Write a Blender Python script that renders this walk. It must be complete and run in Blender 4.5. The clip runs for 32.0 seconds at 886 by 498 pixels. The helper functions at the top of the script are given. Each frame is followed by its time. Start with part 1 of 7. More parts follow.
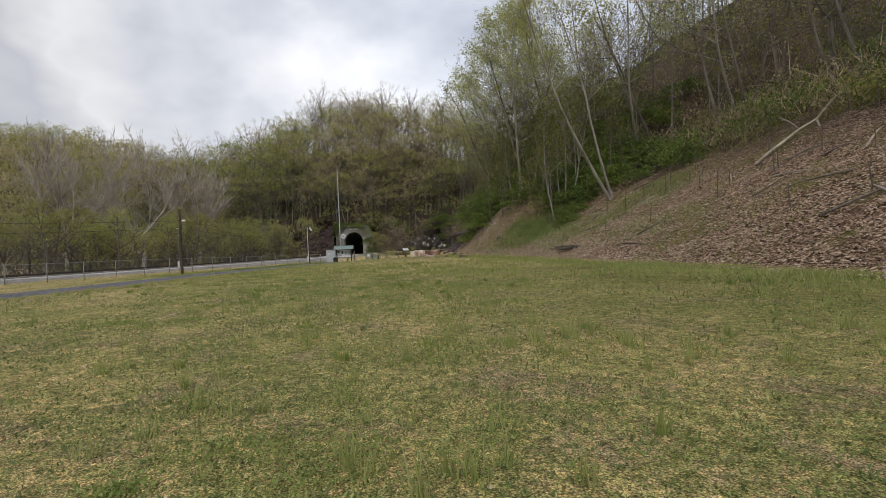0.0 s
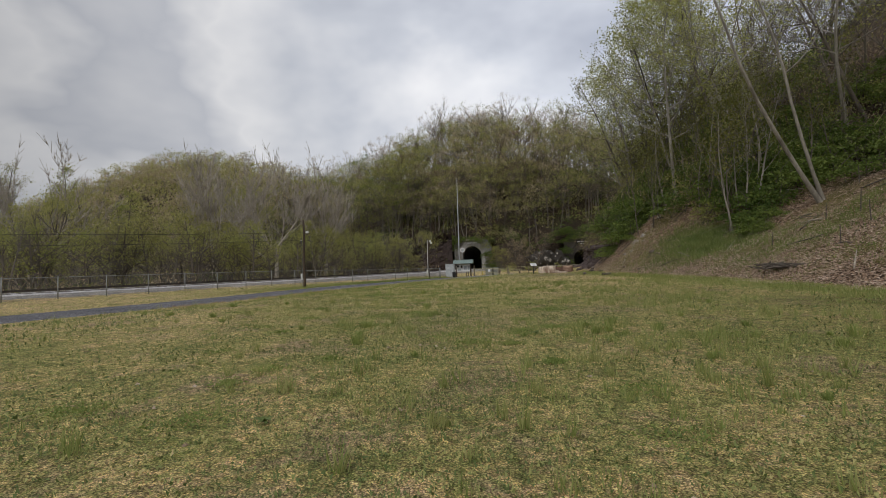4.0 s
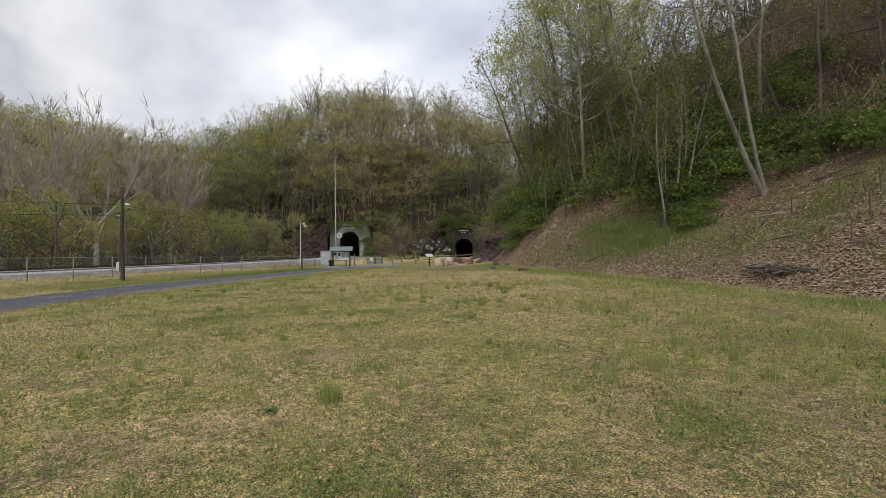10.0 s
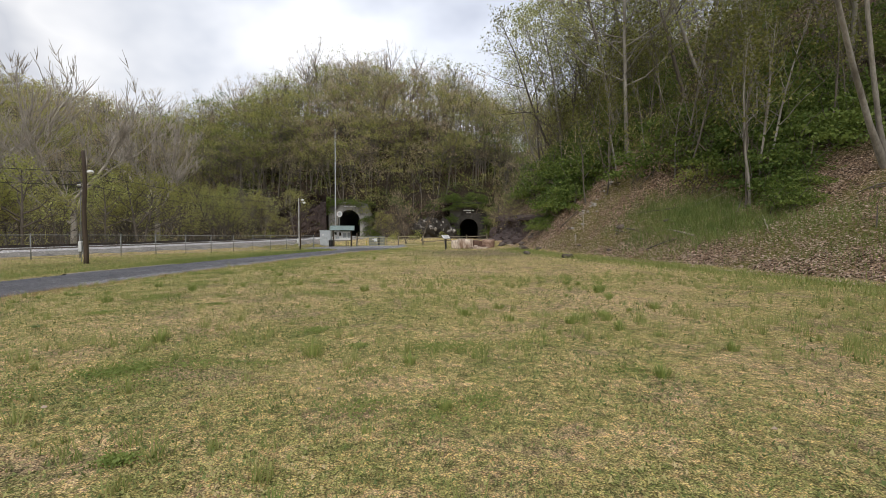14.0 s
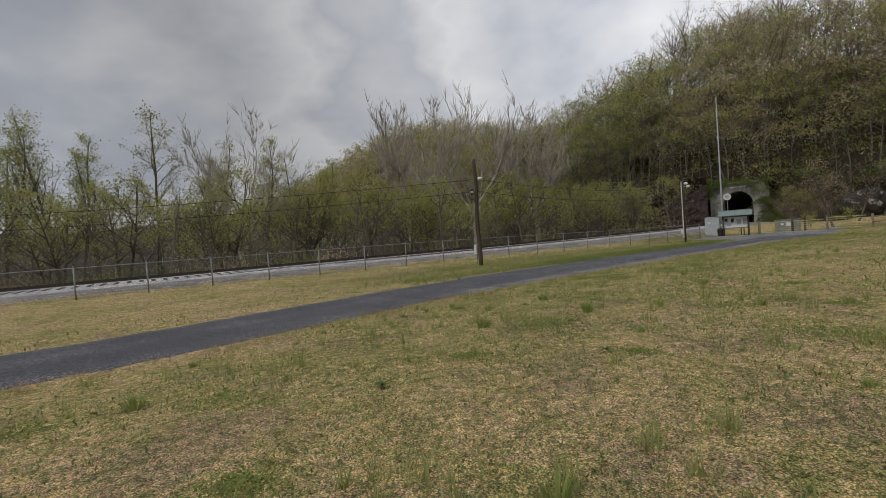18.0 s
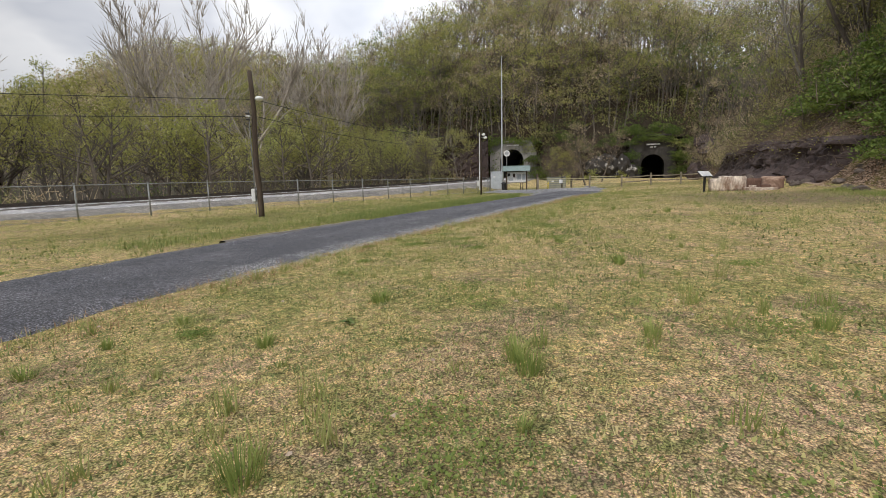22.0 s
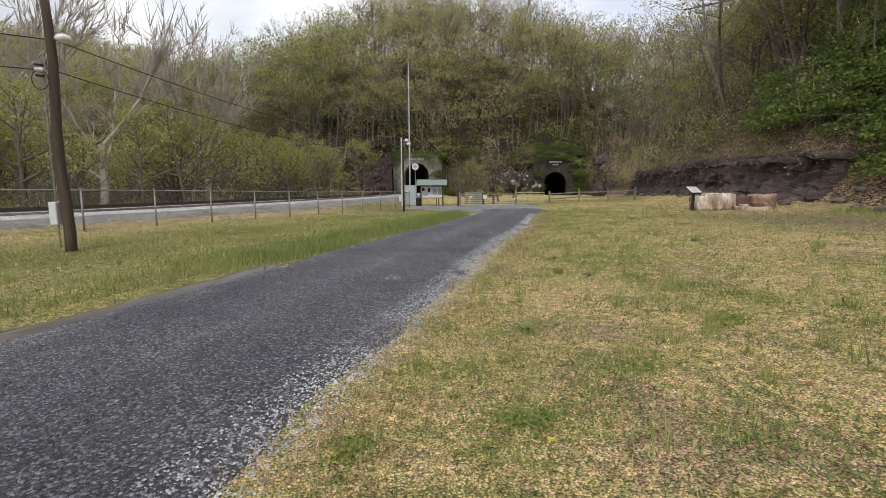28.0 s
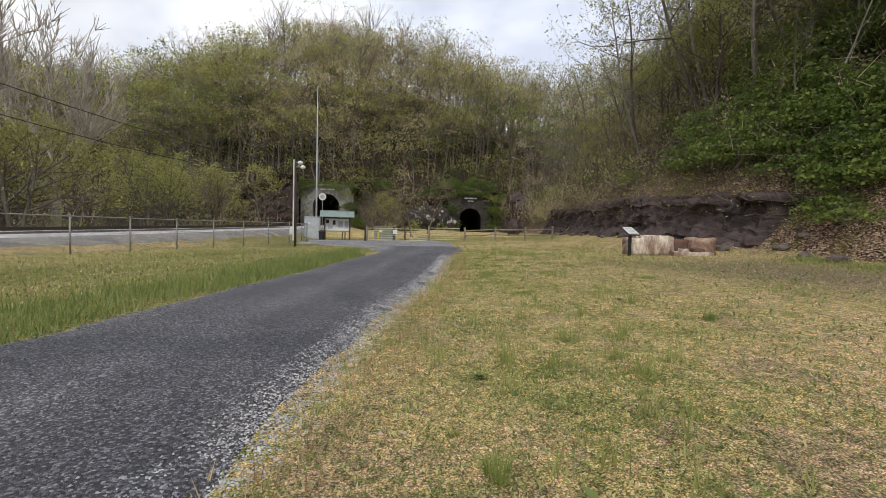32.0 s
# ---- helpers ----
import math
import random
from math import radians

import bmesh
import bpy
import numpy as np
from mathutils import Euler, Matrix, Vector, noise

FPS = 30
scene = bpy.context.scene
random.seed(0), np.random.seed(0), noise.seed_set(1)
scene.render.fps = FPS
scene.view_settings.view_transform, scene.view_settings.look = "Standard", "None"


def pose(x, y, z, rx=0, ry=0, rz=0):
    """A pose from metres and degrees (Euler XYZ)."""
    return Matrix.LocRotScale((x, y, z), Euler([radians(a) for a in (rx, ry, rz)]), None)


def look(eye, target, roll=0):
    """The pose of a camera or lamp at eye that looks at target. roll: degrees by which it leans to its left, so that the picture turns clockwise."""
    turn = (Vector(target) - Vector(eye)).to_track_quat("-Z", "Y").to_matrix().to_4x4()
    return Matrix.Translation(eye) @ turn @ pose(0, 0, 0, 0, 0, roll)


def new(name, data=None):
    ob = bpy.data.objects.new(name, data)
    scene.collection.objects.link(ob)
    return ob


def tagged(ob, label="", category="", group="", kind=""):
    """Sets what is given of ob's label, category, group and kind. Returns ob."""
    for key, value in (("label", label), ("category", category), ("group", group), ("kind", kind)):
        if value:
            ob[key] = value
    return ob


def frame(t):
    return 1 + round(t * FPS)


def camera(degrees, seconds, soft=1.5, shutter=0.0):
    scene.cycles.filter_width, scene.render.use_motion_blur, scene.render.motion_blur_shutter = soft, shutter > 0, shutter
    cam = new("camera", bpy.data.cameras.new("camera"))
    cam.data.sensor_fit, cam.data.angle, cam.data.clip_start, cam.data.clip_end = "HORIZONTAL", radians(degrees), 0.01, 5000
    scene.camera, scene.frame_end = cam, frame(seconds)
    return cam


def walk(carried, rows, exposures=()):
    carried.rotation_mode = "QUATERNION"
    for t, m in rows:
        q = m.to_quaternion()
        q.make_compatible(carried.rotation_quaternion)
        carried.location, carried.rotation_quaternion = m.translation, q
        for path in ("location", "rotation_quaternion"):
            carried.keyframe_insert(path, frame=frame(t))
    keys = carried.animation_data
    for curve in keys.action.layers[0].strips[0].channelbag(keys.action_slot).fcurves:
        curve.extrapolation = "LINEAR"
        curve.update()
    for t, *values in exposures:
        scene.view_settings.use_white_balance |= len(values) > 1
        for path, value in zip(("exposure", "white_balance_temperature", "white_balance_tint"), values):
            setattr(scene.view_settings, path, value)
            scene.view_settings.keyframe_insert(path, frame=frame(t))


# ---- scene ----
cam = camera(86.0, 32.0, soft=0.8)
PATH = [
    (0, (0.229, 0.574, 1.167), (0.764, 2.501, 1.159), -2.6),
    (0.5, (0.282, 1.232, 1.167), (0.731, 3.181, 1.165), -2.4),
    (1, (0.204, 1.928, 1.189), (0.499, 3.906, 1.186), -2.4),
    (1.5, (0.211, 2.574, 1.178), (0.484, 4.556, 1.189), -1.5),
    (2, (0.109, 3.224, 1.206), (0.311, 5.213, 1.258), -1.1),
    (2.5, (0.048, 3.877, 1.212), (0.211, 5.869, 1.284), -1.1),
    (3, (0.005, 4.595, 1.203), (0.107, 6.591, 1.274), -2.0),
    (3.5, (-0.018, 5.296, 1.207), (0.029, 7.294, 1.288), -1.9),
    (5.5, (0.031, 7.744, 1.509), (0.165, 9.739, 1.533), -1.0),
    (6, (-0.075, 8.49, 1.599), (0.007, 10.488, 1.652), -1.2),
    (6.5, (-0.032, 9.127, 1.545), (0.062, 11.123, 1.63), -1.2),
    (7, (-0.125, 9.787, 1.533), (-0.06, 11.785, 1.595), -1.6),
    (7.5, (-0.126, 10.461, 1.585), (-0.032, 12.458, 1.645), -0.8),
    (8, (-0.161, 11.129, 1.567), (-0.089, 13.126, 1.641), -0.6),
    (8.5, (-0.202, 11.839, 1.611), (-0.056, 13.832, 1.699), 0.3),
    (9, (-0.205, 12.608, 1.657), (0.127, 14.579, 1.711), -0.0),
    (9.5, (-0.317, 13.251, 1.591), (0.16, 15.192, 1.63), -1.8),
    (10, (-0.358, 13.974, 1.556), (0.222, 15.888, 1.561), -0.5),
    (10.5, (-0.4, 14.637, 1.556), (0.111, 16.57, 1.541), -1.2),
    (11, (-0.406, 15.32, 1.599), (0.122, 17.249, 1.614), -2.0),
    (11.5, (-0.438, 16.025, 1.61), (0.107, 17.949, 1.64), -3.3),
    (12, (-0.5, 16.765, 1.599), (0.023, 18.695, 1.604), -3.0),
    (12.5, (-0.443, 17.442, 1.611), (0.168, 19.347, 1.595), -2.4),
    (13, (-0.536, 18.124, 1.599), (0.049, 20.035, 1.525), -1.1),
    (13.5, (-0.522, 18.783, 1.626), (0.072, 20.691, 1.546), 0.1),
    (15.5, (-0.33, 21.097, 1.503), (0.19, 23.028, 1.457), 1.1),
    (16, (-0.358, 21.678, 1.516), (-0.031, 23.651, 1.472), 0.4),
    (16.5, (-0.652, 22.234, 1.499), (-0.635, 24.233, 1.428), -0.8),
    (17, (-1.059, 22.877, 1.555), (-1.408, 24.843, 1.447), -1.7),
    (17.5, (-1.313, 23.43, 1.562), (-2.001, 25.306, 1.47), -3.7),
    (18, (-1.64, 24.078, 1.523), (-2.492, 25.886, 1.473), -4.1),
    (18.5, (-1.846, 24.692, 1.489), (-2.594, 26.546, 1.477), -3.1),
    (19, (-2.071, 25.351, 1.455), (-2.587, 27.282, 1.388), -2.3),
    (19.5, (-2.208, 25.972, 1.433), (-2.454, 27.956, 1.385), -2.0),
    (20, (-2.394, 26.596, 1.438), (-2.502, 28.591, 1.345), -2.6),
    (20.5, (-2.574, 27.205, 1.478), (-2.628, 29.201, 1.373), -2.2),
    (21, (-2.783, 27.853, 1.488), (-2.772, 29.846, 1.321), -2.1),
    (21.5, (-3.083, 28.443, 1.414), (-3.103, 30.428, 1.168), -3.0),
    (22, (-3.365, 29.094, 1.397), (-3.379, 31.069, 1.086), -1.3),
    (22.5, (-3.64, 29.654, 1.377), (-3.751, 31.617, 1.006), -1.8),
    (23, (-3.887, 30.311, 1.435), (-4.025, 32.27, 1.058), -1.4),
    (23.5, (-4.062, 30.942, 1.458), (-4.225, 32.901, 1.087), -1.1),
    (24, (-4.298, 31.656, 1.462), (-4.485, 33.611, 1.084), -1.4),
    (24.5, (-4.515, 32.272, 1.376), (-4.679, 34.223, 0.964), -1.6),
    (25, (-4.766, 32.945, 1.316), (-4.89, 34.896, 0.897), -3.2),
    (25.5, (-4.934, 33.596, 1.312), (-4.874, 35.554, 0.91), -2.6),
    (27.5, (-5.22, 36.047, 1.239), (-4.937, 37.996, 0.889), -1.1),
    (28, (-5.038, 36.657, 1.228), (-4.609, 38.594, 0.974), -0.3),
    (28.5, (-4.878, 37.237, 1.21), (-4.382, 39.164, 1.003), -0.0),
    (29, (-4.67, 37.844, 1.201), (-4.033, 39.734, 1.054), 0.8),
    (29.5, (-4.394, 38.407, 1.203), (-3.711, 40.282, 1.068), 1.1),
    (30, (-4.084, 39.007, 1.195), (-3.384, 40.873, 1.022), 1.8),
    (30.5, (-3.742, 39.521, 1.217), (-3.002, 41.371, 1.041), 2.8),
    (31, (-3.501, 40.072, 1.19), (-2.769, 41.925, 1.022), 2.5),
    (31.5, (-3.259, 40.617, 1.186), (-2.53, 42.477, 1.089), 2.4),
    (32, (-2.965, 41.191, 1.194), (-2.199, 43.035, 1.087), 1.5),
]
EXPOSURES = [(0, -0.06), (1, -0.12), (2, -0.18), (3, -0.32), (6, -0.26), (7, -0.3), (8, -0.21), (9, -0.13), (10, 0.0), (11, 0.09), (12, 0.08), (13, 0.2), (16, 0.13), (17, -0.06), (18, -0.38), (19, -0.28), (20, 0.0), (21, 0.08), (22, 0.33), (23, 0.24), (24, 0.28), (25, 0.32), (28, 0.34), (29, 0.22), (30, 0.44), (31, 0.53), (32, 0.29)]
walk(cam, [(t, look(eye, target, roll)) for t, eye, target, roll in PATH], EXPOSURES)

# ---- world, sun ----
SUN_EL, SUN_AZ = 48.0, 205.0
world = bpy.data.worlds.new("overcast_sky")
scene.world = world
world.use_nodes = True
wn, wl = world.node_tree.nodes, world.node_tree.links
wn.clear()
w_out = wn.new("ShaderNodeOutputWorld")
w_bg = wn.new("ShaderNodeBackground")
w_bg.inputs["Strength"].default_value = 0.1
w_sky = wn.new("ShaderNodeTexSky")
w_sky.sky_type = "NISHITA"
w_sky.sun_disc = False
w_sky.sun_elevation, w_sky.sun_rotation = radians(SUN_EL), radians(SUN_AZ)
w_co = wn.new("ShaderNodeTexCoord")
w_map = wn.new("ShaderNodeMapping")
w_map.inputs["Scale"].default_value = (1.0, 1.0, 1.7)
w_map.inputs["Location"].default_value = (0.35, 0.2, 0.1)
w_n = wn.new("ShaderNodeTexNoise")
w_n.inputs["Scale"].default_value = 1.6
w_n.inputs["Detail"].default_value = 5.0
w_n.inputs["Roughness"].default_value = 0.5
w_n.inputs["Distortion"].default_value = 0.12
w_r = wn.new("ShaderNodeValToRGB")
w_r.color_ramp.elements[0].position, w_r.color_ramp.elements[0].color = 0.36, (4.2, 4.5, 5.3, 1)
w_r.color_ramp.elements[1].position, w_r.color_ramp.elements[1].color = 0.6, (9.9, 9.9, 10.1, 1)
e = w_r.color_ramp.elements.new(0.48)
e.color = (6.4, 6.7, 7.4, 1)
for pos, c in ((0.66, (7.0, 7.2, 7.8, 1)), (0.73, (8.3, 8.4, 8.8, 1))):
    e = w_r.color_ramp.elements.new(pos)
    e.color = c
w_mix = wn.new("ShaderNodeMix")
w_mix.data_type = "RGBA"
w_mix.inputs["Factor"].default_value = 0.95
wl.new(w_co.outputs["Generated"], w_map.inputs["Vector"])
wl.new(w_map.outputs["Vector"], w_n.inputs["Vector"])
wl.new(w_n.outputs["Fac"], w_r.inputs["Fac"])
wl.new(w_sky.outputs["Color"], w_mix.inputs["A"])
# cloud brightness painted in by direction, apart from the sun
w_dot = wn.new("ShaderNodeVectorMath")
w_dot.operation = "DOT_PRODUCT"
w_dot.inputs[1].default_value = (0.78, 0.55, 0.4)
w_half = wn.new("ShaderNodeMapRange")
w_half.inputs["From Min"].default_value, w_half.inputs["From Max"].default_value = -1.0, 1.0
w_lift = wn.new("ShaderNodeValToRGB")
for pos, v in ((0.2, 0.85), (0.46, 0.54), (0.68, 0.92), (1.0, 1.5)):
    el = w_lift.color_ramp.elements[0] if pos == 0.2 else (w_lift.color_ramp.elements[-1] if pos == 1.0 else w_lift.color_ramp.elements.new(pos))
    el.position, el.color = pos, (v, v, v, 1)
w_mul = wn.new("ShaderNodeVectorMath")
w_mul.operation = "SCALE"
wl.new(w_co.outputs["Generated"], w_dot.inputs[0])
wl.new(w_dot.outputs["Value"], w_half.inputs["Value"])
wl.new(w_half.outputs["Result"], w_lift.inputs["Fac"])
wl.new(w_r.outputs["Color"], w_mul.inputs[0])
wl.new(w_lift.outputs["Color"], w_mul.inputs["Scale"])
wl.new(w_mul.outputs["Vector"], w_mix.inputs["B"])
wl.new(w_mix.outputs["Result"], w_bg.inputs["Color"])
wl.new(w_bg.outputs["Background"], w_out.inputs["Surface"])

sun_data = bpy.data.lights.new("sun", "SUN")
sun_data.energy, sun_data.angle, sun_data.color = 1.5, radians(14), (1.0, 0.96, 0.9)
sun = new("sun", sun_data)
az = radians(SUN_AZ)
sun.matrix_world = look((0, 0, 0), (-math.sin(az) * math.cos(radians(SUN_EL)), -math.cos(az) * math.cos(radians(SUN_EL)), -math.sin(radians(SUN_EL))))

# ---- materials ----
def mat_base(name):
    m = bpy.data.materials.new(name)
    m.use_nodes = True
    nt = m.node_tree
    return m, nt, nt.nodes["Principled BSDF"]


def ramp_node(nt, stops):
    r = nt.nodes.new("ShaderNodeValToRGB")
    el = r.color_ramp.elements
    el[0].position, el[0].color = stops[0][0], (*stops[0][1], 1)
    el[1].position, el[1].color = stops[-1][0], (*stops[-1][1], 1)
    for p, c in stops[1:-1]:
        x = el.new(p)
        x.color = (*c, 1)
    return r


def noise_node(nt, scale, detail=4.0, rough=0.6, coord="Object", stretch=None, dist=0.0):
    co = nt.nodes.new("ShaderNodeTexCoord")
    n = nt.nodes.new("ShaderNodeTexNoise")
    n.inputs["Scale"].default_value, n.inputs["Detail"].default_value, n.inputs["Roughness"].default_value = scale, detail, rough
    n.inputs["Distortion"].default_value = dist
    if stretch:
        mp = nt.nodes.new("ShaderNodeMapping")
        mp.inputs["Scale"].default_value = stretch
        nt.links.new(co.outputs[coord], mp.inputs["Vector"])
        nt.links.new(mp.outputs["Vector"], n.inputs["Vector"])
    else:
        nt.links.new(co.outputs[coord], n.inputs["Vector"])
    return n


def mix_node(nt, fac, a, b, blend="MIX"):
    m = nt.nodes.new("ShaderNodeMix")
    m.data_type, m.blend_type = "RGBA", blend
    for key, v in (("Factor", fac), ("A", a), ("B", b)):
        if isinstance(v, (int, float)):
            m.inputs[key].default_value = v
        elif isinstance(v, tuple):
            m.inputs[key].default_value = (*v, 1)
        else:
            nt.links.new(v, m.inputs[key])
    return m.outputs["Result"]


def bump_node(nt, bsdf, height, strength=0.3, distance=0.02):
    b = nt.nodes.new("ShaderNodeBump")
    b.inputs["Strength"].default_value, b.inputs["Distance"].default_value = strength, distance
    nt.links.new(height, b.inputs["Height"])
    nt.links.new(b.outputs["Normal"], bsdf.inputs["Normal"])


def surface(name, dark, light, scale=6.0, rough=0.8, metal=0.0, bump=0.3, fine=40.0, stain=None, stretch=None, dist=0.01, lo=0.3, hi=0.7):
    """A plain material with two scales of variation."""
    m, nt, b = mat_base(name)
    n1 = noise_node(nt, scale, 5, 0.6, stretch=stretch)
    n2 = noise_node(nt, fine, 3, 0.6, stretch=stretch)
    r = ramp_node(nt, [(lo, dark), (hi, light)])
    nt.links.new(n1.outputs["Fac"], r.inputs["Fac"])
    g = ramp_node(nt, [(0.3, (0.72, 0.72, 0.72)), (0.7, (1.18, 1.18, 1.18))])
    nt.links.new(n2.outputs["Fac"], g.inputs["Fac"])
    c = mix_node(nt, 1.0, r.outputs["Color"], g.outputs["Color"], "MULTIPLY")
    if stain:
        n3 = noise_node(nt, scale * 0.35, 4, 0.7, dist=0.6)
        k = ramp_node(nt, [(0.5, (0, 0, 0)), (0.66, (1, 1, 1))])
        nt.links.new(n3.outputs["Fac"], k.inputs["Fac"])
        c = mix_node(nt, k.outputs["Color"], c, stain)
    nt.links.new(c, b.inputs["Base Color"])
    b.inputs["Roughness"].default_value, b.inputs["Metallic"].default_value = rough, metal
    bump_node(nt, b, n2.outputs["Fac"], bump, dist)
    return m


def leaf_material(name, colours, translucency=0.35, patch=0.12, drift=None, spread=0.45):
    """Leaves that differ one from another and in larger patches."""
    m, nt, b = mat_base(name)
    geo = nt.nodes.new("ShaderNodeNewGeometry")
    info = nt.nodes.new("ShaderNodeObjectInfo")
    pn = noise_node(nt, patch, 3, 0.6, coord="Object")
    a1 = nt.nodes.new("ShaderNodeMath")
    a1.operation = "MULTIPLY_ADD"
    nt.links.new(geo.outputs["Random Per Island"], a1.inputs[0])
    a1.inputs[1].default_value = spread
    nt.links.new(pn.outputs["Fac"], a1.inputs[2])
    a2 = nt.nodes.new("ShaderNodeMath")
    a2.operation = "MULTIPLY_ADD"
    nt.links.new(info.outputs["Random"], a2.inputs[0])
    a2.inputs[1].default_value = 0.3
    nt.links.new(a1.outputs[0], a2.inputs[2])
    lo, hi = 0.4, 1.15
    step = (hi - lo) / (len(colours) - 1)
    half = ramp_node(nt, [((lo + step * k) / 1.3, c) for k, c in enumerate(colours)])
    total = a2.outputs[0]
    if drift:
        co = nt.nodes.new("ShaderNodeTexCoord")
        sy = nt.nodes.new("ShaderNodeSeparateXYZ")
        nt.links.new(co.outputs["Object"], sy.inputs[0])
        mr = nt.nodes.new("ShaderNodeMapRange")
        nt.links.new(sy.outputs["Y"], mr.inputs["Value"])
        mr.inputs["From Min"].default_value, mr.inputs["From Max"].default_value = drift[0], drift[1]
        mr.inputs["To Min"].default_value, mr.inputs["To Max"].default_value = drift[2], drift[3]
        ad = nt.nodes.new("ShaderNodeMath")
        ad.operation = "ADD"
        nt.links.new(total, ad.inputs[0])
        nt.links.new(mr.outputs["Result"], ad.inputs[1])
        total = ad.outputs[0]
    div = nt.nodes.new("ShaderNodeMath")
    div.operation = "DIVIDE"
    nt.links.new(total, div.inputs[0])
    div.inputs[1].default_value = 1.3
    nt.links.new(div.outputs[0], half.inputs["Fac"])
    nt.links.new(half.outputs["Color"], b.inputs["Base Color"])
    b.inputs["Roughness"].default_value = 0.6
    b.inputs["Specular IOR Level"].default_value = 0.25
    tr = nt.nodes.new("ShaderNodeBsdfTranslucent")
    nt.links.new(half.outputs["Color"], tr.inputs["Color"])
    mx = nt.nodes.new("ShaderNodeMixShader")
    mx.inputs["Fac"].default_value = translucency
    nt.links.new(b.outputs["BSDF"], mx.inputs[1])
    nt.links.new(tr.outputs["BSDF"], mx.inputs[2])
    nt.links.new(mx.outputs["Shader"], nt.nodes["Material Output"].inputs["Surface"])
    return m


def cell_node(nt, scale, wobble=0.0):
    """Small leaf-like cells: the pattern, and two random values for each cell."""
    co = nt.nodes.new("ShaderNodeTexCoord")
    v = nt.nodes.new("ShaderNodeTexVoronoi")
    v.inputs["Scale"].default_value = scale
    if wobble:
        n = noise_node(nt, scale * 0.7, 2, 0.5)
        ma = nt.nodes.new("ShaderNodeVectorMath")
        ma.operation = "MULTIPLY_ADD"
        ma.inputs[1].default_value = (wobble, wobble, wobble)
        nt.links.new(n.outputs["Color"], ma.inputs[0])
        nt.links.new(co.outputs["Object"], ma.inputs[2])
        nt.links.new(ma.outputs["Vector"], v.inputs["Vector"])
    else:
        nt.links.new(co.outputs["Object"], v.inputs["Vector"])
    sep = nt.nodes.new("ShaderNodeSeparateColor")
    nt.links.new(v.outputs["Color"], sep.inputs["Color"])
    return v.outputs["Distance"], sep.outputs["Red"], sep.outputs["Green"]


def toned(nt, value, stops):
    r = ramp_node(nt, stops)
    nt.links.new(value, r.inputs["Fac"])
    return r.outputs["Color"]


def grey(*stops):
    return [(p, (g, g * 0.985, g * 0.955)) for p, g in stops]


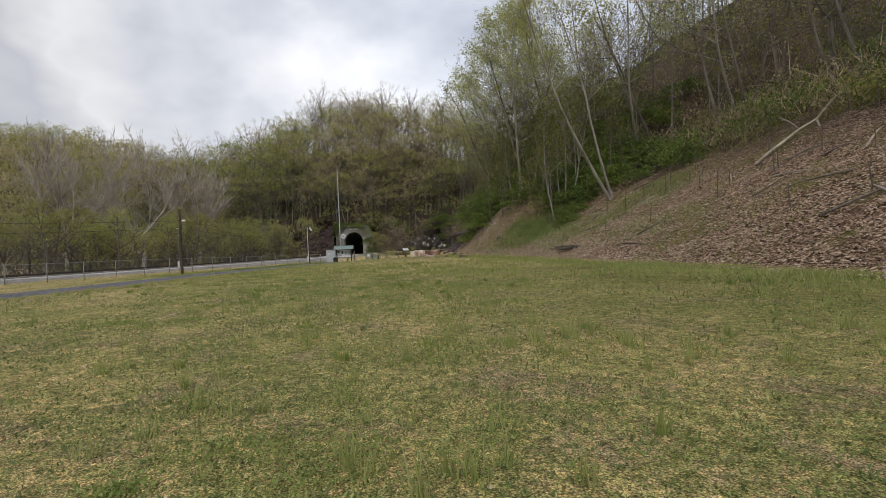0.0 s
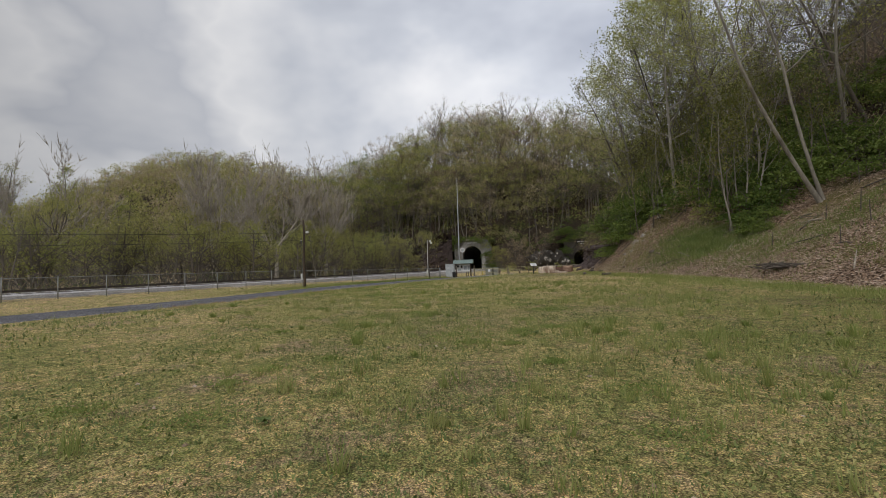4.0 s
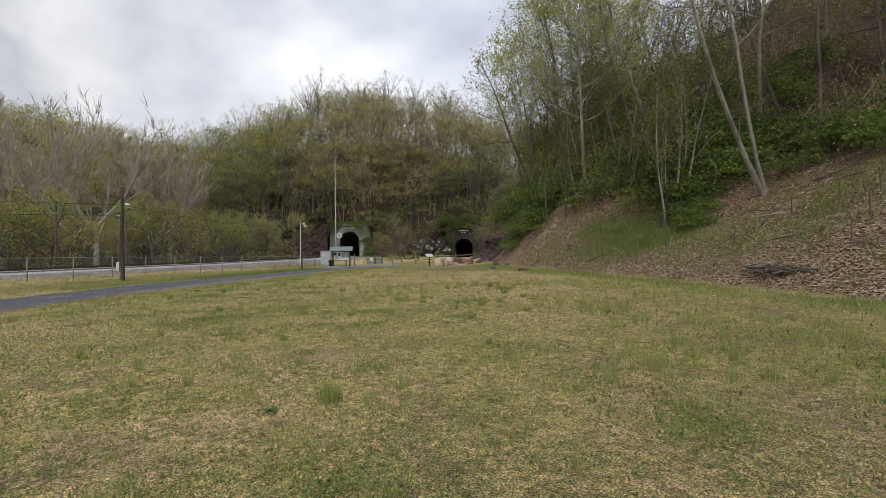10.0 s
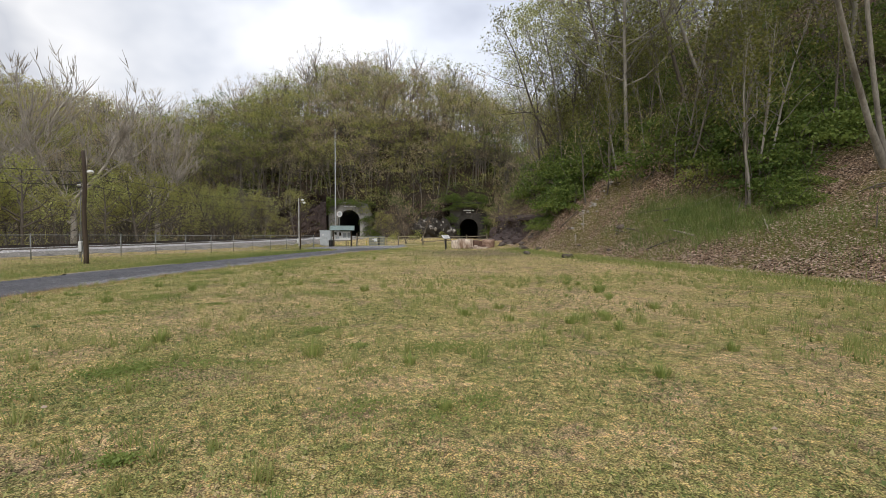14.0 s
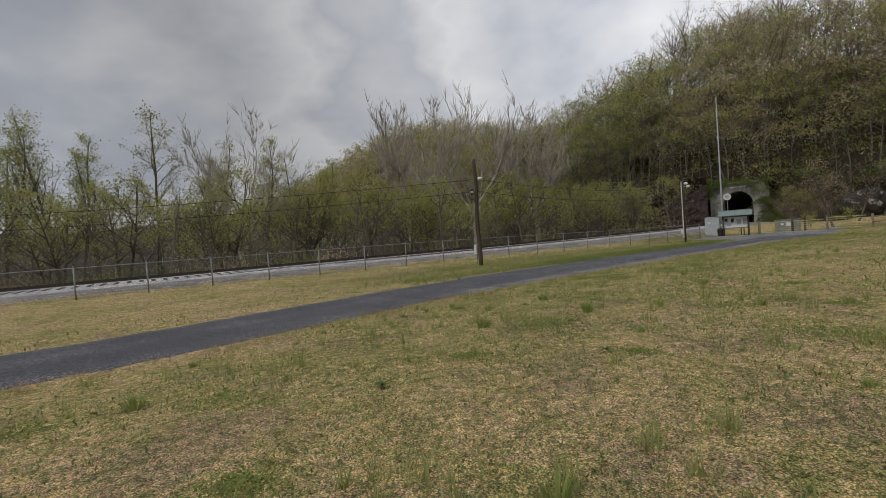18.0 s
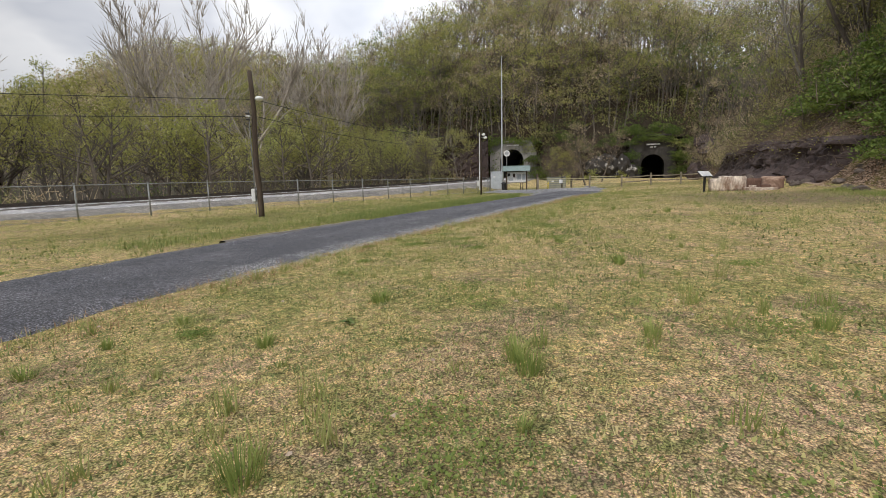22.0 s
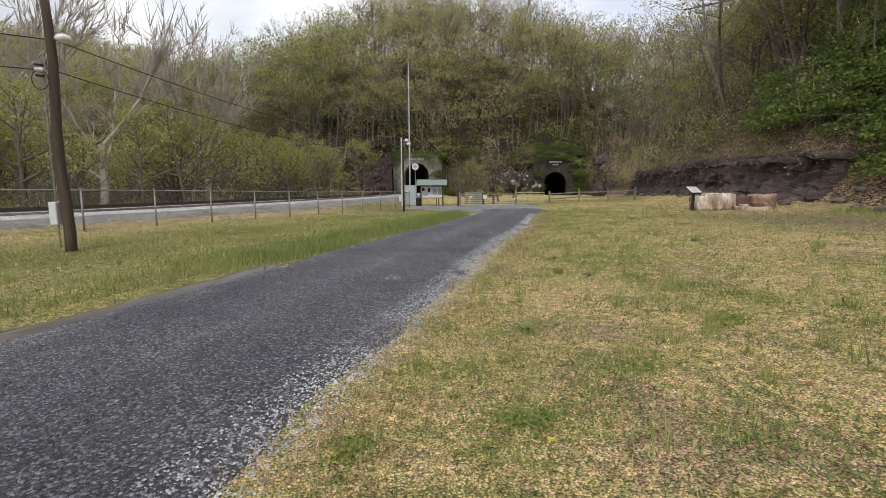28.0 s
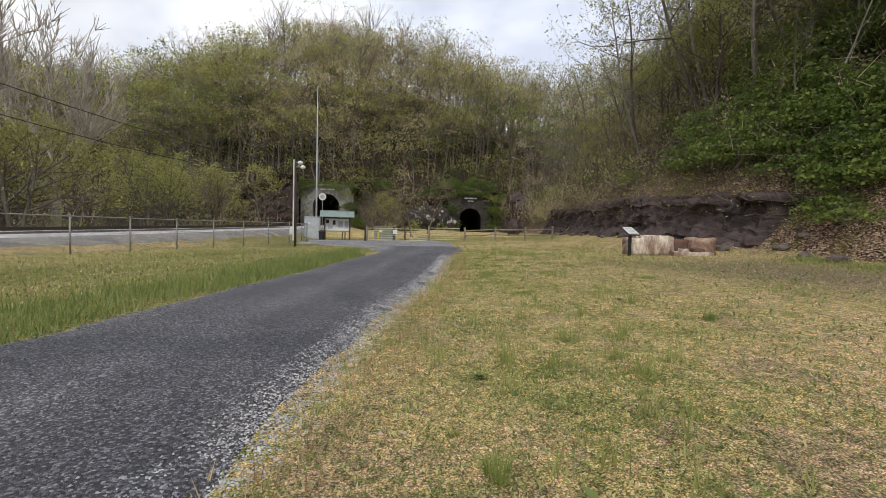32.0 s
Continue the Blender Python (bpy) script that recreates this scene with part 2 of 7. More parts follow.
def terrain_material():
    m, nt, b = mat_base("ground_cover")
    lk = nt.links.new
    leaf_d, leaf_r, leaf_g = cell_node(nt, 72.0, 0.016)
    bit_d, bit_r, bit_g = cell_node(nt, 160.0, 0.006)
    sprig_d, sprig_r, sprig_g = cell_node(nt, 15.0, 0.05)
    big = noise_node(nt, 0.28, 5, 0.62, dist=0.4)
    mid = noise_node(nt, 2.1, 6, 0.68)
    small = noise_node(nt, 34.0, 6, 0.8)
    # field: straw, yellow green, green, bare earth
    f1 = ramp_node(nt, [(0.34, (0.82, 0.61, 0.45)), (0.45, (0.78, 0.605, 0.385)), (0.54, (0.66, 0.555, 0.275)), (0.65, (0.36, 0.375, 0.15))])
    addf = nt.nodes.new("ShaderNodeMath")
    addf.operation = "MULTIPLY_ADD"
    lk(mid.outputs["Fac"], addf.inputs[0])
    addf.inputs[1].default_value = 0.44
    sub = nt.nodes.new("ShaderNodeMath")
    sub.operation = "MULTIPLY"
    lk(big.outputs["Fac"], sub.inputs[0])
    sub.inputs[1].default_value = 0.5
    gco = nt.nodes.new("ShaderNodeTexCoord")
    gsep = nt.nodes.new("ShaderNodeSeparateXYZ")
    lk(gco.outputs["Object"], gsep.inputs[0])
    green = nt.nodes.new("ShaderNodeMapRange")
    lk(gsep.outputs["Y"], green.inputs["Value"])
    green.inputs["From Min"].default_value, green.inputs["From Max"].default_value = 2.0, 30.0
    green.inputs["To Min"].default_value, green.inputs["To Max"].default_value = 0.138, 0.046
    plus = nt.nodes.new("ShaderNodeMath")
    plus.operation = "ADD"
    lk(sub.outputs[0], plus.inputs[0])
    lk(green.outputs["Result"], plus.inputs[1])
    lk(plus.outputs[0], addf.inputs[2])
    fac = addf.outputs[0]
    for rnd, amount in ((leaf_r, 0.11), (bit_r, 0.06), (sprig_r, 0.09)):
        sh = nt.nodes.new("ShaderNodeMath")
        sh.operation = "SUBTRACT"
        lk(rnd, sh.inputs[0])
        sh.inputs[1].default_value = 0.5
        ad = nt.nodes.new("ShaderNodeMath")
        ad.operation = "MULTIPLY_ADD"
        lk(sh.outputs[0], ad.inputs[0])
        ad.inputs[1].default_value = amount
        lk(fac, ad.inputs[2])
        fac = ad.outputs[0]
    lk(fac, f1.inputs["Fac"])
    bare = ramp_node(nt, [(0.52, (0, 0, 0)), (0.63, (1, 1, 1))])
    bn = noise_node(nt, 0.75, 5, 0.7, dist=0.5)
    lk(bn.outputs["Fac"], bare.inputs["Fac"])
    earth = ramp_node(nt, [(0.3, (0.36, 0.27, 0.205)), (0.7, (0.66, 0.50, 0.39))])
    lk(small.outputs["Fac"], earth.inputs["Fac"])
    bfac = mix_node(nt, 1.0, bare.outputs["Color"], (0.75, 0.75, 0.75), "MULTIPLY")
    field = mix_node(nt, bfac, f1.outputs["Color"], earth.outputs["Color"])
    tone = toned(nt, leaf_g, grey((0.0, 0.7), (0.5, 1.05), (1.0, 1.34)))
    # cell edges darkened: shadow between the leaves painted into the field colour
    tone = mix_node(nt, 1.0, tone, toned(nt, leaf_d, grey((0.1, 1.18), (0.4, 1.02), (0.7, 0.36))), "MULTIPLY")
    tone = mix_node(nt, 1.0, tone, toned(nt, bit_g, grey((0.0, 0.78), (0.5, 1.05), (1.0, 1.24))), "MULTIPLY")
    tone = mix_node(nt, 1.0, tone, toned(nt, sprig_g, grey((0.0, 0.72), (0.5, 1.0), (1.0, 1.25))), "MULTIPLY")
    field = mix_node(nt, 1.0, field, tone, "MULTIPLY")
    clump = noise_node(nt, 13.0, 5, 0.72, dist=0.3)
    cr = ramp_node(nt, [(0.35, (0.5, 0.64, 0.48)), (0.5, (1.0, 1.0, 0.98)), (0.64, (1.32, 1.2, 1.15))])
    lk(clump.outputs["Fac"], cr.inputs["Fac"])
    field = mix_node(nt, 1.0, field, cr.outputs["Color"], "MULTIPLY")
    # fresh green patches and one worn gravelly place
    gp = noise_node(nt, 2.4, 8, 0.75, dist=0.9)
    gm = ramp_node(nt, [(0.53, (0, 0, 0)), (0.64, (0.62, 0.62, 0.62))])
    lk(gp.outputs["Fac"], gm.inputs["Fac"])
    gcol = mix_node(nt, 1.0, (0.20, 0.26, 0.075), tone, "MULTIPLY")
    field = mix_node(nt, gm.outputs["Color"], field, gcol)
    lush = nt.nodes.new("ShaderNodeAttribute")
    lush.attribute_name = "lush"
    lcol = mix_node(nt, 1.0, (0.175, 0.205, 0.055), tone, "MULTIPLY")
    field = mix_node(nt, lush.outputs["Fac"], field, lcol)
    worn = nt.nodes.new("ShaderNodeAttribute")
    worn.attribute_name = "worn"
    wcol = mix_node(nt, 1.0, (0.30, 0.245, 0.19), tone, "MULTIPLY")
    field = mix_node(nt, worn.outputs["Fac"], field, wcol)
    # leaf litter on the hillside
    l1 = ramp_node(nt, [(0.0, (0.10, 0.07, 0.054)), (0.35, (0.32, 0.225, 0.165)), (0.7, (0.52, 0.385, 0.295)), (1.0, (0.76, 0.61, 0.50))])
    dead_d, dead_r, dead_g = cell_node(nt, 12.0, 0.07)
    lk(dead_r, l1.inputs["Fac"])
    l2 = ramp_node(nt, [(0.35, (0.62, 0.55, 0.5)), (0.65, (1.15, 1.12, 1.08))])
    lk(mid.outputs["Fac"], l2.inputs["Fac"])
    litter = mix_node(nt, 1.0, l1.outputs["Color"], l2.outputs["Color"], "MULTIPLY")
    # dark cell edges paint shadow between the fallen leaves
    litter = mix_node(nt, 1.0, litter, toned(nt, dead_d, grey((0.1, 1.2), (0.4, 1.0), (0.7, 0.25))), "MULTIPLY")
    litter = mix_node(nt, 1.0, litter, toned(nt, leaf_g, grey((0.0, 0.65), (1.0, 1.35))), "MULTIPLY")
    weeds = ramp_node(nt, [(0.48, (0, 0, 0)), (0.6, (1, 1, 1))])
    wn2 = noise_node(nt, 0.33, 5, 0.65, dist=0.3)
    lk(wn2.outputs["Fac"], weeds.inputs["Fac"])
    wfac = mix_node(nt, 1.0, weeds.outputs["Color"], (0.75, 0.75, 0.75), "MULTIPLY")
    litter = mix_node(nt, wfac, litter, mix_node(nt, 1.0, (0.21, 0.21, 0.06), tone, "MULTIPLY"))
    att = nt.nodes.new("ShaderNodeAttribute")
    att.attribute_name = "litter"
    edge = nt.nodes.new("ShaderNodeMath")
    edge.operation = "MULTIPLY_ADD"
    lk(mid.outputs["Fac"], edge.inputs[0])
    edge.inputs[1].default_value = 0.8
    ea = nt.nodes.new("ShaderNodeMath")
    ea.operation = "ADD"
    lk(att.outputs["Fac"], ea.inputs[0])
    ea.inputs[1].default_value = -0.4
    lk(ea.outputs[0], edge.inputs[2])
    es = ramp_node(nt, [(0.42, (0, 0, 0)), (0.58, (1, 1, 1))])
    lk(edge.outputs[0], es.inputs["Fac"])
    c = mix_node(nt, es.outputs["Color"], field, litter)
    # humus and moss under the woods, darkened further as painted shade between trees
    humus_shade = ramp_node(nt, [(0.35, (0.03, 0.024, 0.018)), (0.55, (0.065, 0.05, 0.036)), (0.7, (0.06, 0.064, 0.028))])
    lk(mid.outputs["Fac"], humus_shade.inputs["Fac"])
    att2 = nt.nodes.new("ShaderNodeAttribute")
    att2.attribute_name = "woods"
    c = mix_node(nt, att2.outputs["Fac"], c, humus_shade.outputs["Color"])
    lk(c, b.inputs["Base Color"])
    b.inputs["Roughness"].default_value = 0.95
    b.inputs["Specular IOR Level"].default_value = 0.15
    h = nt.nodes.new("ShaderNodeMath")
    h.operation = "ADD"
    h.operation = "MULTIPLY_ADD"
    lk(leaf_d, h.inputs[0])
    h.inputs[1].default_value = -1.2
    lk(small.outputs["Fac"], h.inputs[2])
    bump_node(nt, b, h.outputs[0], 0.9, 0.022)
    return m


def gravel_material(name, dark, light, wet=0.0, scale=34.0, wheels=False):
    m, nt, b = mat_base(name)
    lk = nt.links.new
    co = nt.nodes.new("ShaderNodeTexCoord")
    v = nt.nodes.new("ShaderNodeTexVoronoi")
    v.inputs["Scale"].default_value = scale
    lk(co.outputs["Object"], v.inputs["Vector"])
    v2 = nt.nodes.new("ShaderNodeTexVoronoi")
    v2.inputs["Scale"].default_value = scale * 2.3
    lk(co.outputs["Object"], v2.inputs["Vector"])
    bw = nt.nodes.new("ShaderNodeSeparateColor")
    lk(v.outputs["Color"], bw.inputs["Color"])
    r = ramp_node(nt, [(0.0, dark), (0.5, tuple(a * 0.8 + c * 0.2 for a, c in zip(dark, light))), (0.8, tuple(a * 0.4 + c * 0.6 for a, c in zip(dark, light))), (0.95, tuple(1.3 * c for c in light))])
    lk(bw.outputs["Red"], r.inputs["Fac"])
    n = noise_node(nt, 0.55, 5, 0.65, dist=0.4)
    g = ramp_node(nt, [(0.35, (0.68, 0.69, 0.74)), (0.65, (1.3, 1.28, 1.24))])
    lk(n.outputs["Fac"], g.inputs["Fac"])
    c = mix_node(nt, 1.0, r.outputs["Color"], g.outputs["Color"], "MULTIPLY")
    if wheels:
        at = nt.nodes.new("ShaderNodeAttribute")
        at.attribute_name = "across"
        wn3 = noise_node(nt, 0.9, 4, 0.6)
        jit = nt.nodes.new("ShaderNodeMath")
        jit.operation = "MULTIPLY_ADD"
        lk(wn3.outputs["Fac"], jit.inputs[0])
        jit.inputs[1].default_value = 0.14
        lk(at.outputs["Fac"], jit.inputs[2])
        wr = ramp_node(nt, [(0.06, (2.0, 1.97, 1.93)), (0.17, (1.35, 1.35, 1.34)), (0.3, (0.85, 0.85, 0.88)), (0.46, (1.05, 1.05, 1.07)), (0.58, (1.3, 1.3, 1.3)), (0.7, (0.9, 0.9, 0.92)), (0.87, (0.95, 0.95, 0.97)), (0.95, (1.12, 1.12, 1.12)), (1.0, (1.4, 1.39, 1.37))])
        lk(jit.outputs[0], wr.inputs["Fac"])
        c = mix_node(nt, 1.0, c, wr.outputs["Color"], "MULTIPLY")
    gap = ramp_node(nt, [(0.0, (1.1, 1.1, 1.1)), (0.55, (0.5, 0.5, 0.52))])
    lk(v.outputs["Distance"], gap.inputs["Fac"])
    c = mix_node(nt, 0.8, c, gap.outputs["Color"], "MULTIPLY")
    lk(c, b.inputs["Base Color"])
    b.inputs["Roughness"].default_value = 0.75 - wet
    s = nt.nodes.new("ShaderNodeMath")
    s.operation = "ADD"
    lk(v.outputs["Distance"], s.inputs[0])
    lk(v2.outputs["Distance"], s.inputs[1])
    inv = nt.nodes.new("ShaderNodeMath")
    inv.operation = "SUBTRACT"
    inv.inputs[0].default_value = 1.0
    lk(s.outputs[0], inv.inputs[1])
    bump_node(nt, b, inv.outputs[0], 0.75 if wheels else 0.9, 0.02)
    return m


def mesh_wire_material():
    """Galvanised chain link: diamond wires with air between them."""
    m, nt, b = mat_base("chain_link_wire")
    lk = nt.links.new
    b.inputs["Base Color"].default_value = (0.12, 0.13, 0.125, 1)
    b.inputs["Metallic"].default_value, b.inputs["Roughness"].default_value = 0.3, 0.6
    uv = nt.nodes.new("ShaderNodeUVMap")
    sep = nt.nodes.new("ShaderNodeSeparateXYZ")
    lk(uv.outputs["UV"], sep.inputs[0])
    masks = []
    for op in ("ADD", "SUBTRACT"):
        a = nt.nodes.new("ShaderNodeMath")
        a.operation = op
        lk(sep.outputs["X"], a.inputs[0])
        lk(sep.outputs["Y"], a.inputs[1])
        d = nt.nodes.new("ShaderNodeMath")
        d.operation = "MULTIPLY"
        lk(a.outputs[0], d.inputs[0])
        d.inputs[1].default_value = 14.0
        fr = nt.nodes.new("ShaderNodeMath")
        fr.operation = "FRACT"
        lk(d.outputs[0], fr.inputs[0])
        lt = nt.nodes.new("ShaderNodeMath")
        lt.operation = "LESS_THAN"
        lk(fr.outputs[0], lt.inputs[0])
        lt.inputs[1].default_value = 0.085
        masks.append(lt.outputs[0])
    mxm = nt.nodes.new("ShaderNodeMath")
    mxm.operation = "MAXIMUM"
    lk(masks[0], mxm.inputs[0])
    lk(masks[1], mxm.inputs[1])
    lk(mxm.outputs[0], b.inputs["Alpha"])
    return m


M = {}
M["ground"] = terrain_material()
M["gravel"] = gravel_material("dark_gravel", (0.032, 0.031, 0.037), (0.33, 0.327, 0.35), 0.2, 66.0, True)
M["gravel_pale"] = gravel_material("pale_gravel", (0.2, 0.198, 0.205), (0.62, 0.615, 0.62), 0.0, 44)
M["ballast"] = gravel_material("railway_ballast", (0.6, 0.59, 0.575), (0.95, 0.935, 0.92), 0.0, 16)
M["dirt"] = gravel_material("trackside_dirt", (0.26, 0.235, 0.20), (0.58, 0.54, 0.48), 0.0, 20)
M["grass"] = leaf_material("field_grass", [(0.48, 0.31, 0.20), (0.72, 0.56, 0.39), (0.68, 0.54, 0.32), (0.60, 0.51, 0.23), (0.45, 0.435, 0.165), (0.27, 0.31, 0.105), (0.14, 0.185, 0.06)], 0.25, 0.8, (2, 34, 0.09, -0.05), 0.5)
M["weed"] = leaf_material("weed_leaf", [(0.16, 0.225, 0.06), (0.25, 0.315, 0.085), (0.38, 0.41, 0.135)], 0.35, 3.0)
M["broad_leaf"] = leaf_material("broad_weed_leaf", [(0.10, 0.145, 0.04), (0.16, 0.21, 0.06), (0.25, 0.29, 0.095)], 0.25, 4.0)
M["tall_grass"] = leaf_material("tall_grass", [(0.13, 0.19, 0.05), (0.20, 0.26, 0.07), (0.29, 0.335, 0.10), (0.40, 0.40, 0.16)], 0.35, 0.5)
M["dry_stalk"] = leaf_material("dry_stalk", [(0.20, 0.11, 0.06), (0.38, 0.23, 0.13), (0.52, 0.37, 0.21), (0.30, 0.30, 0.11)], 0.2, 1.5)
M["bank_grass"] = leaf_material("bank_grass", [(0.10, 0.15, 0.045), (0.17, 0.23, 0.066), (0.27, 0.31, 0.10)], 0.3, 0.6)
M["dead_leaf"] = leaf_material("dead_leaf", [(0.19, 0.13, 0.094), (0.38, 0.275, 0.205), (0.55, 0.42, 0.325), (0.66, 0.53, 0.43)], 0.1, 0.5)
M["leaf_spring"] = leaf_material("spring_leaf", [(0.18, 0.21, 0.055), (0.285, 0.315, 0.085), (0.40, 0.41, 0.12), (0.50, 0.49, 0.18)], 0.4, 0.1)
M["leaf_fresh"] = leaf_material("fresh_leaf", [(0.28, 0.31, 0.09), (0.42, 0.44, 0.14), (0.56, 0.56, 0.21)], 0.5, 0.15)
M["leaf_green"] = leaf_material("green_leaf", [(0.045, 0.075, 0.018), (0.105, 0.16, 0.034), (0.22, 0.275, 0.066)], 0.35, 0.4)
M["vine"] = leaf_material("brown_vine", [(0.06, 0.044, 0.036), (0.10, 0.075, 0.058), (0.17, 0.13, 0.098)], 0.05, 0.25)
M["leaf_russet"] = leaf_material("russet_leaf", [(0.10, 0.065, 0.05), (0.19, 0.125, 0.09), (0.30, 0.20, 0.14)], 0.25, 0.2)
M["leaf_wood"] = leaf_material("woodland_leaf", [(0.20, 0.23, 0.065), (0.34, 0.36, 0.105), (0.48, 0.475, 0.15), (0.46, 0.40, 0.20), (0.56, 0.54, 0.23)], 0.4, 0.09)
M["leaf_brown"] = leaf_material("budding_twig", [(0.30, 0.23, 0.16), (0.48, 0.38, 0.25), (0.62, 0.51, 0.33)], 0.35, 0.06)
M["leaf_tan"] = leaf_material("tan_twig", [(0.32, 0.25, 0.17), (0.50, 0.405, 0.27), (0.62, 0.52, 0.34)], 0.35, 0.06)
# darkened olive leaf, the shade on the slope put into its colour
M["leaf_shaded"] = leaf_material("shaded_leaf", [(0.08, 0.085, 0.024), (0.16, 0.165, 0.045), (0.30, 0.29, 0.085)], 0.35, 0.2)
M["leaf_olive"] = leaf_material("olive_leaf", [(0.20, 0.20, 0.06), (0.33, 0.32, 0.10), (0.47, 0.455, 0.165)], 0.45, 0.1)
M["bark_pale"] = surface("pale_bark", (0.16, 0.14, 0.115), (0.42, 0.39, 0.34), 1.6, 0.9, bump=0.5, fine=14, stretch=(1, 1, 0.25))
M["bark_white"] = surface("white_sycamore_bark", (0.25, 0.215, 0.17), (0.56, 0.50, 0.43), 0.9, 0.85, bump=0.3, fine=8)
M["bark"] = surface("grey_bark", (0.075, 0.06, 0.048), (0.21, 0.18, 0.15), 2.0, 0.92, bump=0.6, fine=16, stretch=(1, 1, 0.2))
M["pole_wood"] = surface("weathered_pole_wood", (0.036, 0.026, 0.02), (0.115, 0.082, 0.057), 3.0, 0.9, bump=0.5, fine=30, stretch=(1, 1, 0.06))
M["rail_wood"] = surface("weathered_rail_wood", (0.17, 0.14, 0.10), (0.36, 0.31, 0.24), 3.0, 0.9, bump=0.5, fine=30, stretch=(0.3, 1, 1))
M["log"] = surface("bleached_log", (0.26, 0.21, 0.16), (0.5, 0.44, 0.36), 2.0, 0.9, bump=0.5, fine=18)
M["steel"] = surface("galvanised_steel", (0.25, 0.26, 0.26), (0.42, 0.43, 0.43), 5.0, 0.5, 0.75, 0.1, dist=0.002)
M["fence_steel"] = surface("dull_galvanised_fence", (0.2, 0.21, 0.205), (0.36, 0.37, 0.36), 4.0, 0.6, 0.4, 0.1, dist=0.002)
M["dark_steel"] = surface("rusty_dark_steel", (0.03, 0.025, 0.022), (0.09, 0.06, 0.045), 4.0, 0.65, 0.4, 0.2)
M["white_paint"] = surface("white_paint", (0.62, 0.63, 0.64), (0.8, 0.8, 0.8), 3.0, 0.5, 0.0, 0.1, stain=(0.5, 0.48, 0.44))
M["panel_white"] = surface("clean_white_panel", (0.78, 0.78, 0.78), (0.86, 0.86, 0.86), 3.0, 0.5, 0.0, 0.05)
M["grey_paint"] = surface("pale_grey_paint", (0.42, 0.46, 0.5), (0.55, 0.58, 0.62), 2.0, 0.5, 0.0, 0.1, stain=(0.36, 0.36, 0.36))
M["gate_paint"] = surface("faded_yellow_gate_paint", (0.42, 0.37, 0.2), (0.6, 0.54, 0.34), 4.0, 0.55, 0.1, 0.1)
M["black_paint"] = surface("black_paint", (0.012, 0.012, 0.013), (0.03, 0.03, 0.03), 5.0, 0.5)
M["green_roof"] = surface("green_metal_roof", (0.17, 0.235, 0.215), (0.27, 0.34, 0.32), 2.0, 0.45, 0.2, 0.1)
M["shed"] = surface("faded_grey_green_metal", (0.16, 0.17, 0.14), (0.27, 0.28, 0.24), 1.5, 0.7, 0.0, 0.1)
M["yellow_paint"] = surface("yellow_paint", (0.55, 0.42, 0.03), (0.7, 0.55, 0.06), 5.0, 0.5)
M["concrete"] = surface("weathered_concrete", (0.17, 0.16, 0.145), (0.5, 0.48, 0.45), 0.5, 0.9, bump=0.5, fine=7, stain=(0.10, 0.095, 0.085), stretch=(1, 1, 0.35))
M["dark_stone"] = surface("sooty_stone", (0.022, 0.02, 0.019), (0.075, 0.066, 0.058), 0.6, 0.9, bump=0.6, fine=6, stain=(0.12, 0.11, 0.10))
M["bore"] = surface("sooty_tunnel_lining", (0.012, 0.011, 0.011), (0.03, 0.028, 0.026), 0.6, 0.95)
M["bark_wood"] = surface("grey_woodland_bark", (0.10, 0.085, 0.07), (0.28, 0.245, 0.205), 0.25, 0.92, bump=0.3, fine=6)
M["shale"] = surface("brown_shale", (0.042, 0.03, 0.029), (0.105, 0.076, 0.07), 0.8, 0.95, bump=0.9, fine=7, stretch=(1, 1, 1.6), dist=0.06)
M["rock"] = surface("grey_rock", (0.07, 0.054, 0.046), (0.22, 0.175, 0.15), 0.7, 0.92, bump=0.8, fine=6, dist=0.05)
M["pale_rock"] = surface("pale_grey_stone", (0.28, 0.25, 0.22), (0.58, 0.54, 0.49), 1.5, 0.9, bump=0.5, fine=9)
M["limestone"] = surface("white_stained_rock", (0.045, 0.04, 0.036), (0.6, 0.57, 0.54), 0.75, 0.9, bump=0.8, fine=4, dist=0.05, lo=0.56, hi=0.68)
M["block"] = surface("pinkish_concrete_block", (0.26, 0.165, 0.115), (0.78, 0.68, 0.58), 2.6, 0.9, bump=0.6, fine=16, stain=(0.17, 0.105, 0.075), stretch=(1, 1, 0.4), lo=0.38, hi=0.62)
M["block_pink"] = surface("brown_pink_block", (0.27, 0.155, 0.105), (0.62, 0.46, 0.36), 2.2, 0.9, bump=0.6, fine=16, stain=(0.2, 0.12, 0.085), stretch=(1, 1, 2.2))
M["block_dark"] = surface("dark_brick_infill", (0.10, 0.055, 0.04), (0.19, 0.11, 0.08), 2.0, 0.9, bump=0.5, fine=22)
M["lens"] = surface("white_lamp_glass", (0.75, 0.75, 0.74), (0.85, 0.85, 0.84), 2.0, 0.25)
M["cable"] = surface("black_cable", (0.015, 0.015, 0.015), (0.03, 0.03, 0.03), 5.0, 0.6)
M["chain"] = mesh_wire_material()
M["water"], _nt, _b = mat_base("puddle_water")
_b.inputs["Base Color"].default_value = (0.10, 0.08, 0.058, 1)
_b.inputs["Roughness"].default_value = 0.3
_n = noise_node(_nt, 3.0, 3, 0.6)
bump_node(_nt, _b, _n.outputs["Fac"], 0.05, 0.01)

